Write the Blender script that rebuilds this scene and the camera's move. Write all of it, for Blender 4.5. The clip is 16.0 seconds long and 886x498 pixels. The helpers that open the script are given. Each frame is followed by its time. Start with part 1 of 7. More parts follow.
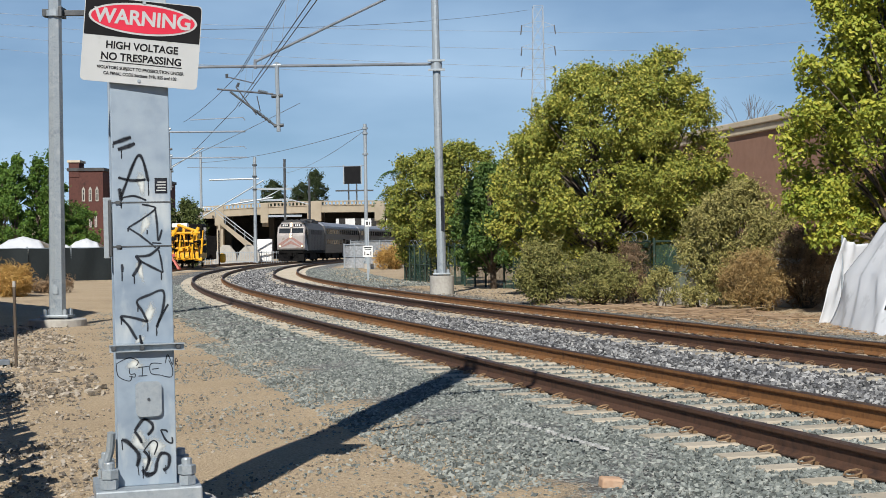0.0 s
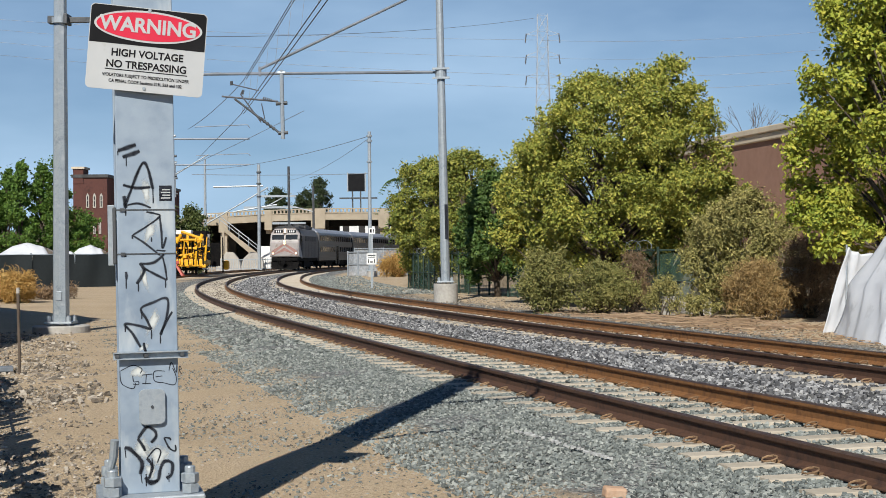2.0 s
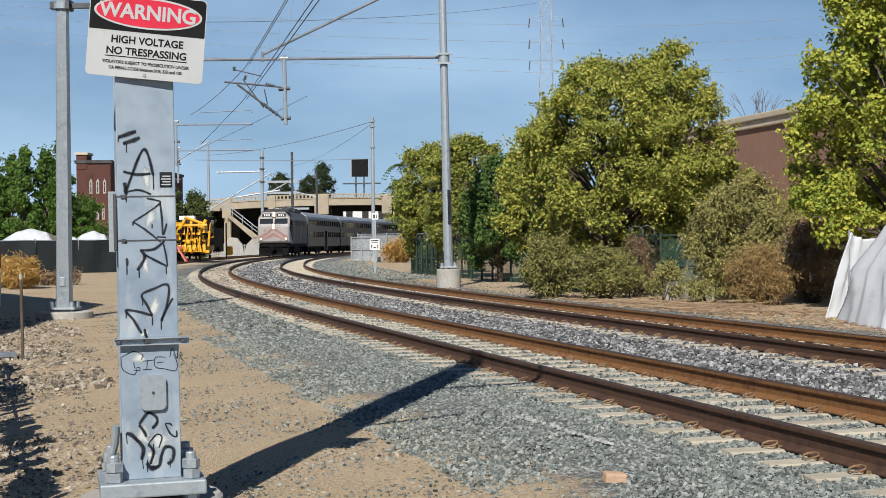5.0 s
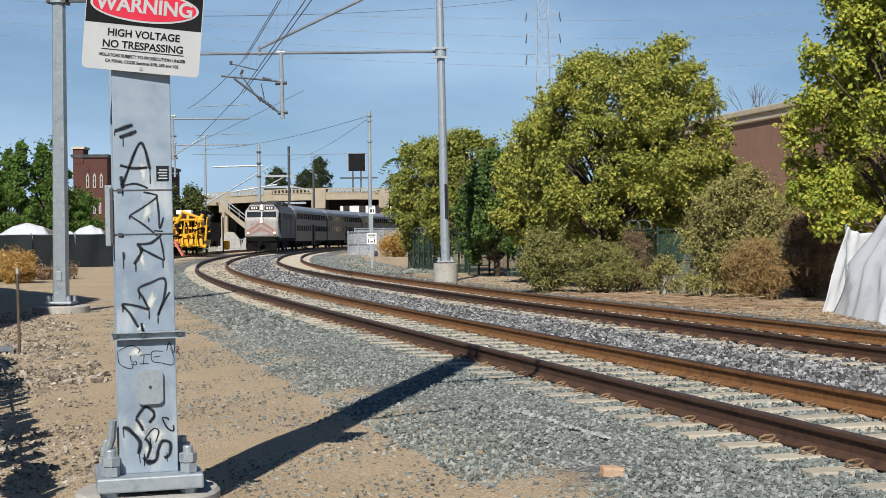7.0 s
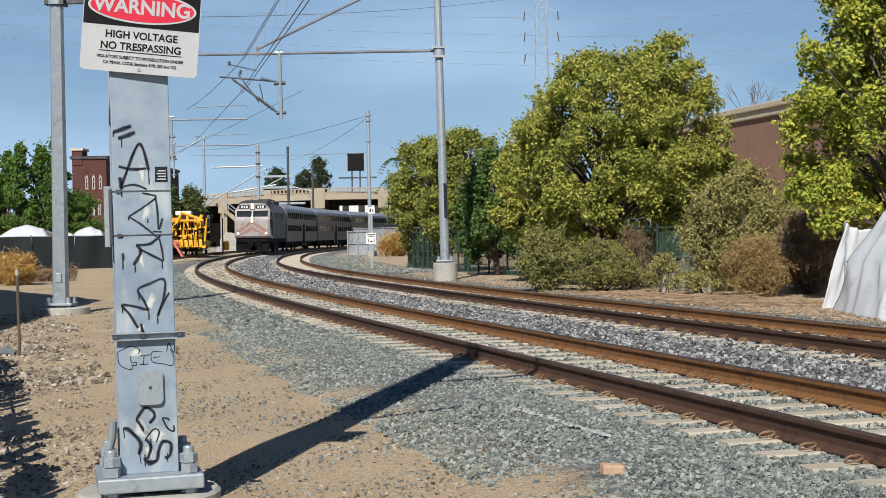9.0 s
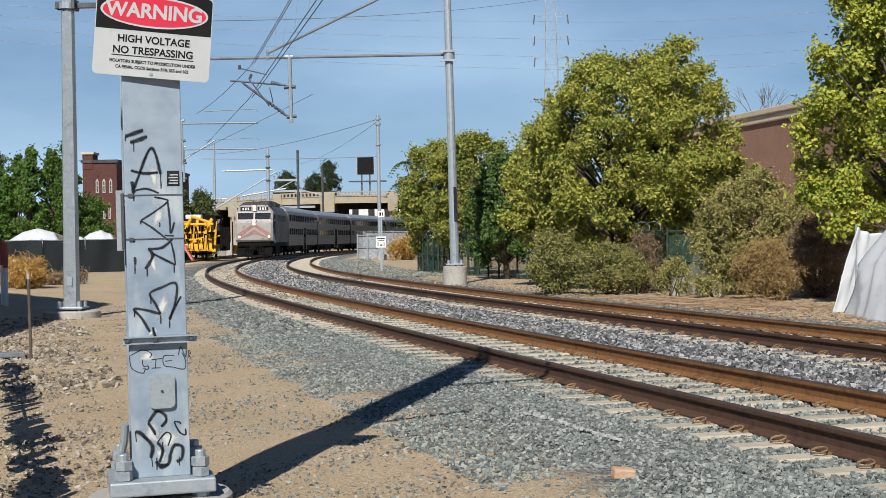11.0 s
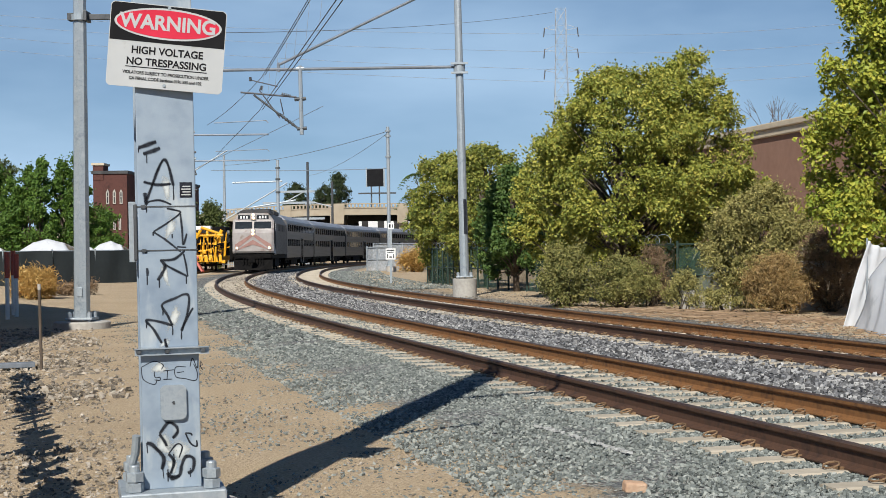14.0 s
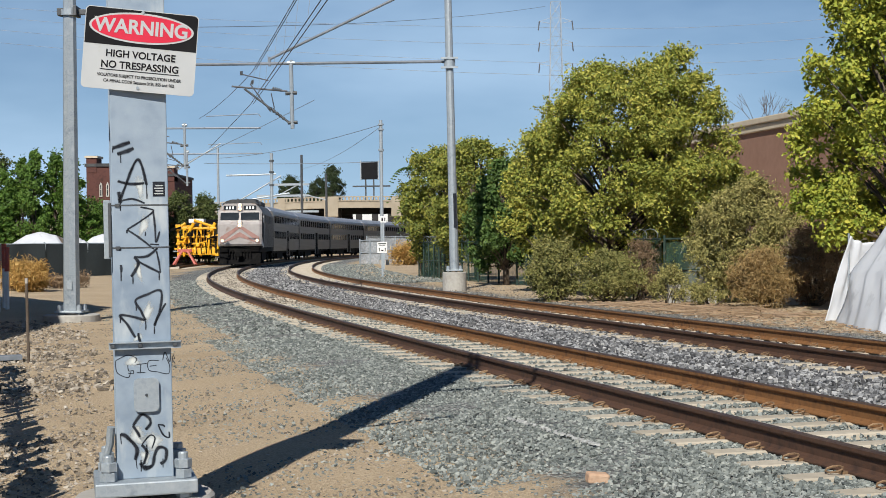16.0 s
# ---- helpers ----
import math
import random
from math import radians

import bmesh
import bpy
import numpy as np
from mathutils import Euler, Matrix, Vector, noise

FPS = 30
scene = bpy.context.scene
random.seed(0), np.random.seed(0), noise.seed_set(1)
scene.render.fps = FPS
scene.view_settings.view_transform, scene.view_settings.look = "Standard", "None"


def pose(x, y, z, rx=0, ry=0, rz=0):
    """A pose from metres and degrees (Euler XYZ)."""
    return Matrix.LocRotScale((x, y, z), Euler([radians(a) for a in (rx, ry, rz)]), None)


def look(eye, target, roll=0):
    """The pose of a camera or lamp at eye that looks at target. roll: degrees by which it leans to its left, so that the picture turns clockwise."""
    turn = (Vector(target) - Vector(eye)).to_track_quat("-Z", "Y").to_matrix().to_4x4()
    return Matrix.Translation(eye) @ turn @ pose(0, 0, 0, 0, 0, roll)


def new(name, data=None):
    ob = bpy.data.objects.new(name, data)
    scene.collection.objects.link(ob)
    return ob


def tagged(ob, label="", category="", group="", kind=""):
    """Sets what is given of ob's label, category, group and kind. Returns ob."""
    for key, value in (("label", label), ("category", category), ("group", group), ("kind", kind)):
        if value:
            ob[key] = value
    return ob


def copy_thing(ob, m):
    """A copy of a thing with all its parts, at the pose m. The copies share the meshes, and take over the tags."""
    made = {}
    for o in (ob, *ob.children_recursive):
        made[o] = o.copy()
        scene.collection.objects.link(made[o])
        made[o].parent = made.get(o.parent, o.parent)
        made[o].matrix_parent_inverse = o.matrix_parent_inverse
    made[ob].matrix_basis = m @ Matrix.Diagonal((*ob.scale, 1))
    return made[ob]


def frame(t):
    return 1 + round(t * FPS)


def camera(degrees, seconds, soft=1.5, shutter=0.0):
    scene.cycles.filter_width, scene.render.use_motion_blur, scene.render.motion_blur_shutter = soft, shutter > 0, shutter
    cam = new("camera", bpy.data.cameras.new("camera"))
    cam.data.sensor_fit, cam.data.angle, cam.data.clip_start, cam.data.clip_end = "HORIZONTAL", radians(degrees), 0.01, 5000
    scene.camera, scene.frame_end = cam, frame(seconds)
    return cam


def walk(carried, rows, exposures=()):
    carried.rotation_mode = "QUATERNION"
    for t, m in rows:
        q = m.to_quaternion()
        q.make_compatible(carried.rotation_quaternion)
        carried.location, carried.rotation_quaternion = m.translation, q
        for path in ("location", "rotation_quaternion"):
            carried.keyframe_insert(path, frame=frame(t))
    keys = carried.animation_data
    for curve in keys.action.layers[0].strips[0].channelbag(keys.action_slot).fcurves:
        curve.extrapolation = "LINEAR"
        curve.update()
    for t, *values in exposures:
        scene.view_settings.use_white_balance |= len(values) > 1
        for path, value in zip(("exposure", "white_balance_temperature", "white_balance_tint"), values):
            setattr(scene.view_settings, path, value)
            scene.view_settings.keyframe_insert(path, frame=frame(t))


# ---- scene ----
cam = camera(34.8, 16.0, soft=0.8)
PATH = [
    (0, (-0.000, 0.000, 1.589), (-0.0000, 10.0000, 1.5800), -0.75),
    (0.5, (-0.014, 0.005, 1.594), (-0.0290, 10.0053, 1.5958), -0.70),
    (1, (-0.008, 0.007, 1.595), (-0.0194, 10.0073, 1.6152), -0.69),
    (1.5, (-0.009, 0.007, 1.590), (-0.0243, 10.0070, 1.6280), -0.62),
    (2, (-0.004, 0.008, 1.594), (-0.0294, 10.0080, 1.6408), -0.52),
    (2.5, (-0.002, 0.001, 1.594), (-0.0257, 10.0004, 1.6394), -0.57),
    (3, (0.006, 0.002, 1.595), (-0.0221, 10.0016, 1.6160), -0.56),
    (3.5, (0.013, -0.004, 1.596), (-0.0220, 9.9956, 1.5870), -0.52),
    (4, (0.017, -0.009, 1.599), (-0.0374, 9.9906, 1.5650), -0.57),
    (6.5, (0.016, 0.004, 1.598), (-0.0211, 10.0032, 1.5153), -0.58),
    (7, (0.015, 0.006, 1.596), (-0.0154, 10.0050, 1.4991), -0.58),
    (7.5, (0.015, -0.000, 1.597), (-0.0087, 9.9993, 1.5041), -0.63),
    (8, (0.020, 0.003, 1.596), (-0.0002, 10.0021, 1.4997), -0.71),
    (8.5, (0.023, -0.003, 1.596), (0.0092, 9.9969, 1.4921), -0.88),
    (9, (0.020, -0.007, 1.594), (-0.0078, 9.9920, 1.4917), -0.95),
    (11.5, (0.010, -0.013, 1.597), (-0.0968, 9.9864, 1.5354), -0.90),
    (12, (0.011, -0.009, 1.598), (-0.1029, 9.9902, 1.5528), -0.85),
    (12.5, (0.010, -0.011, 1.597), (-0.1155, 9.9883, 1.5699), -0.82),
    (13, (0.007, -0.009, 1.596), (-0.1337, 9.9899, 1.5933), -0.79),
    (13.5, (0.004, -0.004, 1.598), (-0.1583, 9.9942, 1.6021), -0.74),
    (14, (-0.006, -0.011, 1.598), (-0.1658, 9.9881, 1.6093), -0.72),
    (14.5, (-0.001, -0.030, 1.601), (-0.1675, 9.9687, 1.6104), -0.74),
    (15, (0.048, -0.074, 1.606), (-0.0920, 9.9253, 1.6316), -0.77),
    (15.5, (0.147, -0.169, 1.615), (0.0187, 9.8299, 1.6058), -0.71),
    (16, (0.178, -0.271, 1.625), (0.0529, 9.7280, 1.5860), -0.61),
]
walk(cam, [(t, look(eye, target, roll)) for t, eye, target, roll in PATH])

# ---- world and sun ----
SUN_AZ = 12.0      # degrees to the right of +y towards which shadows fall
SUN_EL = 40.5
world = bpy.data.worlds.new("sky")
scene.world = world
world.use_nodes = True
wn = world.node_tree.nodes
sky = wn.new("ShaderNodeTexSky")
sky.sky_type = "NISHITA"
sky.sun_disc = False
sky.sun_elevation = radians(SUN_EL)
sky.sun_rotation = radians(180 + SUN_AZ)
sky.air_density, sky.dust_density, sky.ozone_density = 1.0, 0.2, 1.6
hazecoord = wn.new("ShaderNodeTexCoord")
hazemap = wn.new("ShaderNodeMapping")
hazemap.inputs["Scale"].default_value = (2.0, 2.0, 7.0)
hazenoise = wn.new("ShaderNodeTexNoise")
hazenoise.inputs["Scale"].default_value = 1.6
hazenoise.inputs["Detail"].default_value = 5
hazeramp = wn.new("ShaderNodeMapRange")
hazeramp.inputs["From Min"].default_value, hazeramp.inputs["From Max"].default_value = 0.3, 0.7
hazeramp.inputs["To Min"].default_value, hazeramp.inputs["To Max"].default_value = -0.28, 0.25
hazemix = wn.new("ShaderNodeMixRGB")
hazemix.inputs[2].default_value = (6.9, 9.9, 13.4, 1)
# thin high haze: thickest at the horizon, thinning upwards
hazesep = wn.new("ShaderNodeSeparateXYZ")
hazeup = wn.new("ShaderNodeMapRange")
hazeup.inputs["From Min"].default_value, hazeup.inputs["From Max"].default_value = 0.0, 0.33
hazeup.inputs["To Min"].default_value, hazeup.inputs["To Max"].default_value = 0.95, 0.0
hazesum = wn.new("ShaderNodeMath")
hazesum.operation, hazesum.use_clamp = "ADD", True
wl = world.node_tree.links
wl.new(hazecoord.outputs["Generated"], hazemap.inputs[0])
wl.new(hazemap.outputs[0], hazenoise.inputs["Vector"])
wl.new(hazenoise.outputs["Fac"], hazeramp.inputs["Value"])
wl.new(hazecoord.outputs["Generated"], hazesep.inputs[0])
wl.new(hazesep.outputs["Z"], hazeup.inputs["Value"])
wl.new(hazeramp.outputs[0], hazesum.inputs[0])
wl.new(hazeup.outputs[0], hazesum.inputs[1])
wl.new(hazesum.outputs[0], hazemix.inputs[0])
skytint = wn.new("ShaderNodeMixRGB")
skytint.blend_type = "MULTIPLY"
skytint.inputs[0].default_value = 1.0
skytint.inputs[2].default_value = (0.26, 0.49, 0.77, 1)
wl.new(sky.outputs[0], skytint.inputs[1])
wl.new(skytint.outputs[0], hazemix.inputs[1])
wl.new(hazemix.outputs[0], wn["Background"].inputs[0])
wn["Background"].inputs[1].default_value = 0.065
sun = new("sun", bpy.data.lights.new("sun", "SUN"))
sun.data.energy, sun.data.angle, sun.data.color = 5.6, radians(0.5), (1.0, 0.965, 0.895)
a, e = radians(SUN_AZ), radians(SUN_EL)
sun.matrix_world = look((0, 0, 60), (math.sin(a) * math.cos(e), math.cos(a) * math.cos(e), 60 - math.sin(e)))
scene.view_settings.exposure = 0.0

# ---- materials ----


def material(name, colors, rough=0.7, metal=0.0, scale=8.0, spread=0.25, bump=0.0, bump_scale=60.0, island=0.0, obrand=0.0,
             emit=0.0, spec=0.5, trans=0.0, stretch=(1, 1, 1), detail=6.0, stain=None):
    """Two noises of different size mix the given colours; island or object randomness varies the value."""
    m = bpy.data.materials.new(name)
    m.use_nodes = True
    nt = m.node_tree
    n, l = nt.nodes, nt.links
    b = n["Principled BSDF"]
    tc = n.new("ShaderNodeTexCoord")
    mp = n.new("ShaderNodeMapping")
    mp.inputs["Scale"].default_value = stretch
    l.new(tc.outputs["Object"], mp.inputs[0])
    n1 = n.new("ShaderNodeTexNoise")
    n1.inputs["Scale"].default_value, n1.inputs["Detail"].default_value = scale, detail
    n2 = n.new("ShaderNodeTexNoise")
    n2.inputs["Scale"].default_value, n2.inputs["Detail"].default_value = scale * 0.13, 4
    l.new(mp.outputs[0], n1.inputs["Vector"])
    l.new(mp.outputs[0], n2.inputs["Vector"])
    add = n.new("ShaderNodeMath")
    add.operation = "ADD"
    l.new(n1.outputs["Fac"], add.inputs[0])
    l.new(n2.outputs["Fac"], add.inputs[1])
    ramp = n.new("ShaderNodeValToRGB")
    mr = n.new("ShaderNodeMapRange")
    mr.inputs["From Min"].default_value, mr.inputs["From Max"].default_value = 1 - spread, 1 + spread
    l.new(add.outputs[0], mr.inputs["Value"])
    last = mr.outputs[0]
    if island or obrand:
        rnd = n.new("ShaderNodeNewGeometry" if island else "ShaderNodeObjectInfo")
        mx = n.new("ShaderNodeMix")
        mx.inputs["Factor"].default_value = island or obrand
        l.new(last, mx.inputs["A"])
        l.new(rnd.outputs["Random Per Island" if island else "Random"], mx.inputs["B"])
        last = mx.outputs["Result"]
    l.new(last, ramp.inputs[0])
    el = ramp.color_ramp.elements
    for i, c in enumerate(colors):
        x = i / max(1, len(colors) - 1)
        if i == 0:
            e_ = el[0]
        elif i == len(colors) - 1:
            e_ = el[-1]
        else:
            e_ = el.new(x)
        e_.position, e_.color = x, (*c, 1)
    if len(colors) == 1:
        el[-1].color = (*colors[0], 1)
    col = ramp.outputs[0]
    if stain:
        n3 = n.new("ShaderNodeTexNoise")
        n3.inputs["Scale"].default_value, n3.inputs["Detail"].default_value = stain[1], 8
        mp3 = n.new("ShaderNodeMapping")
        mp3.inputs["Scale"].default_value = stain[3] if len(stain) > 3 else (1, 1, 1)
        l.new(tc.outputs["Object"], mp3.inputs[0])
        l.new(mp3.outputs[0], n3.inputs["Vector"])
        r3 = n.new("ShaderNodeMapRange")
        r3.inputs["From Min"].default_value, r3.inputs["From Max"].default_value = stain[2], stain[2] + 0.12
        l.new(n3.outputs["Fac"], r3.inputs["Value"])
        mix = n.new("ShaderNodeMixRGB")
        l.new(r3.outputs[0], mix.inputs[0])
        l.new(col, mix.inputs[1])
        mix.inputs[2].default_value = (*stain[0], 1)
        col = mix.outputs[0]
    l.new(col, b.inputs["Base Color"])
    b.inputs["Roughness"].default_value, b.inputs["Metallic"].default_value = rough, metal
    b.inputs["Specular IOR Level"].default_value = spec
    if bump:
        n4 = n.new("ShaderNodeTexNoise")
        n4.inputs["Scale"].default_value, n4.inputs["Detail"].default_value = bump_scale, 6
        l.new(tc.outputs["Object"], n4.inputs["Vector"])
        bp = n.new("ShaderNodeBump")
        bp.inputs["Strength"].default_value, bp.inputs["Distance"].default_value = bump, 0.02
        l.new(n4.outputs["Fac"], bp.inputs["Height"])
        l.new(bp.outputs[0], b.inputs["Normal"])
    if emit:
        l.new(col, b.inputs["Emission Color"])
        b.inputs["Emission Strength"].default_value = emit
    if trans:
        tr = n.new("ShaderNodeBsdfTranslucent")
        l.new(col, tr.inputs["Color"])
        ms = n.new("ShaderNodeMixShader")
        ms.inputs[0].default_value = trans
        l.new(b.outputs[0], ms.inputs[1])
        l.new(tr.outputs[0], ms.inputs[2])
        l.new(ms.outputs[0], n["Material Output"].inputs[0])
    return m


M = {}
M["galv"] = material("galvanised_steel", [(0.24, 0.28, 0.31), (0.34, 0.38, 0.41), (0.28, 0.32, 0.35)], 0.5, 0.35, 25, 0.3, 0.06, 90, stain=((0.40, 0.43, 0.45), 7, 0.56))
M["galv_col"] = material("painted_galvanised_column", [(0.195, 0.25, 0.315), (0.255, 0.315, 0.38), (0.295, 0.355, 0.415)], 0.55, 0.1, 9, 0.3, 0.05, 120, stain=((0.41, 0.45, 0.47), 5, 0.55, (1, 1, 0.35)))
M["steel_dark"] = material("dark_steel", [(0.05, 0.055, 0.06), (0.10, 0.105, 0.11)], 0.6, 0.4, 20)
M["wire"] = material("dark_wire", [(0.06, 0.065, 0.075), (0.10, 0.10, 0.11)], 0.6, 0.2, 20)
# Galvanised tube grey, darkened to hold the shading on arm and stay.
M["arm_grey"] = material("tube_shade_grey", [(0.13, 0.15, 0.17), (0.20, 0.22, 0.25)], 0.7, 0.1, 8)
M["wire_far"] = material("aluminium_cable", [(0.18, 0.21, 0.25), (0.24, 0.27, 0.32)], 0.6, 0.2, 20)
M["concrete"] = material("footing_concrete", [(0.32, 0.30, 0.27), (0.44, 0.42, 0.38)], 0.9, 0, 12, 0.3, 0.15, 60)
M["tie"] = material("sleeper_concrete", [(0.33, 0.285, 0.215), (0.54, 0.475, 0.375)], 0.9, 0, 9, 0.35, 0.2, 70, obrand=0.35)
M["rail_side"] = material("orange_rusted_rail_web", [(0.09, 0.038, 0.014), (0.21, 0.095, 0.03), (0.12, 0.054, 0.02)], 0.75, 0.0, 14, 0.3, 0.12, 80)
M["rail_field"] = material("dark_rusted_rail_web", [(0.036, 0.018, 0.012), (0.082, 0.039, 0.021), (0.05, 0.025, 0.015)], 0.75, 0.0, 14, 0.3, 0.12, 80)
M["rail_head"] = material("worn_rail_head", [(0.07, 0.042, 0.032), (0.12, 0.08, 0.06)], 0.5, 0.4, 10)
M["clip"] = material("rusted_clip", [(0.11, 0.06, 0.03), (0.34, 0.22, 0.12)], 0.7, 0.1, 40, obrand=0.4)
M["red"] = material("sign_red", [(0.52, 0.012, 0.035), (0.60, 0.02, 0.05)], 0.35, 0, 5)
M["black"] = material("sign_black", [(0.006, 0.006, 0.007), (0.012, 0.012, 0.013)], 0.6, 0, 5, spec=0.12)
M["signwhite"] = material("sign_white", [(0.40, 0.41, 0.41), (0.47, 0.48, 0.475)], 0.35, 0, 4, 0.3, stain=((0.36, 0.36, 0.335), 9, 0.62))


def sprayed(name, colors, soft):
    """Sprayed paint that thins out towards the edge of each stroke."""
    m = material(name, colors, 0.8, 0, 30, spec=0.1)
    n, l = m.node_tree.nodes, m.node_tree.links
    at = n.new("ShaderNodeAttribute")
    at.attribute_name = "cover"
    tc = n.new("ShaderNodeTexCoord")
    nz = n.new("ShaderNodeTexNoise")
    nz.inputs["Scale"].default_value, nz.inputs["Detail"].default_value = 45.0, 5
    l.new(tc.outputs["Object"], nz.inputs["Vector"])
    ad = n.new("ShaderNodeMath")
    ad.operation = "MULTIPLY_ADD"
    l.new(nz.outputs["Fac"], ad.inputs[0])
    ad.inputs[1].default_value = 0.35
    l.new(at.outputs["Fac"], ad.inputs[2])
    mr = n.new("ShaderNodeMapRange")
    mr.interpolation_type = "SMOOTHSTEP"
    mr.inputs["From Min"].default_value, mr.inputs["From Max"].default_value = 0.22, 0.22 + soft
    l.new(ad.outputs[0], mr.inputs["Value"])
    l.new(mr.outputs[0], n["Principled BSDF"].inputs["Alpha"])
    return m


M["sprayed_line"] = sprayed("soft_black_spray", [(0.010, 0.011, 0.015), (0.035, 0.04, 0.05)], 0.75)
M["sprayed_fill"] = sprayed("soft_pale_spray", [(0.46, 0.50, 0.51), (0.60, 0.61, 0.57)], 0.8)
M["spray_black"] = material("black_spray_paint", [(0.010, 0.011, 0.015), (0.035, 0.04, 0.05)], 0.8, 0, 30, spec=0.1)

# ---- helpers for building ----


def part(name, bm, mat, parent=None, label="", smooth=False):
    """Links a bmesh as one mesh object under a thing or under a part."""
    me = bpy.data.meshes.new(name)
    bmesh.ops.recalc_face_normals(bm, faces=bm.faces[:])
    bm.to_mesh(me)
    bm.free()
    if smooth:
        me.shade_smooth()
    else:
        me.shade_flat()
    me.materials.append(mat)
    ob = new(name, me)
    if parent:
        ob.parent = parent
    if label:
        tagged(ob, label)
    return ob


def thing(name, label, category, m=None, group="", kind=""):
    ob = new(name)
    ob.matrix_basis = m or Matrix()
    return tagged(ob, label, category, group, kind)


def add_box(bm, x0, x1, y0, y1, z0, z1, m=None, bevel=0.0):
    vs = [bm.verts.new((x, y, z)) for x in (x0, x1) for y in (y0, y1) for z in (z0, z1)]
    fs = [bm.faces.new([vs[i] for i in q]) for q in ((0, 1, 3, 2), (4, 6, 7, 5), (0, 4, 5, 1), (2, 3, 7, 6), (0, 2, 6, 4), (1, 5, 7, 3))]
    if m:
        bmesh.ops.transform(bm, matrix=m, verts=vs)
    if bevel:
        bmesh.ops.bevel(bm, geom=list({e_ for f_ in fs for e_ in f_.edges}), offset=bevel, segments=2, affect="EDGES", profile=0.5)
    return bm


def boxes(*bs, bevel=0.0):
    bm = bmesh.new()
    for b_ in bs:
        add_box(bm, *b_, bevel=bevel)
    return bm


def add_tube(bm, p, q, r, r2=None, seg=8, caps=True):
    p, q = Vector(p), Vector(q)
    r2 = r if r2 is None else r2
    d = (q - p).normalized()
    u = d.orthogonal().normalized()
    w = d.cross(u)
    ra, rb = [], []
    for i in range(seg):
        t = 2 * math.pi * i / seg
        o = u * math.cos(t) + w * math.sin(t)
        ra.append(bm.verts.new(p + o * r))
        rb.append(bm.verts.new(q + o * r2))
    for i in range(seg):
        bm.faces.new((ra[i], ra[(i + 1) % seg], rb[(i + 1) % seg], rb[i]))
    if caps:
        bm.faces.new(ra[::-1])
        bm.faces.new(rb)
    return bm


def tubes(*ts, seg=8):
    bm = bmesh.new()
    for t in ts:
        add_tube(bm, *t, seg=seg)
    return bm


def add_path(bm, pts, r, seg=6):
    """One continuous tube through the points."""
    pts = [Vector(p) for p in pts]
    rings, u = [], None
    for i, p in enumerate(pts):
        d = (pts[min(i + 1, len(pts) - 1)] - pts[max(i - 1, 0)]).normalized()
        u = d.orthogonal().normalized() if u is None else (u - d * u.dot(d)).normalized()
        w = d.cross(u)
        rings.append([bm.verts.new(p + (u * math.cos(6.28319 * k / seg) + w * math.sin(6.28319 * k / seg)) * r) for k in range(seg)])
    for a_, b_ in zip(rings[:-1], rings[1:]):
        for k in range(seg):
            bm.faces.new((a_[k], a_[(k + 1) % seg], b_[(k + 1) % seg], b_[k]))
    bm.faces.new(rings[0][::-1])
    bm.faces.new(rings[-1])
    return bm


def lathe(profile, seg=24):
    bm = bmesh.new()
    rings = []
    for r, z in profile:
        rings.append([bm.verts.new((r * math.cos(2 * math.pi * i / seg), r * math.sin(2 * math.pi * i / seg), z)) for i in range(seg)])
    for a_, b_ in zip(rings[:-1], rings[1:]):
        for i in range(seg):
            bm.faces.new((a_[i], a_[(i + 1) % seg], b_[(i + 1) % seg], b_[i]))
    bm.faces.new(rings[0][::-1])
    bm.faces.new(rings[-1])
    return bm


def prism(outline, y0, y1, axis="y"):
    """Extrudes a closed outline of (u, v) along one axis."""
    bm = bmesh.new()
    def place(u, v, w):
        return (u, w, v) if axis == "y" else ((w, u, v) if axis == "x" else (u, v, w))
    a_ = [bm.verts.new(place(u, v, y0)) for u, v in outline]
    b_ = [bm.verts.new(place(u, v, y1)) for u, v in outline]
    bm.faces.new(a_)
    bm.faces.new(b_[::-1])
    k = len(outline)
    for i in range(k):
        bm.faces.new((a_[i], b_[i], b_[(i + 1) % k], a_[(i + 1) % k]))
    return bm


def raw(name, verts, faces, mat, parent=None, label="", smooth=False):
    """A mesh from numpy arrays of corners and equal-sided faces."""
    verts, faces = np.asarray(verts, dtype=np.float32), np.asarray(faces, dtype=np.int32)
    me = bpy.data.meshes.new(name)
    k = faces.shape[1]
    me.vertices.add(len(verts))
    me.vertices.foreach_set("co", verts.ravel())
    me.loops.add(faces.size)
    me.loops.foreach_set("vertex_index", faces.ravel())
    me.polygons.add(len(faces))
    me.polygons.foreach_set("loop_start", np.arange(0, faces.size, k, dtype=np.int32))
    me.update(calc_edges=True)
    if smooth:
        me.shade_smooth()
    else:
        me.shade_flat()
    me.materials.append(mat)
    ob = new(name, me)
    if parent:
        ob.parent = parent
    if label:
        tagged(ob, label)
    return ob


# ---- the line of the railway ----
RS = np.arange(-40.0, 330.0, 0.25)
END_K = 95.0


def heading(s):
    poly = lambda u: -0.2908 - 0.000196 * u + 0.9719e-4 * u * u / 2 - 1.4419e-6 * u ** 3 / 6
    return np.where(s < 0, -0.2908 - 0.000196 * s, np.where(s < END_K, poly(s), poly(END_K) + 0.0024 * (s - END_K))) - 0.016 * np.clip((s - 80) / 20, 0, 1)


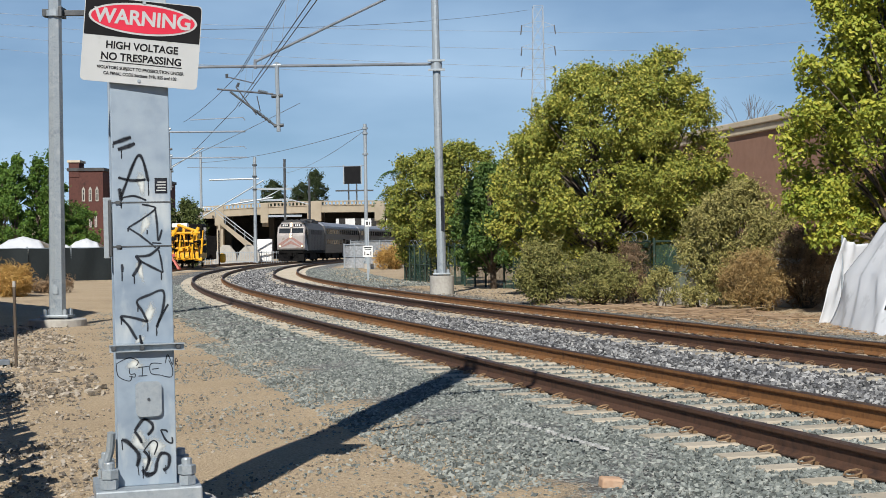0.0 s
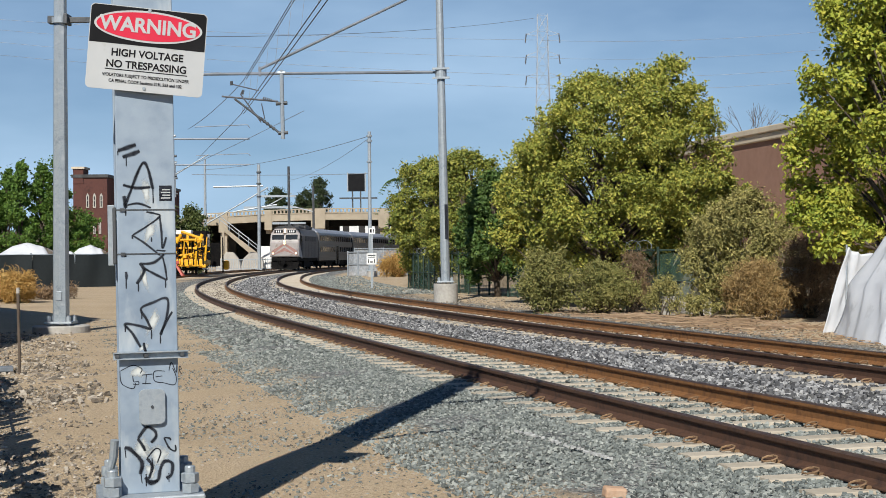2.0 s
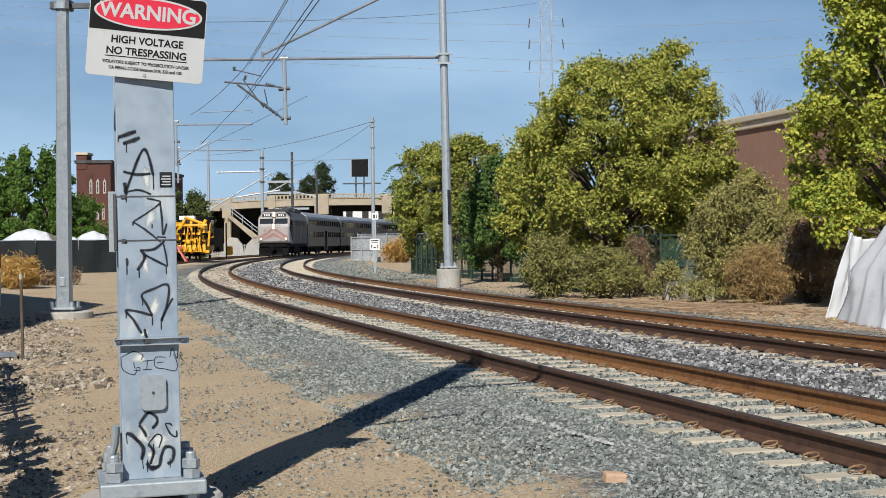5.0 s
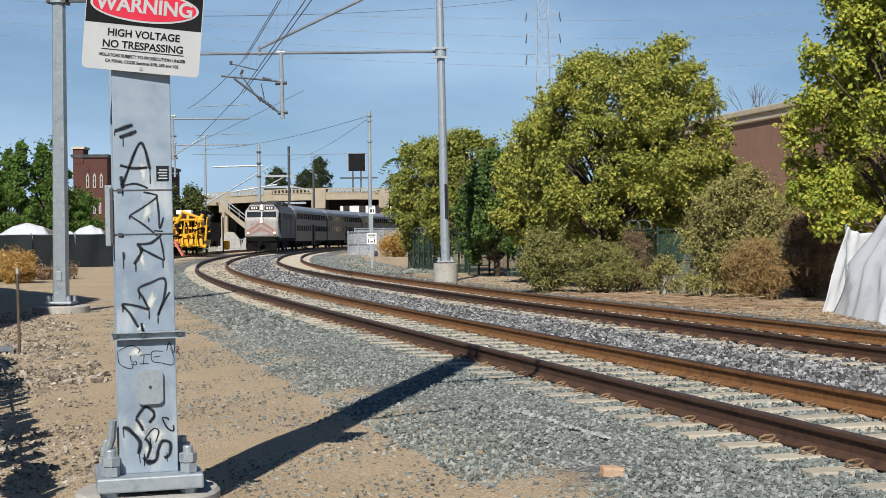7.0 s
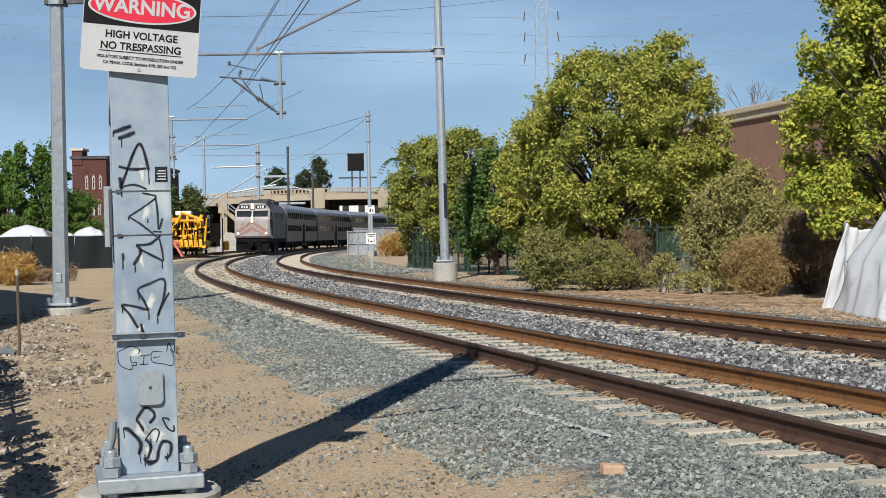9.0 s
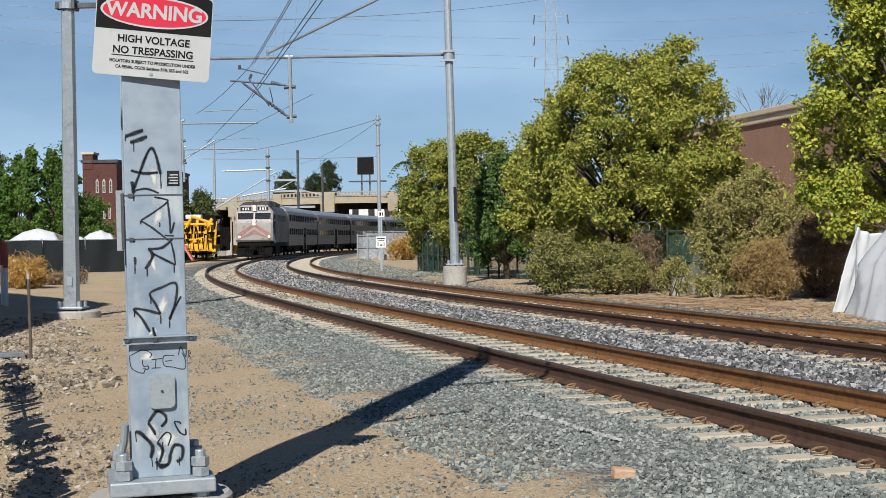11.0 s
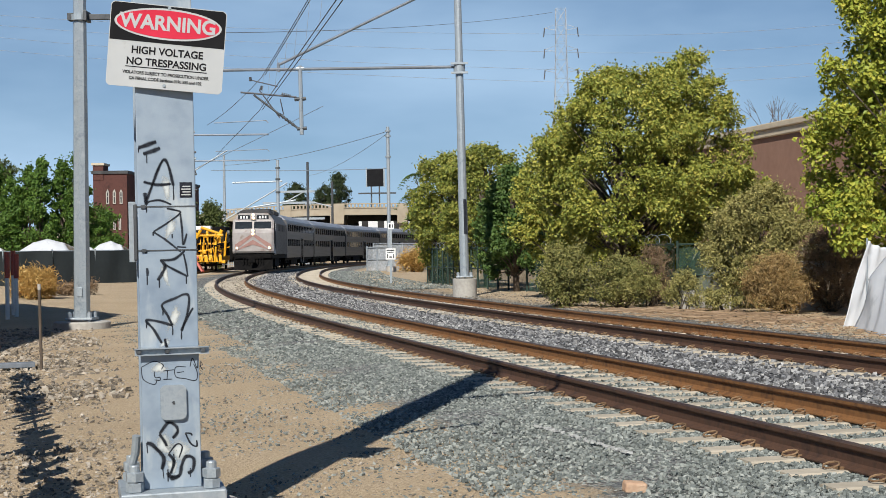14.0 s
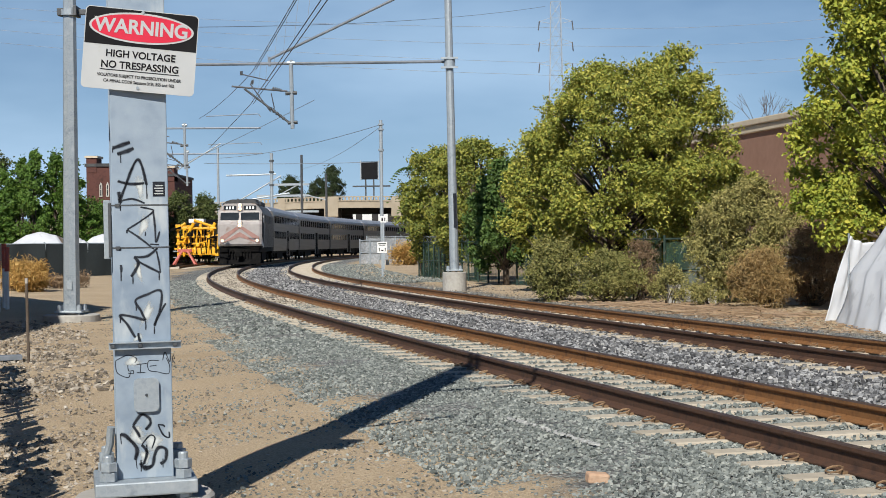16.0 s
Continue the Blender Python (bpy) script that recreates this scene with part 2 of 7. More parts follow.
RT = heading(RS)
RX, RY = np.cumsum(np.sin(RT)) * 0.25, np.cumsum(np.cos(RT)) * 0.25
RX += 2.874 - np.interp(0, RS, RX)
RY += 9.654 - np.interp(0, RS, RY)


def along(s, off=0.0, z=0.0):
    """The place at s metres along the outer rail of the near track, off metres to its right, and the heading."""
    h = np.interp(s, RS, RT)
    return Vector((float(np.interp(s, RS, RX) + off * np.cos(h)), float(np.interp(s, RS, RY) - off * np.sin(h)), z)), float(h)


def frame_at(s, off=0.0, z=0.0):
    p, h = along(s, off, z)
    return Matrix.Translation(p) @ Matrix.Rotation(-h, 4, "Z")


def offsets(x, y):
    """Signed distance to the right of the outer rail, and s, for arrays of places."""
    d2 = (x[:, None] - RX[None, ::4]) ** 2 + (y[:, None] - RY[None, ::4]) ** 2
    i = d2.argmin(1) * 4
    h = RT[i]
    ex, ey = x - RX[i], y - RY[i]
    return ex * np.cos(h) - ey * np.sin(h), RS[i] + ex * np.sin(h) + ey * np.cos(h)


C1, C2, C0 = 0.755, 5.2, -4.6     # centre lines: near track, second track, siding
FIRST_TIE = -4.98                 # where the row of sleepers begins
RAIL_H = 0.185
TOP = 0.19                        # rail tops

# ---- ground ----


def ground_material():
    m = bpy.data.materials.new("earth_and_gravel")
    m.use_nodes = True
    n, l = m.node_tree.nodes, m.node_tree.links
    b = n["Principled BSDF"]
    b.inputs["Roughness"].default_value = 0.95
    tc = n.new("ShaderNodeTexCoord")
    at = n.new("ShaderNodeAttribute")
    at.attribute_name = "bed"

    def noise_(scale, detail=6):
        q = n.new("ShaderNodeTexNoise")
        q.inputs["Scale"].default_value, q.inputs["Detail"].default_value = scale, detail
        l.new(tc.outputs["Object"], q.inputs["Vector"])
        return q.outputs["Fac"]

    def ramp_(fac, stops):
        q = n.new("ShaderNodeValToRGB")
        el = q.color_ramp.elements
        for i, (x, c) in enumerate(stops):
            e_ = el[0] if i == 0 else (el[-1] if i == len(stops) - 1 else el.new(x))
            e_.position, e_.color = x, (*c, 1)
        l.new(fac, q.inputs[0])
        return q.outputs[0]

    def mix_(fac, c1, c2):
        q = n.new("ShaderNodeMixRGB")
        l.new(fac, q.inputs[0])
        l.new(c1, q.inputs[1])
        l.new(c2, q.inputs[2])
        return q.outputs[0]

    def voronoi_(scale):
        q = n.new("ShaderNodeTexVoronoi")
        q.inputs["Scale"].default_value = scale
        l.new(tc.outputs["Object"], q.inputs["Vector"])
        return q

    big, mid, fine = noise_(0.35, 5), noise_(3.0), noise_(45.0)
    dirt = ramp_(big, [(0.3, (0.38, 0.28, 0.165)), (0.5, (0.45, 0.34, 0.21)), (0.7, (0.51, 0.39, 0.25))])
    speck = ramp_(fine, [(0.35, (0.24, 0.18, 0.115)), (0.5, (0.43, 0.32, 0.20)), (0.66, (0.60, 0.49, 0.35))])
    half = n.new("ShaderNodeMixRGB")
    half.inputs[0].default_value = 0.45
    l.new(dirt, half.inputs[1])
    l.new(speck, half.inputs[2])
    v = voronoi_(28.0)
    sep = n.new("ShaderNodeSeparateColor")
    l.new(v.outputs["Color"], sep.inputs[0])
    gravel = ramp_(sep.outputs[0], [(0.0, (0.06, 0.062, 0.06)), (0.5, (0.155, 0.16, 0.15)), (0.85, (0.30, 0.30, 0.28)), (1.0, (0.44, 0.42, 0.38))])
    # where the gravel lies: the attribute with a ragged edge
    wob = n.new("ShaderNodeMath")
    wob.operation = "MULTIPLY_ADD"
    l.new(mid, wob.inputs[0])
    wob.inputs[1].default_value = 0.9
    l.new(at.outputs["Fac"], wob.inputs[2])
    wob2 = n.new("ShaderNodeMath")
    wob2.operation = "MULTIPLY_ADD"
    l.new(fine, wob2.inputs[0])
    wob2.inputs[1].default_value = 0.5
    l.new(wob.outputs[0], wob2.inputs[2])
    edge = n.new("ShaderNodeMapRange")
    edge.inputs["From Min"].default_value, edge.inputs["From Max"].default_value = 1.05, 1.4
    l.new(wob2.outputs[0], edge.inputs["Value"])
    col = mix_(edge.outputs[0], half.outputs[0], gravel)
    l.new(col, b.inputs["Base Color"])
    bp = n.new("ShaderNodeBump")
    bp.inputs["Strength"].default_value, bp.inputs["Distance"].default_value = 1.0, 0.03
    hs = n.new("ShaderNodeMath")
    hs.operation = "ADD"
    l.new(fine, hs.inputs[0])
    vm = n.new("ShaderNodeMath")
    vm.operation = "MULTIPLY"
    l.new(v.outputs["Distance"], vm.inputs[0])
    l.new(edge.outputs[0], vm.inputs[1])
    l.new(vm.outputs[0], hs.inputs[1])
    l.new(hs.outputs[0], bp.inputs["Height"])
    l.new(bp.outputs[0], b.inputs["Normal"])
    return m


def hilly(x, y):
    """Gentle unevenness of the ground."""
    return 0.012 * np.sin(1.7 * x + 0.4 * y) * np.cos(1.1 * y - 0.3 * x) + 0.01 * np.sin(4.1 * x - 2.2 * y)


def bed_of(off):
    """1 on ballast, 0 on bare earth, smooth between."""
    left = np.clip((off + 2.6) / 1.1, 0, 1)
    right = np.clip((9.4 - off) / 2.2, 0, 1)
    return np.minimum(left, right)


def ground_z(x, y):
    off, s = offsets(x, y)
    z = hilly(x, y) - 0.02
    inside = (off > -0.7) & (off < 7.2)
    z = np.where(inside, -0.045, z)
    rise = np.clip((off - 4.0) / 3.0, 0, 1) * 0.0
    return z + rise, off


def spaced(dense0, dense1, step, far0, far1):
    mid_ = list(np.arange(dense0, dense1, step))
    up, d = [dense1], step
    while up[-1] < far1:
        d *= 1.18
        up.append(up[-1] + d)
    down, d = [], step
    p = dense0
    while p > far0:
        d *= 1.18
        p -= d
        down.append(p)
    return np.array(down[::-1] + mid_ + up)


def build_ground():
    xs, ys = spaced(-10, 10, 0.2, -3500, 3500), spaced(7, 45, 0.25, -400, 4500)
    X, Y = np.meshgrid(xs, ys)
    x, y = X.ravel(), Y.ravel()
    near = (abs(x) < 200) & (y > -50) & (y < 350)
    z, bed = np.full(len(x), -0.03), np.zeros(len(x))
    zz, off = ground_z(x[near], y[near])
    z[near] = zz
    bed[near] = bed_of(off)
    w, h = len(xs), len(ys)
    i = (np.arange(h - 1)[:, None] * w + np.arange(w - 1)[None, :]).ravel()
    ob = raw("ground", np.stack([x, y, z], 1), np.stack([i, i + 1, i + 1 + w, i + w], 1), ground_material(), smooth=True)
    at = ob.data.attributes.new("bed", "FLOAT", "POINT")
    at.data.foreach_set("value", bed.astype(np.float32))
    tagged(ob, "tan bare earth with grey gravel beside the railway", "ground", kind="structure")


build_ground()


def scatter_stones(name, label, region, count, size, mat, seed, zbase=-0.03, flat=0.7, thin=1.0):
    """Loose angular stones in a stretch of (s0, s1, off0, off1), denser towards the near end."""
    rng = np.random.default_rng(seed)
    s0, s1, o0, o1 = region
    bm = bmesh.new()
    bmesh.ops.create_cube(bm, size=1.25)
    bmesh.ops.triangulate(bm, faces=bm.faces[:])
    base = np.array([v.co[:] for v in bm.verts])
    tri = np.array([[v.index for v in f.verts] for f in bm.faces if f.normal.z > -0.5])
    bm.free()
    s = s0 + (s1 - s0) * rng.random(count) ** 1.5
    o = o1 - (o1 - o0) * rng.random(count) ** thin
    # few stones lie on top of the sleepers
    at_tie = abs((s - FIRST_TIE + 0.305) % 0.61 - 0.305) < 0.115
    on_tie = at_tie & ((abs(o - C1) < 1.27) | (abs(o - C2) < 1.27))
    keep = ~on_tie | (rng.random(count) < 0.05)
    s, o = s[keep], o[keep]
    count = len(s)
    h = np.interp(s, RS, RT)
    x, y = np.interp(s, RS, RX) + o * np.cos(h), np.interp(s, RS, RY) - o * np.sin(h)
    sz = size * (0.5 + rng.random(count) ** 2 * 1.1)
    k = len(base)
    V = base[None] * (1 + 0.48 * (rng.random((count, k, 1)) - 0.5) * 2)
    V = V * np.stack([1 + 0.5 * rng.random(count), 1 - 0.3 * rng.random(count), flat * (0.7 + 0.5 * rng.random(count))], 1)[:, None]
    t = rng.random(count) * 6.283
    c, sn = np.cos(t)[:, None], np.sin(t)[:, None]
    tl = (rng.random(count)[:, None] - 0.5) * 1.2
    vx, vy, vz = V[..., 0], V[..., 1], V[..., 2]
    vx, vz = vx * np.cos(tl) - vz * np.sin(tl), vx * np.sin(tl) + vz * np.cos(tl)
    V = np.stack([vx * c - vy * sn, vx * sn + vy * c, vz], 2) * (sz / 2)[:, None, None]
    V += np.stack([x, y, zbase + sz * 0.15], 1)[:, None]
    F = tri[None] + (np.arange(count) * k)[:, None, None]
    ob = raw(name, V.reshape(-1, 3), F.reshape(-1, 3), mat)
    return tagged(ob, label, "gravel", kind="stuff")


M["stone_grey"] = material("grey_green_ballast", [(0.05, 0.058, 0.055), (0.14, 0.156, 0.145), (0.245, 0.264, 0.243), (0.43, 0.44, 0.395)], 0.9, 0, 30, 0.5, island=0.75)
M["stone_pale"] = material("pale_ballast", [(0.02, 0.02, 0.022), (0.10, 0.10, 0.103), (0.25, 0.25, 0.252), (0.55, 0.54, 0.52)], 0.9, 0, 30, 0.5, island=0.8)
M["stone_tan"] = material("tan_pebbles", [(0.06, 0.05, 0.04), (0.25, 0.21, 0.16), (0.52, 0.46, 0.38)], 0.9, 0, 30, 0.5, island=0.8)
scatter_stones("ballast", "loose grey crushed stone beside the near track", (-5, 16, -2.75, -0.08), 64000, 0.03, M["stone_grey"], 1, -0.018, 0.8, 1.35)
scatter_stones("ballast", "loose grey crushed stone along the track shoulder", (14, 60, -2.2, -0.1), 10000, 0.06, M["stone_grey"], 2)
scatter_stones("ballast", "grey crushed stone between the rails", (-6, 30, 0.06, 1.45), 20000, 0.038, M["stone_grey"], 3, -0.016)
scatter_stones("ballast", "tan-grey crushed stone between the rails further on", (30, 100, 0.06, 1.45), 5000, 0.07, M["stone_tan"], 14, -0.02)
scatter_stones("ballast", "grey stones on the bank at the bend", (50, 110, 6.6, 10.5), 6000, 0.08, M["stone_grey"], 15, -0.02)
scatter_stones("ballast", "pale crushed stone between the two tracks", (-8, 45, 1.7, 4.5), 40000, 0.05, M["stone_pale"], 4, -0.026, 0.9)
scatter_stones("ballast", "pale crushed stone between the two tracks further on", (40, 110, 1.7, 4.5), 9000, 0.09, M["stone_pale"], 5)
scatter_stones("ballast", "crushed stone within the second track", (-8, 60, 4.5, 7.3), 13000, 0.06, M["stone_pale"], 6, -0.02)
scatter_stones("pebbles", "scattered pebbles on bare earth", (-5, 24, -8.5, -1.8), 22000, 0.023, M["stone_tan"], 7, -0.022, 0.6)
scatter_stones("stones", "grey and tan stones in the trodden earth", (-3, 24, -8.5, -4.9), 13000, 0.036, M["stone_tan"], 8, -0.02, 0.6)
scatter_stones("stones", "grey rubble patch near the pole footing", (8, 24, -6.4, -4.6), 1500, 0.06, M["stone_tan"], 9, -0.02, 0.6)
scatter_stones("stones", "sparse stones at the gravel edge", (-5, 30, -4.2, -2.0), 10000, 0.024, M["stone_grey"], 10, -0.02, 0.6)
scatter_stones("stones", "pale stones on the bank beyond the tracks", (0, 60, 7.0, 10.5), 4500, 0.05, M["stone_tan"], 13, -0.02, 0.6)

# ---- white sprayed line on the ballast ----
M["stone_white"] = material("white_sprayed_stone", [(0.26, 0.26, 0.25), (0.48, 0.48, 0.46)], 0.85, 0, 30, 0.4, island=0.6)


def painted_line(p, q, count, seed):
    rng = np.random.default_rng(seed)
    bm = bmesh.new()
    for k in range(count):
        f = rng.random()
        c = Vector(p).lerp(Vector(q), f) + Vector((rng.normal() * 0.012, rng.normal() * 0.018 + 0.05 * math.sin(f * 5), 0.012))
        r = rng.uniform(0.006, 0.016)
        add_box(bm, -r, r, -r, r, -r * 0.6, r * 0.6, Matrix.Translation(c) @ Matrix.Rotation(rng.random() * 3, 4, "Z") @ Matrix.Rotation(rng.random() - 0.5, 4, "X"))
    tagged(part("painted_line", bm, M["stone_white"]), "faint white sprayed line across grey ballast", "paint mark", kind="stuff")


painted_line((0.60, 12.75, 0), (1.25, 11.0, 0), 85, 41)

# ---- tracks ----


def rail_profile():
    half = [(0.076, 0.0), (0.076, 0.011), (0.03, 0.028), (0.011, 0.05), (0.011, 0.125), (0.034, 0.142), (0.037, 0.150), (0.037, 0.176), (0.028, RAIL_H)]
    return half + [(-u, v) for u, v in reversed(half)]


def sweep(name, prof, off, s0, s1, step, z, mats, parent, top_from=None):
    ss = np.arange(s0, s1, step)
    h = np.interp(ss, RS, RT)
    x, y = np.interp(ss, RS, RX), np.interp(ss, RS, RY)
    k = len(prof)
    P = np.array(prof)
    o = np.broadcast_to(off + P[None, :, 0], (len(ss), k))
    V = np.stack([x[:, None] + o * np.cos(h)[:, None], y[:, None] - o * np.sin(h)[:, None], np.broadcast_to(z + P[None, :, 1], o.shape)], 2)
    i = (np.arange(len(ss) - 1)[:, None] * k + np.arange(k)[None]).ravel()
    j = (np.arange(len(ss) - 1)[:, None] * k + (np.arange(k)[None] + 1) % k).ravel()
    ob = raw(name, V.reshape(-1, 3), np.stack([i, j, j + k, i + k], 1), mats[0], parent)
    if len(mats) > 1:
        ob.data.materials.append(mats[1])
        idx = np.tile(np.array([1 if (P[q, 1] > 0.17 and P[(q + 1) % k, 1] > 0.17) else 0 for q in range(k)]), len(ss) - 1)
        ob.data.polygons.foreach_set("material_index", idx.astype(np.int32))
    return ob


def sleeper_mesh():
    bm = prism([(-0.14, -0.16), (0.14, -0.16), (0.115, -0.01), (0.10, 0.0), (-0.10, 0.0), (-0.115, -0.01)], -1.3, 1.3, "x")
    bmesh.ops.recalc_face_normals(bm, faces=bm.faces[:])
    me = bpy.data.meshes.new("sleeper")
    bm.to_mesh(me)
    bm.free()
    me.materials.append(M["tie"])
    return me


def clip_mesh():
    bm = bmesh.new()
    pts = [Vector((0.04 + 0.055 * math.cos(t), 0.07 * math.sin(t), 0.034 - 0.017 * math.cos(t))) for t in np.linspace(0.4, 6.6, 9)]
    add_path(bm, pts, 0.008, 5)
    add_box(bm, -0.045, 0.0, -0.04, 0.04, 0.0, 0.02)
    me = bpy.data.meshes.new("clip")
    bmesh.ops.recalc_face_normals(bm, faces=bm.faces[:])
    bm.to_mesh(me)
    bm.free()
    me.materials.append(M["clip"])
    return me


def railway_track(centre, label, s0, s1, n_sleepers, n_clips, zoff=0.0, first=FIRST_TIE):
    tr = thing("railway_track", label, "railway track", kind="structure")
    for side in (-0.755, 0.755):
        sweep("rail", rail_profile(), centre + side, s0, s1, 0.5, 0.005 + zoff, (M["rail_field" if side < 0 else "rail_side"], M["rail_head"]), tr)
    sm, cm = sleeper_mesh(), clip_mesh()
    for i in range(n_sleepers):
        s = first + i * 0.61
        m = frame_at(s, centre, 0.003 + zoff + random.uniform(-0.006, 0.006))
        sl = new("sleeper", sm)
        sl.parent = tr
        sl.matrix_basis = m @ pose(random.uniform(-0.03, 0.03), random.uniform(-0.02, 0.02), 0, 0, 0, random.uniform(-0.6, 0.6))
        if i < n_clips:
            for side in (-0.755, 0.755):
                for q, rz in ((-0.125, 180), (0.125, 0)):
                    c = new("clip", cm)
                    c.parent = sl
                    c.matrix_basis = pose(side + q, 0, 0.0, 0, 0, rz + random.uniform(-8, 8))
    return tr


railway_track(C1, "curved railway track with rusty rails on concrete sleepers", -18, 230, 280, 60)
railway_track(C2, "second curved railway track with rusty rails in pale ballast", -18, 230, 230, 55)

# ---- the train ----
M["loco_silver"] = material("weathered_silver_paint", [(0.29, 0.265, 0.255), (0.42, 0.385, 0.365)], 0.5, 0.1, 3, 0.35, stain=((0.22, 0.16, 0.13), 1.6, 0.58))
# Hull sides: a darker grey than the cab and nose.
M["loco_side"] = material("dark_grey_side", [(0.07, 0.07, 0.072), (0.13, 0.125, 0.12)], 0.6, 0.2, 2.5, 0.35)
M["loco_red"] = material("faded_red_stripe", [(0.27, 0.135, 0.11), (0.36, 0.21, 0.18)], 0.6, 0, 4)
M["loco_dark"] = material("black_running_gear", [(0.003, 0.003, 0.0035), (0.012, 0.011, 0.010)], 0.8, 0.0, 6, spec=0.1)
M["loco_roof"] = material("dark_roof", [(0.03, 0.03, 0.032), (0.07, 0.07, 0.07)], 0.7, 0.1, 4)
M["glass_dark"] = material("tinted_glass", [(0.015, 0.018, 0.02), (0.03, 0.035, 0.04)], 0.08, 0, 3)
M["car_side"] = material("brushed_stainless_side", [(0.10, 0.098, 0.096), (0.17, 0.165, 0.16)], 0.42, 0.55, 2, 0.3, stretch=(1, 0.1, 3))
M["car_roof"] = material("pale_corrugated_roof", [(0.26, 0.28, 0.32), (0.36, 0.38, 0.42)], 0.5, 0.3, 2)
M["lamp_on"] = material("lit_headlight", [(1.0, 0.66, 0.36)], 0.3, 0, 3, emit=2.6)
M["white_plain"] = material("white_enamel", [(0.66, 0.66, 0.65), (0.78, 0.78, 0.77)], 0.5, 0, 6)
LOCO_LEN, CAR_LEN, GAP = 15.8, 24.6, 0.4
AXLES = []


def wheelset(parent, y, z=0.47):
    ax = new("wheelset")
    bm = bmesh.new()
    for x in (-0.76, 0.76):
        add_tube(bm, (x - 0.07, 0, 0), (x + 0.07, 0, 0), 0.47, seg=20)
    add_tube(bm, (-0.76, 0, 0), (0.76, 0, 0), 0.09)
    for k in range(4):
        add_box(bm, 0.83, 0.84, -0.05, 0.05, 0.15, 0.38, Matrix.Rotation(k * math.pi / 2, 4, "X"))
    bm2 = bm
    me = bpy.data.meshes.new("wheelset")
    bmesh.ops.recalc_face_normals(bm2, faces=bm2.faces[:])
    bm2.to_mesh(me)
    bm2.free()
    me.materials.append(M["loco_dark"])
    ax.data = None
    bpy.data.objects.remove(ax)
    ax = new("wheelset", me)
    ax.parent = parent
    ax.matrix_basis = pose(0, y, z)
    AXLES.append((ax, y, z))
    return ax


def truck(parent, y, half):
    bm = bmesh.new()
    for x in (-1.02, 1.02):
        add_box(bm, x - 0.09, x + 0.09, y - half - 0.6, y + half + 0.6, 0.45, 0.8, bevel=0.03)
        for yy in (y - half, y + half):
            add_box(bm, x - 0.13, x + 0.13, yy - 0.22, yy + 0.22, 0.3, 0.65)
        add_tube(bm, (x, y - 0.25, 0.5), (x, y - 0.25, 0.95), 0.14)
        add_tube(bm, (x, y + 0.25, 0.5), (x, y + 0.25, 0.95), 0.14)
    add_box(bm, -1.0, 1.0, y - 0.3, y + 0.3, 0.55, 0.95)
    part("truck", bm, M["loco_dark"], parent)
    wheelset(parent, y - half)
    wheelset(parent, y + half)


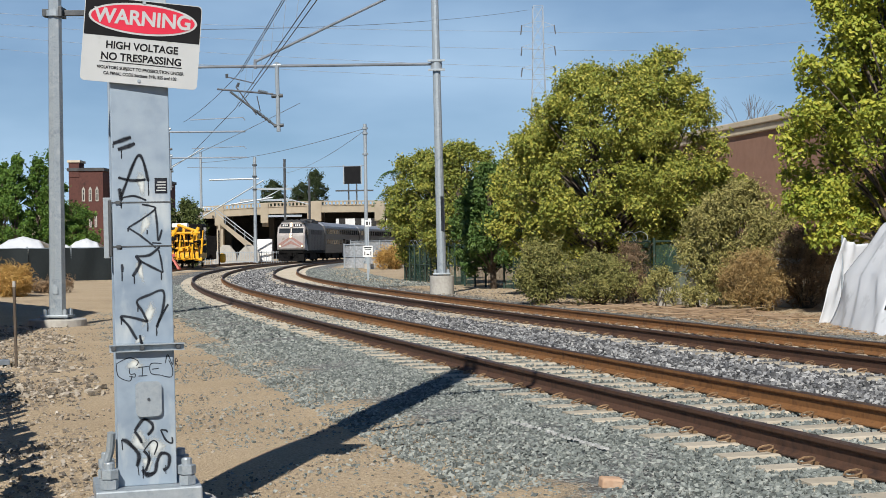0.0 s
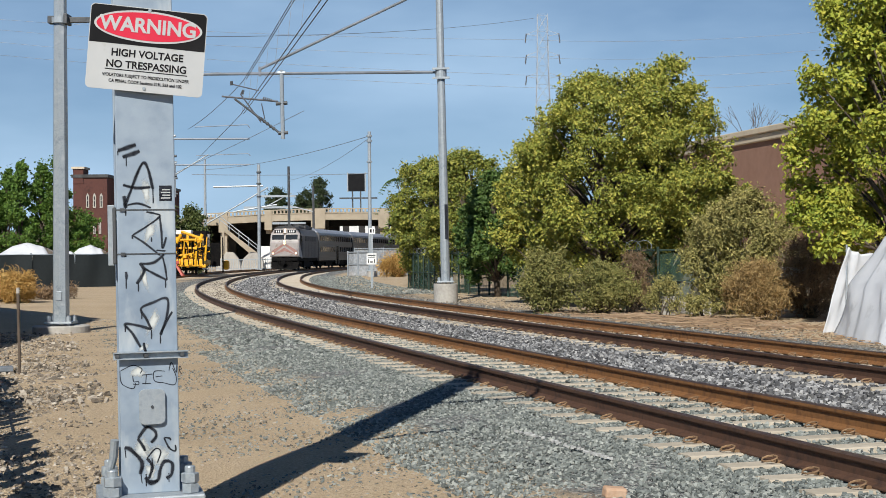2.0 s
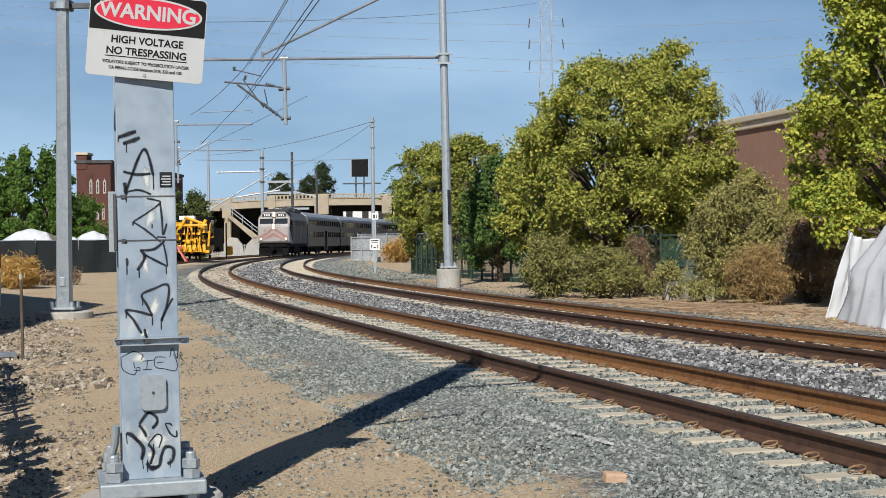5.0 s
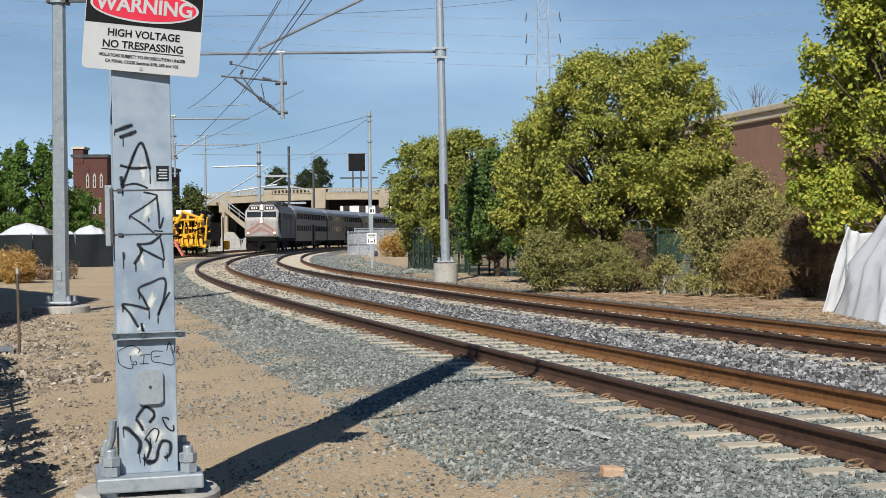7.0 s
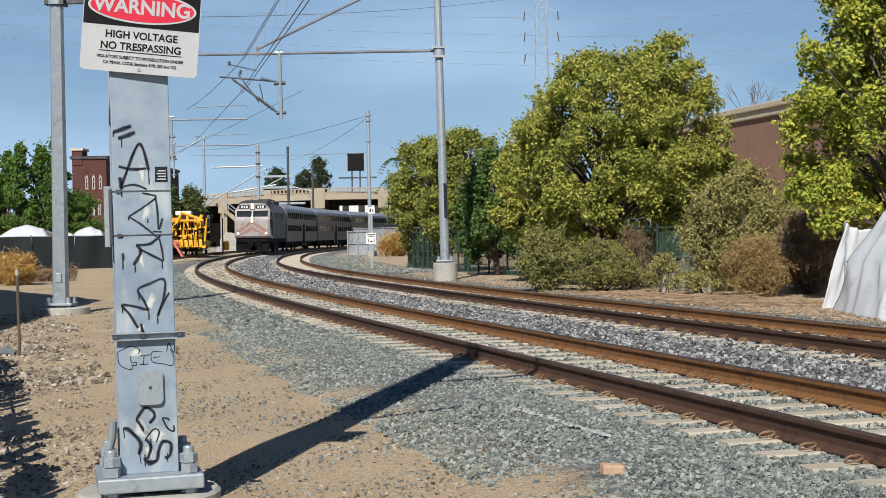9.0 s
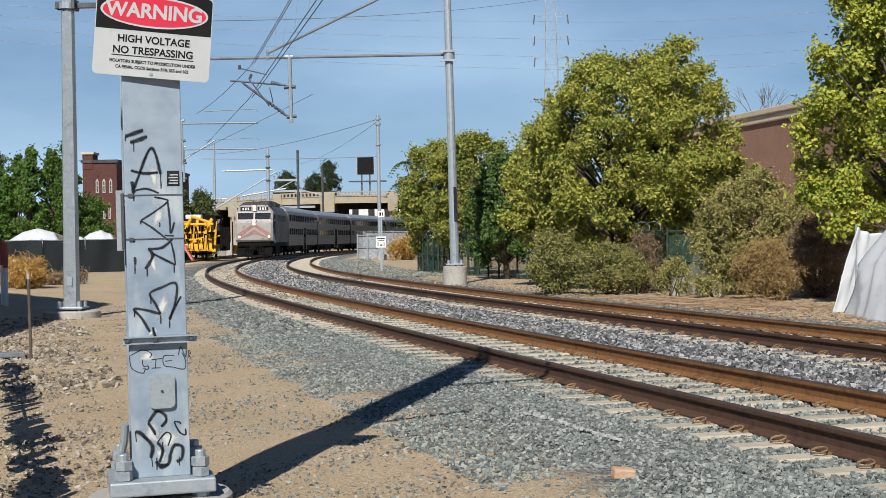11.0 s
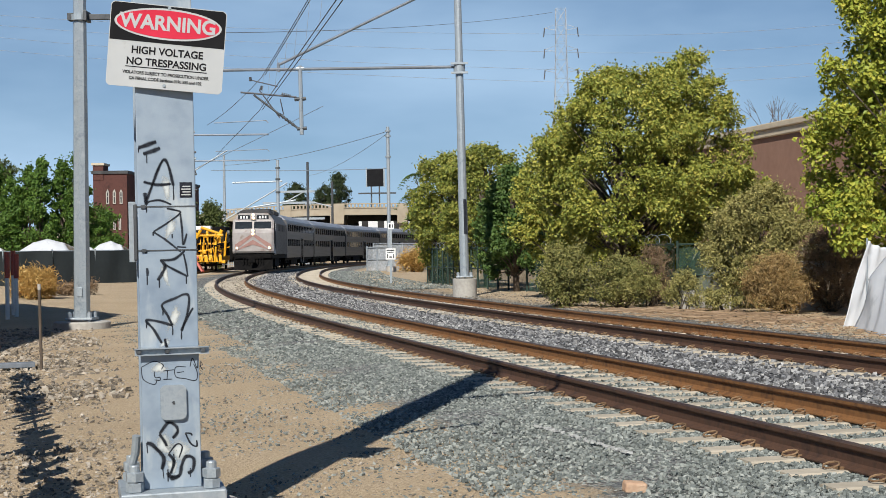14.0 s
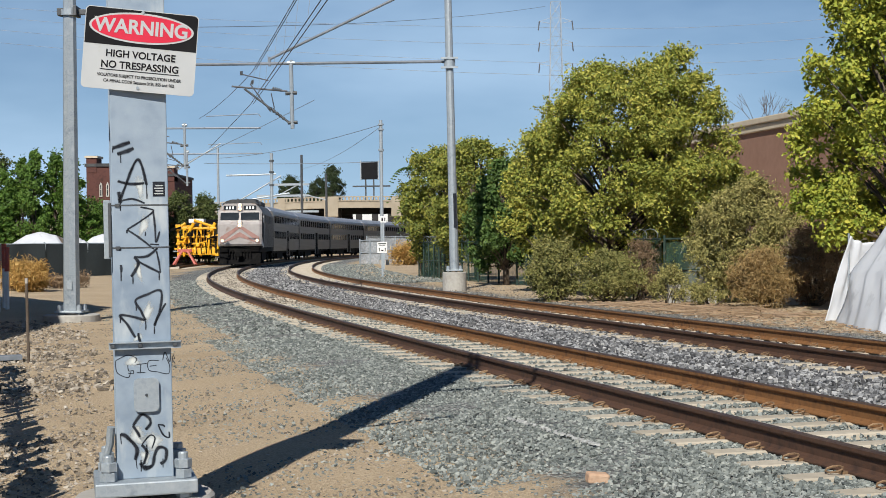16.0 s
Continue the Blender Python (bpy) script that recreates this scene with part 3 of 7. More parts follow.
def locomotive():
    """The nose tip at y = 0 facing -y, rail tops at z = 0, the hull behind it along +y."""
    lo = thing("locomotive", "weathered silver diesel locomotive with faded red chevrons, headlights lit", "locomotive")
    # main hull: carbody with sloped shoulders
    sec = [(-1.55, 1.3), (1.55, 1.3), (1.55, 3.75), (1.15, 4.45), (0.75, 4.62), (-0.75, 4.62), (-1.15, 4.45), (-1.55, 3.75)]
    part("hull", prism(sec, 2.6, LOCO_LEN - 0.4), M["loco_side"], lo, "dark grey ribbed hull side")
    # cab: slightly raked windscreen over the short blunt nose
    bm = bmesh.new()
    prof = [(0.18, 1.4), (0.05, 1.55), (0.02, 2.95), (0.2, 3.15), (0.60, 3.92), (0.62, 4.42), (0.95, 4.62), (2.62, 4.64), (2.62, 1.25)]
    xs = [(-1.58, 0.12), (-1.42, 0.0), (1.42, 0.0), (1.58, 0.12)]
    rows = []
    for x, back in xs:
        rows.append([bm.verts.new((x * (0.66 if z > 4.5 else (0.80 if z > 4.3 else 1)), y + (back if y < 2 else 0), z - (0.12 if abs(x) > 1.5 and z > 4.3 else 0))) for y, z in prof])
    for r0, r1 in zip(rows[:-1], rows[1:]):
        for i in range(len(prof) - 1):
            bm.faces.new((r0[i], r0[i + 1], r1[i + 1], r1[i]))
    bm.faces.new(rows[0])
    bm.faces.new(rows[-1][::-1])
    cab = part("cab", bm, M["loco_silver"], lo, "dulled silver cab and blunt nose")
    # V-shaped stripes on the nose, each laid just proud of it
    for sx in (-1, 1):
        for zt, zb, w in ((3.2, 1.9, 0.5), (2.42, 1.45, 0.36)):
            bm = bmesh.new()
            q = [(0.0, zt), (0.0, zt - w), (1.40 * sx, zb - w * 0.55), (1.40 * sx, zb + w * 0.3)]
            f_ = [bm.verts.new((x, -0.005 + (0.04 if z < 1.5 else 0.0) + 0.02 * (2.95 - z) / 1.4, z)) for x, z in [(a_, max(1.57, min(b_, 2.94))) for a_, b_ in q]]
            b2 = [bm.verts.new(v.co + Vector((0, 0.012, 0))) for v in f_]
            bm.faces.new(f_)
            bm.faces.new(b2[::-1])
            for i in range(4):
                bm.faces.new((f_[i], f_[(i + 1) % 4], b2[(i + 1) % 4], b2[i]))
            part("stripe", bm, M["loco_red"], cab, "faded red chevron stripe")
    # windscreens, in the rake of the cab
    rake = math.atan2(0.4, 0.77)
    for sx in (-1, 1):
        pane = part("windscreen", boxes((-0.66, 0.66, -0.02, 0.02, -0.31, 0.31), bevel=0.015), M["glass_dark"], cab, "dark windscreen")
        pane.matrix_basis = pose(0.73 * sx, 0.385, 3.545, -math.degrees(rake), 0, 0)
        fr = part("window_frame", boxes((-0.70, 0.70, -0.015, 0.03, 0.31, 0.34), (-0.70, 0.70, -0.015, 0.03, -0.34, -0.31), (-0.70, -0.66, -0.015, 0.03, -0.34, 0.34), (0.66, 0.70, -0.015, 0.03, -0.34, 0.34)), M["loco_silver"], pane)
        # number boards: dark panel with plain pale bars
        nb = part("number_board", boxes((-0.46, 0.46, -0.02, 0.02, -0.16, 0.16), bevel=0.02), M["glass_dark"], cab)
        nb.matrix_basis = pose(0.72 * sx, 0.605, 4.17)
        for k in range(3):
            bar = part("bar", boxes((-0.06, 0.06, -0.012, 0.0, -0.1, 0.1)), M["white_plain"], nb)
            bar.matrix_basis = pose(-0.22 + 0.22 * k, -0.022, 0)
        d = part("ditch_light", lathe([(0.13, 0), (0.16, 0.05), (0.15, 0.12)], 16), M["loco_silver"], lo)
        d.matrix_basis = pose(1.24 * sx, 0.1, 1.8, 90)
        le = part("lens", lathe([(0.09, 0), (0.09, 0.03)], 16), M["lamp_on"], d, "glowing ditch light lens")
        le.matrix_basis = pose(0, 0, 0.115)
        st = part("side_window", boxes((-0.02, 0.02, -0.45, 0.45, -0.3, 0.3), bevel=0.015), M["glass_dark"], cab)
        st.matrix_basis = pose(1.585 * sx, 1.6, 3.4)
    for z, y in ((4.22, 0.56), (3.0, 0.06)):
        hl = part("headlight", boxes((-0.2, 0.2, -0.08, 0.05, -0.28, 0.28), bevel=0.05), M["loco_silver"], cab)
        hl.matrix_basis = pose(0, y, z)
        for dz in (-0.125, 0.125):
            le = part("lens", lathe([(0.115, 0), (0.115, 0.03), (0.06, 0.05)], 14), M["lamp_on"], hl, "glowing headlight lens")
            le.matrix_basis = pose(0, -0.075, dz, 90)
    # dark curved cap over the cab
    part("cab_roof", prism([(-1.3, 4.42), (-1.0, 4.66), (-0.6, 4.78), (0.6, 4.78), (1.0, 4.66), (1.3, 4.42), (0.9, 4.5), (-0.9, 4.5)], 0.72, 4.2), M["loco_roof"], lo, "sooty black cab roof")
    # roof gear
    part("roof_hatch", boxes((-0.9, 0.9, 4.6, 8.6, 4.6, 4.82), (-0.95, 0.95, 9.4, 14.6, 4.6, 4.9), bevel=0.04), M["loco_roof"], lo)
    for y in (10.2, 11.6, 13.0, 14.2):
        fan = part("fan", lathe([(0.62, 0), (0.62, 0.16), (0.5, 0.2)], 20), M["loco_roof"], lo)
        fan.matrix_basis = pose(0, y, 4.89)
    for x in (-0.3, 0.3):
        part("horn", tubes(((x, 3.2, 4.8), (x, 2.6, 4.82), 0.03, 0.09), ((x, 3.2, 4.62), (x, 3.2, 4.82), 0.03)), M["loco_roof"], lo)
    for x in (-1.55, 1.55):
        for k in range(5):
            part("air_grille", boxes((x - 0.025, x + 0.025, 5.0 + 1.7 * k, 6.4 + 1.7 * k, 3.15, 3.7), bevel=0.01), M["loco_roof"], lo)
        for k in range(10):
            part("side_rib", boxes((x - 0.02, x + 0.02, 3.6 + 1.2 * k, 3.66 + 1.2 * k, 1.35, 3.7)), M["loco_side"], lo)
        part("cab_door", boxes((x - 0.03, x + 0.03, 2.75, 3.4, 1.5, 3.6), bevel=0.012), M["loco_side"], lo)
    # pilot, coupler, steps
    bm = bmesh.new()
    add_box(bm, -1.45, 1.45, 0.12, 0.3, 0.95, 1.3, bevel=0.03)
    fr = [(-1.5, 0.95, 0.25), (1.5, 0.95, 0.25), (1.45, 0.14, 0.02), (0.5, 0.1, -0.35), (-0.5, 0.1, -0.35), (-1.45, 0.14, 0.02)]
    a_ = [bm.verts.new((x, y, z)) for x, z, y in fr]
    b_ = [bm.verts.new((x, y + 0.08, z)) for x, z, y in fr]
    bm.faces.new(a_)
    bm.faces.new(b_[::-1])
    for i in range(6):
        bm.faces.new((a_[i], a_[(i + 1) % 6], b_[(i + 1) % 6], b_[i]))
    part("pilot", bm, M["loco_dark"], lo, "black snowplough pilot")
    bm = boxes((-0.14, 0.14, -0.45, 0.3, 0.72, 1.0), (-0.24, 0.2, -0.62, -0.4, 0.66, 1.04), bevel=0.04)
    part("coupler", bm, M["loco_dark"], lo)
    for sx in (-1, 1):
        for k in range(3):
            bm = bmesh.new()
            add_path(bm, [Vector((sx * (0.3 + 0.22 * k), 0.1, 1.1)), Vector((sx * (0.32 + 0.22 * k), -0.15, 0.75)), Vector((sx * (0.34 + 0.22 * k), -0.12, 0.5))], 0.03, 6)
            part("hose", bm, M["loco_dark"], lo)
        bm = bmesh.new()
        add_path(bm, [Vector((sx * 1.35, 0.05, 1.25)), Vector((sx * 1.35, -0.12, 1.2)), Vector((sx * 0.6, -0.12, 1.2)), Vector((sx * 0.6, 0.05, 1.25))], 0.018, 5)
        part("grab_iron", bm, M["loco_dark"], lo)
    part("underframe", boxes((-1.4, 1.4, 0.6, LOCO_LEN - 0.4, 0.95, 1.3), (-1.2, 1.2, 6.3, 10.5, 0.3, 1.0), bevel=0.03), M["loco_dark"], lo)
    truck(lo, 3.4, 1.37)
    truck(lo, LOCO_LEN - 3.4, 1.37)
    return lo


def coach():
    """A bilevel coach, front coupler at y = 0, along +y."""
    co = thing("passenger_coach", "bilevel stainless steel passenger coach with dark window bands", "passenger coach", group="coaches of the train")
    L = CAR_LEN
    low = [(-1.52, 0.95), (1.52, 0.95), (1.55, 1.3), (1.55, 4.1), (1.42, 4.3), (-1.42, 4.3), (-1.55, 4.1), (-1.55, 1.3)]
    body = part("body", prism(low, 0.25, L - 0.25), M["car_side"], co)
    roof = [(-1.56, 4.06), (-1.42, 4.28), (-1.05, 4.62), (-0.5, 4.82), (0.5, 4.82), (1.05, 4.62), (1.42, 4.28), (1.56, 4.06)]
    part("roof", prism(roof, 0.27, L - 0.27), M["car_roof"], co, "pale curved corrugated roof")
    for sx in (-1, 1):
        x0, x1 = (1.545, 1.575) if sx > 0 else (-1.575, -1.545)
        for lvl, (z0, z1) in enumerate(((2.02, 2.62), (3.32, 3.92))):
            for k in range(16):
                y0 = 1.1 + k * 1.5
                if lvl == 0 and 11.3 < y0 + 0.6 < 14.2:
                    continue
                part("window", boxes((x0, x1, y0, y0 + 1.0, z0, z1)), M["glass_dark"], co)
        part("door", boxes((x0, x1, 12.1, 13.7, 0.55, 2.75), bevel=0.01), M["glass_dark"], co, "recessed dark centre door")
        for y0, y1 in ((11.6, 12.05), (13.75, 14.2)):
            part("step_well", boxes((x0 * 0.99, x1 * 0.99, y0, y1, 0.5, 2.9)), M["car_side"], co)
        part("side_ribs", boxes(*[(x0, x1 - 0.01 * sx, 0.4, L - 0.4, z, z + 0.05) for z in (1.25, 1.45, 1.65, 1.85, 2.75, 3.1)]), M["car_side"], co)
    part("end_door", boxes((-0.5, 0.5, 0.2, 0.26, 1.3, 3.3), (-0.5, 0.5, L - 0.26, L - 0.2, 1.3, 3.3)), M["glass_dark"], co)
    part("gangway", boxes((-0.7, 0.7, -0.2, 0.25, 1.2, 3.5), (-0.7, 0.7, L - 0.25, L + 0.2, 1.2, 3.5)), M["loco_dark"], co)
    part("underframe", boxes((-1.35, 1.35, 0.6, L - 0.6, 0.75, 1.0), (-1.2, 1.2, 6.5, 11.2, 0.3, 0.9), (-1.2, 1.2, 15, 19.4, 0.35, 0.9)), M["loco_dark"], co)
    truck(co, 3.9, 1.22)
    truck(co, L - 3.9, 1.22)
    return co


TRAIN = [(locomotive(), 0.0, 3.4, LOCO_LEN - 3.4)]
first_coach = coach()
base_axles = [x for x in AXLES if x[0].parent == first_coach]
TRAIN.append((first_coach, LOCO_LEN + GAP, 3.9, CAR_LEN - 3.9))
for k in range(1, 5):
    c = copy_thing(first_coach, Matrix())
    for ch, (_, y, z) in zip([o for o in c.children if o.name.startswith("wheelset")], base_axles):
        AXLES.append((ch, round(ch.location.y, 3), z))
    TRAIN.append((c, LOCO_LEN + GAP + k * (CAR_LEN + GAP), 3.9, CAR_LEN - 3.9))


def nose_at(t):
    return 152.3 - 3.82 * t + 0.0095 * t * t


def motions():
    """The train rolls towards the viewer along the curve; its axles turn with it."""
    for ob, back, t0, t1 in TRAIN:
        rows = []
        for k in range(17):
            s = nose_at(k) + back
            p, q = along(s + t0, C1, TOP)[0], along(s + t1, C1, TOP)[0]
            d = (q - p).normalized()
            rows.append((float(k), Matrix.Translation(p - d * t0) @ Matrix.Rotation(-math.atan2(d.x, d.y), 4, "Z")))
        walk(ob, rows)
    for ax, y, z in AXLES:
        rows = []
        for k in range(105):
            t = min(16.0, k * 16.0 / 104)
            turn = (nose_at(0) - nose_at(t)) / 0.47
            rows.append((t, Matrix.Translation((0, y, z)) @ Matrix.Rotation(turn, 4, "X")))
        walk(ax, rows)

# ---- the column with the warning sign ----
COL = Matrix.Translation((-1.760, 8.304, 0.1748)) @ Matrix.Scale(0.89, 4) @ Matrix.Rotation(radians(-0.55), 4, "Y") @ Matrix.Rotation(radians(15.5), 4, "Z")


def text_part(words, size, mat, parent, x, z, y, squeeze=1.0, depth=0.0012):
    cu = bpy.data.curves.new("lettering", "FONT")
    cu.body, cu.size, cu.align_x, cu.align_y, cu.extrude = words, size, "CENTER", "CENTER", depth
    cu.offset = size * (0.03 if size > 0.1 else 0.024)
    tmp = new("lettering", cu)
    dg = bpy.context.evaluated_depsgraph_get()
    me = bpy.data.meshes.new_from_object(tmp.evaluated_get(dg))
    bpy.data.objects.remove(tmp)
    me.materials.clear()
    me.materials.append(mat)
    ob = new("lettering", me)
    ob.parent = parent
    ob.matrix_basis = pose(x, y, z, 90) @ Matrix.Diagonal((squeeze, 1, 1, 1))
    return ob


def rounded(w, h, r, seg=6):
    pts = []
    for cx, cz, a0 in ((w / 2 - r, h / 2 - r, 0), (-w / 2 + r, h / 2 - r, 90), (-w / 2 + r, -h / 2 + r, 180), (w / 2 - r, -h / 2 + r, 270)):
        for i in range(seg + 1):
            t = radians(a0 + 90 * i / seg)
            pts.append((cx + r * math.cos(t), cz + r * math.sin(t)))
    return pts


def ellipse(w, h, seg=48):
    return [(w / 2 * math.cos(2 * math.pi * i / seg), h / 2 * math.sin(2 * math.pi * i / seg)) for i in range(seg)]


def column():
    co = thing("catenary_column", "pale galvanised steel column with black graffiti on a bolted base plate", "steel column", COL)
    w, fl, dp = 0.372, 0.028, 0.36
    H_ = 9.6
    # wide-flange section: two flanges and a web
    part("front_flange", boxes((-w / 2, w / 2, -dp / 2, -dp / 2 + fl, 0.075, H_), bevel=0.006), M["galv_col"], co)
    part("back_flange", boxes((-w / 2, w / 2, dp / 2 - fl, dp / 2, 0.075, H_), bevel=0.006), M["galv_col"], co)
    part("web", boxes((-0.012, 0.012, -dp / 2 + fl, dp / 2 - fl, 0.075, H_)), M["galv_col"], co)
    part("base_plate", boxes((-0.335, 0.335, -0.335, 0.335, -0.02, 0.075), bevel=0.012), M["galv"], co)
    for x in (-0.245, 0.245):
        for y in (-0.245, 0.245):
            b = part("anchor_bolt", lathe([(0.034, -0.05), (0.034, 0.165), (0.03, 0.172)], 12), M["galv"], co)
            b.matrix_basis = pose(x, y, 0.075)
            for k, z in enumerate((0.0, 0.066)):
                nut = part("nut", lathe([(0.05, 0), (0.058, 0.005), (0.058, 0.058), (0.05, 0.063)], 6), M["galv"], b)
                nut.matrix_basis = pose(0, 0, z, 0, 0, 20 + 25 * k + 40 * x)
            ln = part("levelling_nut", lathe([(0.055, 0), (0.055, 0.03)], 6), M["galv"], co)
            ln.matrix_basis = pose(x, y, -0.053)
    for z in (1.905, 1.62):
        bd = part("band", boxes((-w / 2 - 0.004, w / 2 + 0.004, -dp / 2 - 0.004, -dp / 2, z, z + 0.008), (-w / 2 - 0.006, -w / 2, -dp / 2 - 0.004, dp / 2, z, z + 0.008), (w / 2, w / 2 + 0.006, -dp / 2 - 0.004, dp / 2, z, z + 0.008)), M["steel_dark"], co)
        part("buckle", boxes((-w / 2 + 0.02, -w / 2 + 0.05, -dp / 2 - 0.012, -dp / 2 - 0.003, z - 0.006, z + 0.014)), M["steel_dark"], bd)
    st = part("strut_channel", boxes((-0.225, 0.25, -dp / 2 - 0.048, -dp / 2 - 0.043 + 0.04, 0.945, 0.951), (-0.225, 0.25, -dp / 2 - 0.048, -dp / 2 - 0.008, 0.986, 0.992), (-0.225, 0.25, -dp / 2 - 0.013, -dp / 2 - 0.007, 0.951, 0.986)), M["galv"], co)
    for x in (-0.2, 0.21, -0.02):
        part("bolt", boxes((x - 0.014, x + 0.014, -dp / 2 - 0.05, -dp / 2 - 0.012, 0.955, 0.98), bevel=0.003), M["steel_dark"], st)
    hh = part("handhole_cover", prism(rounded(0.165, 0.225, 0.035), -dp / 2 - 0.028, -dp / 2 - 0.001), M["galv"], co, "rounded galvanised handhole cover")
    hh.matrix_basis = pose(0.015, 0, 0.635)
    sc = part("screw", lathe([(0.010, 0), (0.008, 0.008)], 8), M["steel_dark"], hh)
    sc.matrix_basis = pose(0.0, -dp / 2 - 0.028, 0.0, 90)
    part("side_plate", boxes((-w / 2 - 0.05, -w / 2 - 0.004, 0.03, 0.055, 1.55, 1.95), bevel=0.004), M["galv"], co, "galvanised bracket plate")
    part("cable_clamp", boxes((-w / 2 - 0.02, -w / 2 - 0.001, -0.1, 0.03, 1.56, 1.93), bevel=0.006), M["steel_dark"], co)
    bm = bmesh.new()
    add_path(bm, [Vector((-0.27, 0.10, -0.06)), Vector((-0.26, 0.10, 0.16)), Vector((-0.225, 0.08, 0.28)), Vector((-0.215, 0.06, 0.40))], 0.028, 10)
    part("conduit", bm, M["galv"], co)
    part("top_arm", tubes(((0, 0, 3.55), (1.25, 0.25, 4.0), 0.03), ((0, 0, 6.6), (1.9, 0.26, 6.75), 0.05)), M["galv"], co)
    decorate(co, -dp / 2)
    f = part("footing", lathe([(0.42, -0.3), (0.42, 0.107), (0.40, 0.127)], 72), M["concrete"], None)
    f.matrix_basis = Matrix.Translation((-1.760, 8.304, 0))
    f.name = "column_footing"
    tagged(f, "round concrete footing under the steel column", "footing")
    return co


def stroke(parent, pts, y, wid, mat, name="graffiti_stroke", thick=0.0015):
    """A painted line of even width with rounded bends, on the face at y."""
    P = [Vector((p[0], p[1])) for p in pts]
    fine = []
    for i in range(len(P) - 1):
        p0, p1, p2, p3 = P[max(i - 1, 0)], P[i], P[i + 1], P[min(i + 2, len(P) - 1)]
        for k in range(9):
            t = k / 9
            fine.append(0.5 * ((2 * p1) + (p2 - p0) * t + (2 * p0 - 5 * p1 + 4 * p2 - p3) * t * t + (3 * p1 - p0 - 3 * p2 + p3) * t ** 3))
    fine.append(P[-1])
    bm = bmesh.new()
    prev, cover = None, []
    for i, p in enumerate(fine):
        d = (fine[min(i + 1, len(fine) - 1)] - fine[max(i - 1, 0)]).normalized()
        nrm = Vector((-d.y, d.x)) * wid * 0.72 * (0.92 + 0.10 * math.sin(i * 0.5 + len(pts)))
        if i in (0, len(fine) - 1):
            nrm *= 0.5
        a_, b_ = p + nrm, p - nrm
        q = [bm.verts.new((c_.x, y - thick, c_.y)) for c_ in (a_, p, b_)]
        cover += [0.0, 1.0, 0.0]
        if prev:
            bm.faces.new((prev[0], prev[1], q[1], q[0]))
            bm.faces.new((prev[1], prev[2], q[2], q[1]))
        prev = q
    ob = part(name, bm, mat, parent)
    at = ob.data.attributes.new("cover", "FLOAT", "POINT")
    at.data.foreach_set("value", cover)
    return ob


def blob(parent, x, z, w, h, y, turn=0.0):
    bm = bmesh.new()
    c, s = math.cos(turn), math.sin(turn)
    mid = bm.verts.new((x, y - 0.0008, z))
    vs = []
    for i in range(18):
        t = 2 * math.pi * i / 18
        r = 1.35 + 0.2 * math.sin(3 * t + x * 40) + 0.12 * math.sin(5 * t + z * 9)
        u, v = w / 2 * r * math.cos(t), h / 2 * r * math.sin(t)
        vs.append(bm.verts.new((x + u * c - v * s, y - 0.0008, z + u * s + v * c)))
    for i in range(18):
        bm.faces.new((mid, vs[i], vs[(i + 1) % 18]))
    ob = part("paint_fill", bm, M["sprayed_fill"], parent, "pale sprayed fill")
    at = ob.data.attributes.new("cover", "FLOAT", "POINT")
    at.data.foreach_set("value", [1.0] + [0.0] * 18)
    return ob


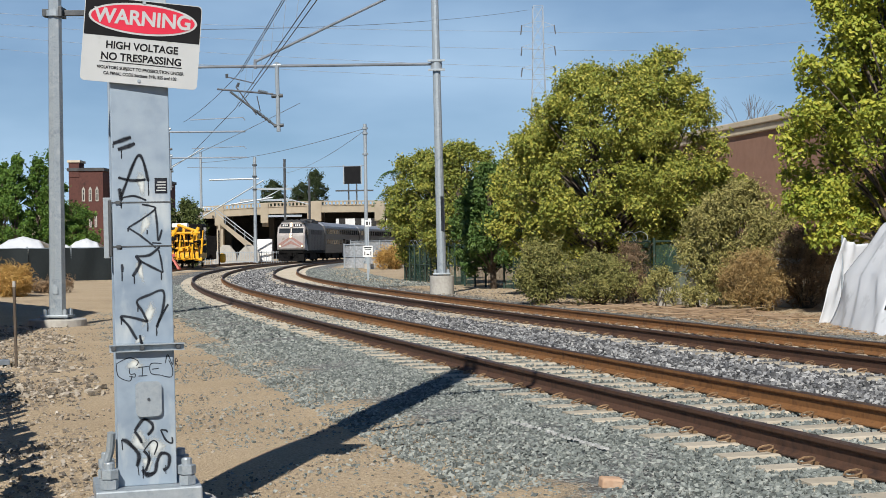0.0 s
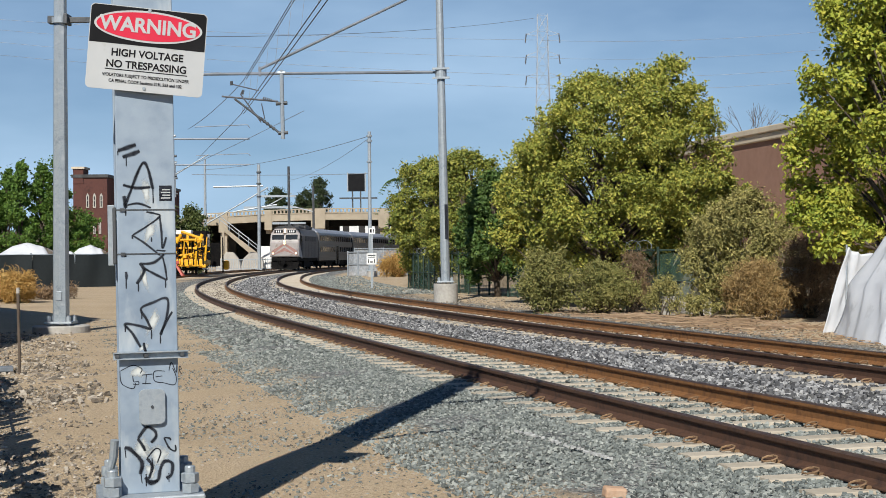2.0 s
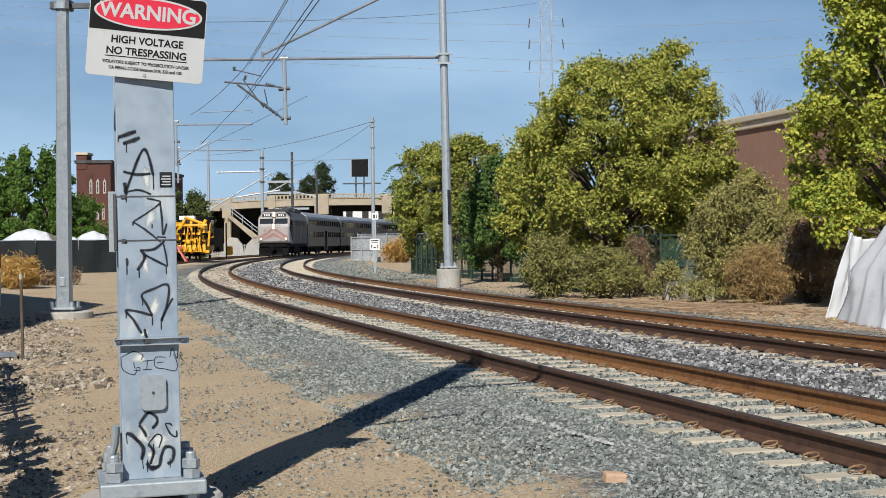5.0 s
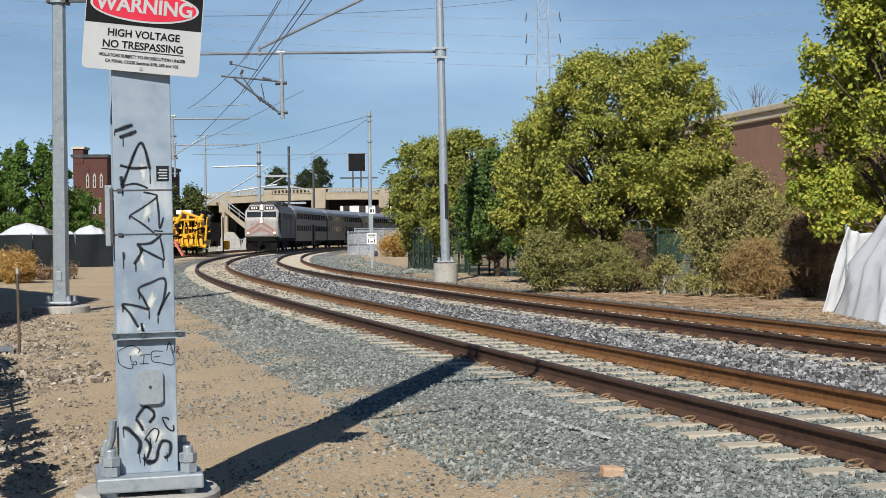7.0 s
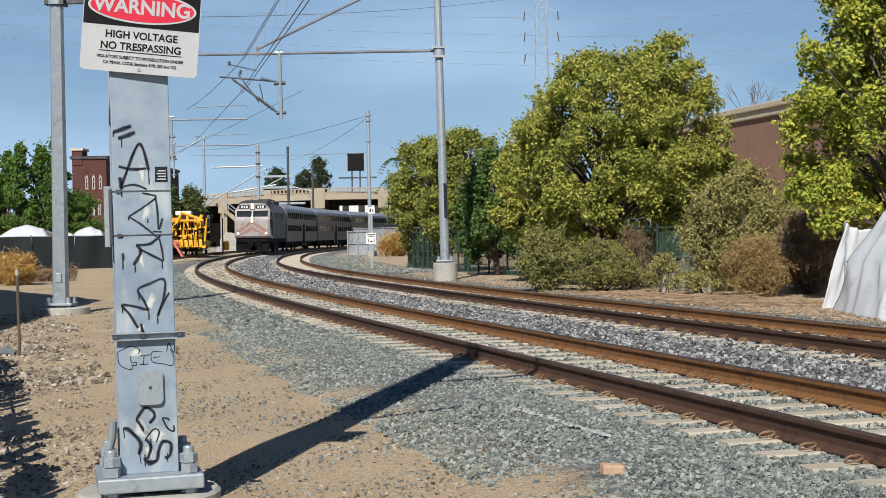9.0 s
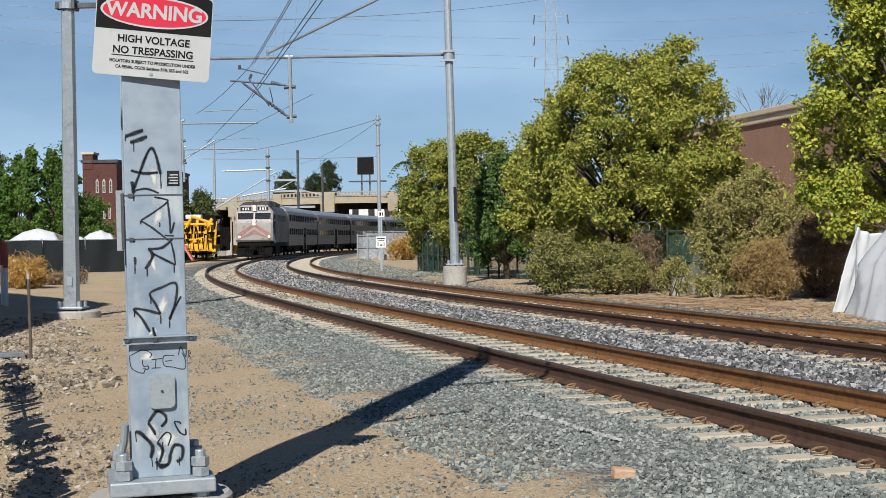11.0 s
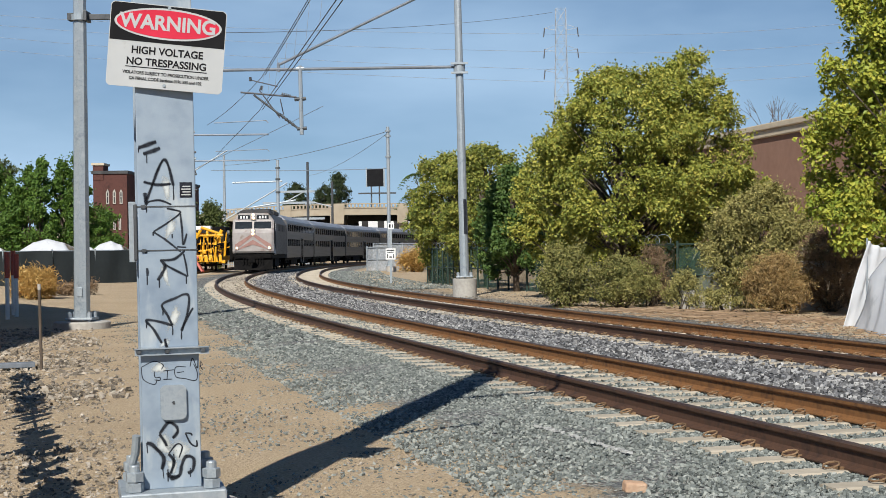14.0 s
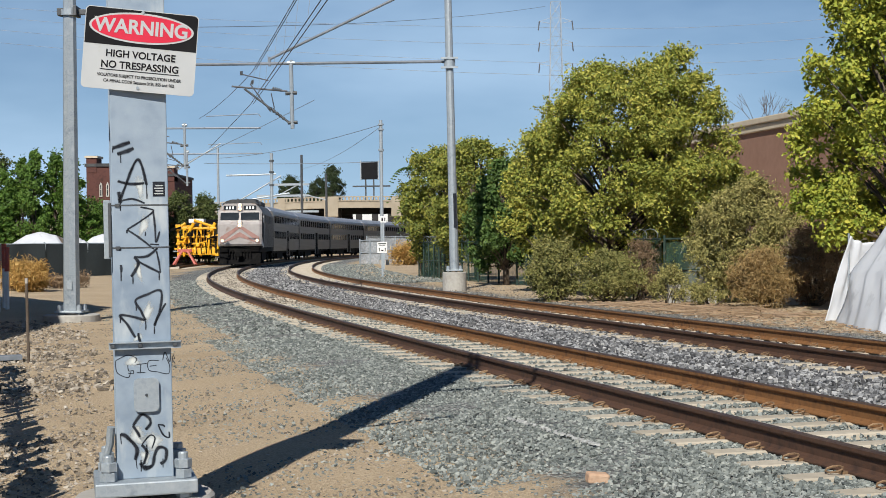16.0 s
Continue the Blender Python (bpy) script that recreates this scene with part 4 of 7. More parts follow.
def decorate(co, y):
    # pale fills under the lines
    for q in ((0.0, 2.03, 0.05, 0.17, 0.1), (0.02, 1.77, 0.06, 0.14, -0.3), (-0.02, 1.47, 0.04, 0.15, 0.2), (0.03, 1.18, 0.06, 0.16, -0.4), (-0.03, 1.02, 0.08, 0.04, 0.6), (-0.05, 0.36, 0.11, 0.14, 0.3), (0.05, 0.32, 0.12, 0.14, 0.5), (0.0, 0.22, 0.07, 0.1, 0.1), (-0.07, 0.86, 0.1, 0.07, 0)):
        blob(co, q[0], q[1], q[2], q[3], y, q[4])
    S = lambda pts, w=0.016: stroke(co, [(px_ * 1.15, pz_) for px_, pz_ in pts], y, w * (1.4 if w > 0.0125 else 1.1), M["sprayed_line"])
    S([(-0.15, 2.29), (-0.10, 2.31), (-0.05, 2.33)], 0.022)
    S([(-0.125, 2.25), (-0.07, 2.27), (-0.03, 2.29)], 0.022)
    S([(-0.15, 2.29), (-0.15, 2.26)], 0.008)
    S([(-0.105, 2.25), (-0.105, 2.19)], 0.008)
    # upper letter: an arch with feet
    T = lambda pts, w=0.02: stroke(co, pts, y, w, M["sprayed_line"])
    T([(-0.137, 1.93), (-0.10, 2.02), (-0.05, 2.15), (-0.01, 2.214), (0.02, 2.16), (0.045, 2.04)], 0.021)
    T([(-0.145, 2.07), (-0.06, 2.05), (0.03, 2.055)], 0.022)
    T([(-0.137, 2.0), (-0.13, 1.92)], 0.03)
    T([(-0.137, 1.935), (-0.05, 1.95), (0.03, 1.92)], 0.016)
    T([(0.045, 2.04), (0.045, 2.0)], 0.009)
    # sharp zigzag with an arrow
    T([(0.0, 1.895), (0.05, 1.885), (0.085, 1.865), (0.0, 1.80), (-0.09, 1.745)], 0.014)
    T([(-0.09, 1.745), (-0.01, 1.69), (0.085, 1.61)], 0.015)
    T([(0.085, 1.865), (0.095, 1.76), (0.10, 1.66), (0.125, 1.73)], 0.016)
    T([(-0.09, 1.745), (-0.09, 1.72)], 0.014)
    T([(0.06, 1.645), (0.12, 1.64)], 0.012)
    # middle letter
    T([(-0.05, 1.56), (0.04, 1.565), (0.11, 1.62)], 0.02)
    T([(-0.045, 1.56), (-0.02, 1.52), (-0.04, 1.47), (-0.07, 1.43)], 0.024)
    T([(-0.02, 1.53), (0.05, 1.49), (0.125, 1.45)], 0.018)
    T([(0.10, 1.60), (0.115, 1.53), (0.125, 1.45)], 0.014)
    T([(-0.14, 1.62), (-0.135, 1.605)], 0.02)
    T([(-0.135, 1.51), (-0.132, 1.49), (-0.132, 1.46)], 0.02)
    # lower letter: two legs and a bent arch
    T([(-0.05, 1.02), (-0.10, 1.11), (-0.146, 1.172), (-0.06, 1.16), (0.02, 1.133)], 0.02)
    T([(0.02, 1.133), (-0.01, 1.20), (-0.043, 1.27), (0.04, 1.31), (0.11, 1.335), (0.131, 1.30), (0.115, 1.20), (0.076, 1.092)], 0.019)
    T([(0.155, 1.245), (0.11, 1.17), (0.076, 1.10)], 0.018)
    # runs of paint below the ends
    for x_, z_, l_ in ((0.02, 1.13, 0.06), (0.076, 1.09, 0.05), (-0.04, 1.26, 0.06), (-0.146, 1.17, 0.05), (0.115, 1.45, 0.05), (-0.058, 1.44, 0.06), (0.045, 2.0, 0.05), (-0.13, 1.93, 0.06), (-0.135, 1.47, 0.07), (0.03, 1.73, 0.03), (-0.03, 0.2, 0.08), (0.01, 0.3, 0.09), (-0.02, 1.02, 0.05)):
        T([(x_, z_), (x_ + 0.001, z_ - l_ * 0.5), (x_, z_ - l_)], 0.010)
    T([(-0.03, 1.05), (-0.025, 1.01), (-0.015, 0.99)], 0.02)
    # thin letters under the strut
    S([(-0.16, 0.87), (-0.09, 0.905), (-0.04, 0.88), (-0.05, 0.85)], 0.006)
    S([(-0.16, 0.87), (-0.15, 0.79), (-0.09, 0.755), (-0.075, 0.79)], 0.006)
    S([(-0.09, 0.84), (-0.085, 0.80), (-0.06, 0.80), (-0.06, 0.78), (-0.09, 0.785)], 0.006)
    S([(-0.04, 0.84), (0.02, 0.845)], 0.006)
    S([(-0.015, 0.84), (-0.02, 0.78)], 0.006)
    S([(-0.04, 0.785), (0.01, 0.785)], 0.006)
    S([(0.09, 0.86), (0.03, 0.86), (0.03, 0.80), (0.08, 0.785)], 0.006)
    S([(0.035, 0.825), (0.075, 0.83)], 0.006)
    S([(0.08, 0.785), (0.14, 0.77), (0.15, 0.82), (0.13, 0.88)], 0.006)
    S([(0.11, 0.86), (0.125, 0.915), (0.15, 0.85), (0.155, 0.90)], 0.007)
    S([(0.165, 0.84), (0.17, 0.89), (0.18, 0.87), (0.168, 0.865), (0.182, 0.835)], 0.006)
    # bottom tag
    B = lambda pts, w=0.016: S([(px_ * 0.96 - 0.02, pz_) for px_, pz_ in pts], w)
    B([(-0.05, 0.43), (0.0, 0.50), (0.045, 0.48), (0.055, 0.44), (0.025, 0.40)], 0.016)
    B([(-0.05, 0.43), (-0.02, 0.38), (-0.01, 0.35)], 0.016)
    B([(-0.125, 0.38), (-0.09, 0.36), (-0.03, 0.28), (-0.04, 0.20)], 0.02)
    B([(-0.125, 0.38), (-0.12, 0.31)], 0.008)
    B([(0.0, 0.30), (0.05, 0.36), (0.08, 0.34), (0.06, 0.27)], 0.010)
    B([(0.0, 0.30), (0.03, 0.25), (0.01, 0.17)], 0.016)
    B([(0.01, 0.15), (0.06, 0.155), (0.075, 0.22), (0.10, 0.275), (0.145, 0.26), (0.14, 0.19), (0.11, 0.165)], 0.018)
    B([(-0.01, 0.18), (0.02, 0.14), (0.06, 0.155)], 0.022)
    B([(0.10, 0.43), (0.13, 0.425), (0.14, 0.41)], 0.012)
    B([(0.10, 0.43), (0.13, 0.36), (0.165, 0.34), (0.165, 0.38)], 0.012)
    B([(0.125, 0.20), (0.125, 0.14)], 0.007)
    B([(-0.035, 0.20), (-0.03, 0.14)], 0.007)
    stk = part("sticker", boxes((0.085, 0.165, y - 0.002, y - 0.0005, 1.965, 2.065)), M["spray_black"], co, "small black sticker")
    stk.matrix_basis = pose(0, 0, 0, 0, 0, 0)
    part("pale_bars", boxes(*[(0.095 + 0.008 * (k % 2), 0.155, y - 0.0035, y - 0.0025, 1.98 + 0.018 * k, 1.988 + 0.018 * k) for k in range(4)]), M["signwhite"], stk)


column()


def warning_sign():
    sg = thing("warning_sign", "white high voltage warning sign with a red oval on black", "sign", COL @ pose(0.02, -0.225, 2.935, 0, 5.2, -3))
    w, h = 0.74, 0.545
    plate = part("plate", prism(rounded(w, h, 0.03), -0.003, 0.003), M["signwhite"], sg)
    # black header
    r = rounded(w - 0.01, h - 0.01, 0.028)
    top = [(x, max(z, 0.0245)) for x, z in r]
    seen = []
    for q in top:
        if not seen or (Vector(q) - Vector(seen[-1])).length > 1e-4:
            seen.append(q)
    seen = [q for i, q in enumerate(seen) if not (q[1] == 0.0245 and 0 < i < len(seen) - 1 and abs(q[0]) < w / 2 - 0.02)]
    part("header", prism(seen, -0.0045, -0.003), M["black"], sg, "black header band")
    ov = part("oval_border", prism(ellipse(0.685, 0.205), -0.006, -0.0045), M["signwhite"], sg)
    ov.matrix_basis = pose(0.0, 0, 0.15)
    rd = part("oval", prism(ellipse(0.655, 0.18), -0.0075, -0.006), M["red"], sg, "red oval")
    rd.matrix_basis = pose(0.0, 0, 0.15)
    ink = [text_part("WARNING", 0.128, M["signwhite"], sg, 0.0, 0.15, -0.0085, 0.98)]
    lines = (("HIGH VOLTAGE", 0.066, -0.033, 0.97), ("NO TRESPASSING", 0.066, -0.107, 0.98), ("VIOLATORS SUBJECT TO PROSECUTION UNDER", 0.028, -0.178, 0.90), ("CA PENAL CODE Sections 369i, 555 and 602", 0.028, -0.215, 0.88))
    for words, size, z, sq in lines:
        text_part(words, size, M["black"], sg, 0.005, z, -0.0045, sq)
    part("underline", boxes((-0.255, 0.265, -0.0045, -0.003, -0.144, -0.138)), M["black"], sg)
    for z in (0.258, -0.248):
        b = part("bolt", lathe([(0.012, 0), (0.010, 0.008)], 8), M["galv"], sg)
        b.matrix_basis = pose(0.0, -0.003, z, 90)
    part("rail_bracket", boxes((-0.03, 0.03, 0.003, 0.04, -0.2, 0.24)), M["galv"], sg)


warning_sign()

# ---- poles of the overhead line ----


def footing(x, y, r, h, label):
    f = part("pole_footing", lathe([(r, -0.3), (r, h - 0.02), (r - 0.02, h)], 32), M["concrete"], None)
    f.matrix_basis = Matrix.Translation((x, y, 0))
    tagged(f, label, "footing")


def round_pole(x, y, z0, h, r0, r1, lean=0.0, label="tall galvanised steel catenary mast on a concrete footing", seg=12):
    po = thing("catenary_mast", label, "mast", Matrix.Translation((x, y, z0)) @ Matrix.Rotation(radians(lean), 4, "Y"), group="masts of the overhead line")
    part("pole", tubes(((0, 0, 0.05), (0, 0, h), r0, r1), seg=seg), M["galv"], po, smooth=False)
    pl = part("base_plate", boxes((-0.3, 0.3, -0.3, 0.3, 0.04, 0.09), bevel=0.01), M["galv"], po)
    for a_ in (-0.22, 0.22):
        for b_ in (-0.22, 0.22):
            bo = part("anchor_bolt", lathe([(0.03, -0.06), (0.03, 0.16)], 8), M["galv"], pl)
            bo.matrix_basis = pose(a_, b_, 0.06)
            nu = part("anchor_nut", lathe([(0.055, 0), (0.055, 0.11)], 6), M["galv"], pl)
            nu.matrix_basis = pose(a_, b_, 0.09)
    return po


footing(-8.47, 31.0, 0.62, 0.14, "low round concrete footing under a steel pole")
lp = round_pole(-8.47, 31.0, 0.14, 11.0, 0.185, 0.12, 0.25, "octagonal galvanised steel pole with a bracket", 8)
part("collar", lathe([(0.2, 6.62), (0.2, 6.69), (0.2, 6.75)], 16), M["galv"], lp)
part("bracket", boxes((0.12, 0.75, -0.05, 0.05, 6.64, 6.76), (0.12, 0.2, -0.2, 0.2, 6.6, 6.82), (-0.25, -0.12, -0.12, 0.12, 6.62, 6.78), bevel=0.01), M["steel_dark"], lp)
part("hand_plate", boxes((-0.06, 0.06, -0.19, -0.17, 0.55, 0.75), bevel=0.008), M["galv"], lp)

footing(-0.05, 49.2, 0.42, 0.62, "round concrete pedestal under a steel mast")
ms = round_pole(-0.05, 49.2, 0.62, 12.5, 0.165, 0.12, -0.75)
footing(-5.9, 112.0, 0.4, 0.4, "concrete pedestal under a steel mast")

# ---- trees and bushes ----
M["bark"] = material("brown_bark", [(0.06, 0.045, 0.032), (0.13, 0.10, 0.075)], 0.9, 0, 14, 0.35, 0.4, 40)


def leaf_mat(name, cols):
    return material(name, cols, 0.55, 0, 1.2, 0.45, island=0.6, trans=0.13, spec=0.3)


M["leaf_olive"] = leaf_mat("yellow_green_leaves", [(0.075, 0.105, 0.018), (0.20, 0.235, 0.04), (0.38, 0.365, 0.065), (0.60, 0.50, 0.115)])
M["leaf_green"] = leaf_mat("fresh_green_leaves", [(0.035, 0.085, 0.015), (0.075, 0.145, 0.022), (0.165, 0.26, 0.04)])
M["leaf_row"] = leaf_mat("olive_row_leaves", [(0.055, 0.085, 0.015), (0.15, 0.185, 0.034), (0.30, 0.30, 0.055), (0.47, 0.41, 0.09)])
M["leaf_shrub"] = leaf_mat("olive_brown_shrub", [(0.06, 0.075, 0.02), (0.205, 0.20, 0.06), (0.45, 0.39, 0.14)])
M["leaf_mid"] = leaf_mat("deep_green_leaves", [(0.03, 0.065, 0.016), (0.075, 0.135, 0.03), (0.15, 0.215, 0.05)])
M["leaf_dark"] = leaf_mat("dark_green_leaves", [(0.035, 0.055, 0.016), (0.085, 0.11, 0.03), (0.15, 0.165, 0.05)])
M["leaf_conifer"] = leaf_mat("dark_conifer_needles", [(0.02, 0.035, 0.014), (0.045, 0.065, 0.026), (0.08, 0.10, 0.04)])
M["leaf_lime"] = leaf_mat("lime_leaves", [(0.08, 0.14, 0.016), (0.25, 0.30, 0.04), (0.40, 0.40, 0.055), (0.58, 0.49, 0.08)])
M["leaf_grey"] = leaf_mat("grey_green_shrub", [(0.07, 0.08, 0.02), (0.27, 0.245, 0.08), (0.58, 0.50, 0.20)])
M["dry"] = leaf_mat("dry_straw", [(0.20, 0.13, 0.055), (0.38, 0.26, 0.11), (0.56, 0.42, 0.20)])
M["straw"] = leaf_mat("golden_straw", [(0.30, 0.17, 0.05), (0.55, 0.35, 0.11), (0.72, 0.50, 0.19)])
M["brush"] = leaf_mat("dead_brown_brush", [(0.13, 0.085, 0.055), (0.26, 0.175, 0.105), (0.42, 0.30, 0.18)])


def leaves(name, clumps, per, size, mat, parent, seed, narrow=0.6, fill=0.75, shell=False, shoots=0.16):
    """Small bent leaves on and in a set of clumps (x, y, z, rx, ry, rz)."""
    rng = np.random.default_rng(seed)
    C = np.array(clumps)
    vol = (C[:, 3] * C[:, 5]) ** 1.0
    cnt = np.maximum(8, (per * vol / vol.sum()).astype(int))
    idx = np.repeat(np.arange(len(C)), cnt)
    n_ = len(idx)
    d = rng.normal(size=(n_, 3))
    d /= np.linalg.norm(d, axis=1)[:, None]
    d[:, 2] = np.where((d[:, 2] < -0.2) & (rng.random(n_) < 0.55), -d[:, 2], d[:, 2])
    r = 0.3 + (0.45 + 0.45 * fill) * rng.random(n_) ** 0.6
    if shell:
        r = 0.66 + 0.40 * rng.random(n_)
    bumps = 1 + 0.18 * np.sin(d[:, 0] * 7 + idx) * np.cos(d[:, 2] * 6 + idx * 2)
    p = C[idx, :3] + d * C[idx, 3:6] * (r * bumps)[:, None]
    # a share of the leaves sits on shoots that stand out of each clump
    on_shoot = rng.random(n_) < shoots
    which = rng.integers(0, 4, n_)
    sd = np.stack([np.sin(idx * 3.1 + which * 1.7), np.cos(idx * 2.3 + which * 2.9), 0.9 + 0.6 * np.sin(idx + which)], 1)
    sd /= np.linalg.norm(sd, axis=1)[:, None]
    q = C[idx, :3] + sd * C[idx, 3:6] * (0.8 + 1.05 * rng.random(n_))[:, None] + rng.normal(size=(n_, 3)) * size * 0.55
    p = np.where(on_shoot[:, None], q, p)
    # leaf frame: faces outward with much scatter
    nrm = d * 0.7 + rng.normal(size=(n_, 3)) * 0.75 + np.array([0, -0.15, 0.3])
    nrm /= np.linalg.norm(nrm, axis=1)[:, None]
    u = np.cross(nrm, rng.normal(size=(n_, 3)))
    u /= np.linalg.norm(u, axis=1)[:, None] + 1e-9
    v = np.cross(nrm, u)
    sz = (size * (0.6 + 0.8 * rng.random(n_)))[:, None]
    a_ = p - u * sz * 0.5
    b_ = p + v * sz * narrow * 0.5 + nrm * sz * 0.1
    c_ = p + u * sz * 0.5
    e_ = p - v * sz * narrow * 0.5 + nrm * sz * 0.1
    V = np.stack([a_, b_, c_, e_], 1).reshape(-1, 3)
    i = np.arange(n_)[:, None] * 4
    F = np.concatenate([i + np.array([[0, 1, 2]]), i + np.array([[0, 2, 3]])], 0)
    return raw(name, V, F, mat, parent)


def clumps_in(shape, n_, rmin, rmax, seed):
    """Clumps on the outer half of a rough crown: shape(z in 0..1) gives the radius there."""
    rng = random.Random(seed)
    out = []
    (x, y, z0, z1), prof = shape
    for k in range(n_):
        f = (k + rng.random()) / n_
        f = f ** 0.9
        R = np.interp(f, [p[0] for p in prof], [p[1] for p in prof])
        t = rng.random() * 6.283
        q = R * (0.25 + 0.75 * rng.random() ** 0.5)
        r = rng.uniform(rmin, rmax) * (0.6 + 0.4 * R / max(p[1] for p in prof))
        out.append((x + q * math.cos(t), y + q * math.sin(t), z0 + (z1 - z0) * f, r, r, r * rng.uniform(0.7, 1.1)))
    return out


def limbs(bm, base, clumps, r0, rng, share=0.4):
    x, y, z = base
    tops = max(c[2] for c in clumps)
    trunk = [Vector((x, y, z - 0.1))]
    for k in range(1, 6):
        f = k / 5
        trunk.append(Vector((x + rng.uniform(-0.12, 0.12) * f * 2, y + rng.uniform(-0.12, 0.12) * f * 2, z + (tops - z) * 0.8 * f)))
    for k, (p, q) in enumerate(zip(trunk[:-1], trunk[1:])):
        add_tube(bm, p, q, r0 * (1 - 0.17 * k), r0 * (1 - 0.17 * (k + 1)), seg=8)
    for c in clumps:
        if rng.random() < share:
            f = min(0.95, max(0.15, (c[2] - z) / (tops - z) * 0.8 - 0.1))
            i = min(4, int(f * 5))
            p = trunk[i].lerp(trunk[i + 1], f * 5 - i)
            q = Vector(c[:3])
            m_ = p.lerp(q, 0.5) + Vector((0, 0, 0.15))
            add_tube(bm, p, m_, r0 * 0.3, r0 * 0.2, seg=5)
            add_tube(bm, m_, q, r0 * 0.2, r0 * 0.06, seg=5)


def tree(label, base, crown, prof, n_, rr, per, size, mat, seed, r0=0.13, narrow=0.6):
    """crown: z0, z1; prof: radius by height share."""
    tr = thing("tree", label, "tree", Matrix.Translation(base))
    cl = clumps_in(((0, 0, crown[0], crown[1]), prof), n_, rr[0], rr[1], seed)
    bm = bmesh.new()
    limbs(bm, (0, 0, 0), cl, r0, random.Random(seed))
    part("trunk", bm, M["bark"], tr, smooth=True)
    leaves("crown", cl, per, size, mat, tr, seed, narrow)
    return tr


def bush(label, base, prof, h, n_, rr, per, size, mat, seed, narrow=0.4, name="bush", shell=True):
    bu = thing(name, label, "bush", Matrix.Translation(base))
    cl = clumps_in(((0, 0, 0.12, h), prof), n_, rr[0], rr[1], seed)
    bm = bmesh.new()
    rng = random.Random(seed)
    for c in cl:
        if rng.random() < 0.6:
            add_tube(bm, (rng.uniform(-0.15, 0.15), rng.uniform(-0.15, 0.15), -0.06), c[:3], 0.022, 0.006, seg=5)
    part("stem_tangle", bm, M["bark"], bu)
    leaves("foliage", cl, per, size, mat, bu, seed, narrow, 0.55, shell, 0.22)
    return bu


OVAL = [(0, 0.45), (0.15, 0.8), (0.4, 1.0), (0.7, 0.85), (0.9, 0.5), (1, 0.15)]


def prof(R, shape=OVAL):
    return [(f, r * R) for f, r in shape]


tree("tall broadleaf tree with yellowing green crown behind the fence", (4.75, 42.5, 0), (1.1, 6.85), prof(2.75), 250, (0.24, 0.5), 86000, 0.098, M["leaf_olive"], 11, 0.16)
tree("broadleaf tree with a pointed yellow-green crown", (6.75, 43.0, 0), (1.1, 7.45), prof(1.75), 130, (0.22, 0.46), 42000, 0.098, M["leaf_olive"], 12, 0.14)
tree("broadleaf tree with yellow-green leaves by the fence", (3.1, 46.0, 0), (0.9, 5.2), prof(1.6), 95, (0.24, 0.46), 26000, 0.1, M["leaf_olive"], 13, 0.1)
tree("olive-green broadleaf tree beside the track", (0.9, 62.0, 0), (0.9, 6.05), prof(2.2), 120, (0.28, 0.55), 30000, 0.13, M["leaf_row"], 14)
tree("olive-green broadleaf tree in the row beside the track", (-0.9, 70.0, 0), (0.7, 6.2), prof(2.1), 110, (0.3, 0.55), 26000, 0.14, M["leaf_row"], 15)
tree("dark green tree in the row behind the fence", (1.95, 55.0, 0), (0.6, 4.7), prof(1.7, [(0, 0.7), (0.3, 1.0), (0.6, 0.8), (0.85, 0.45), (1, 0.15)]), 80, (0.24, 0.45), 22000, 0.14, M["leaf_mid"], 16)
tree("low broadleaf tree at the corner of the building", (8.15, 44.5, 0), (1.6, 4.2), prof(1.35), 70, (0.22, 0.42), 18000, 0.11, M["leaf_olive"], 19, 0.1)
tree("tall tree with lime-yellow leaves beside the tent", (10.25, 31.5, 0), (1.4, 9.4), prof(2.5, [(0, 0.75), (0.2, 1.0), (0.45, 0.95), (0.6, 0.72), (0.85, 0.6), (1, 0.2)]), 270, (0.26, 0.5), 84000, 0.112, M["leaf_lime"], 17, 0.15)
bush("tall rounded grey-green shrub by the fence", (7.85, 37.4, 0), prof(1.55), 3.05, 130, (0.22, 0.4), 40000, 0.085, M["leaf_grey"], 21, 0.45)
bush("low grey-green shrub at the foot of the trees", (2.75, 39.0, 0), prof(0.62, [(0, 0.8), (0.4, 1.0), (0.8, 0.9), (1, 0.5)]), 1.5, 40, (0.2, 0.36), 14000, 0.08, M["leaf_shrub"], 22, 0.45)
bush("low grey-green shrub near the wall gap", (4.2, 38.2, 0), prof(0.85), 1.25, 44, (0.2, 0.36), 15000, 0.075, M["leaf_shrub"], 23, 0.4)
bush("reddish dry twigs under the trees", (5.15, 39.4, 0), prof(0.5), 1.5, 22, (0.2, 0.35), 6000, 0.10, M["brush"], 26, 0.14, "dry_brush")
bush("dry straw-brown brush beside the tent", (7.5, 34.0, 0), prof(0.78), 1.15, 40, (0.2, 0.38), 12000, 0.13, M["dry"], 24, 0.1, "dry_brush")
bush("dead brown brush behind the dry grass", (8.95, 35.0, 0), prof(0.85), 1.85, 44, (0.22, 0.42), 12000, 0.13, M["brush"], 25, 0.1, "dry_brush")


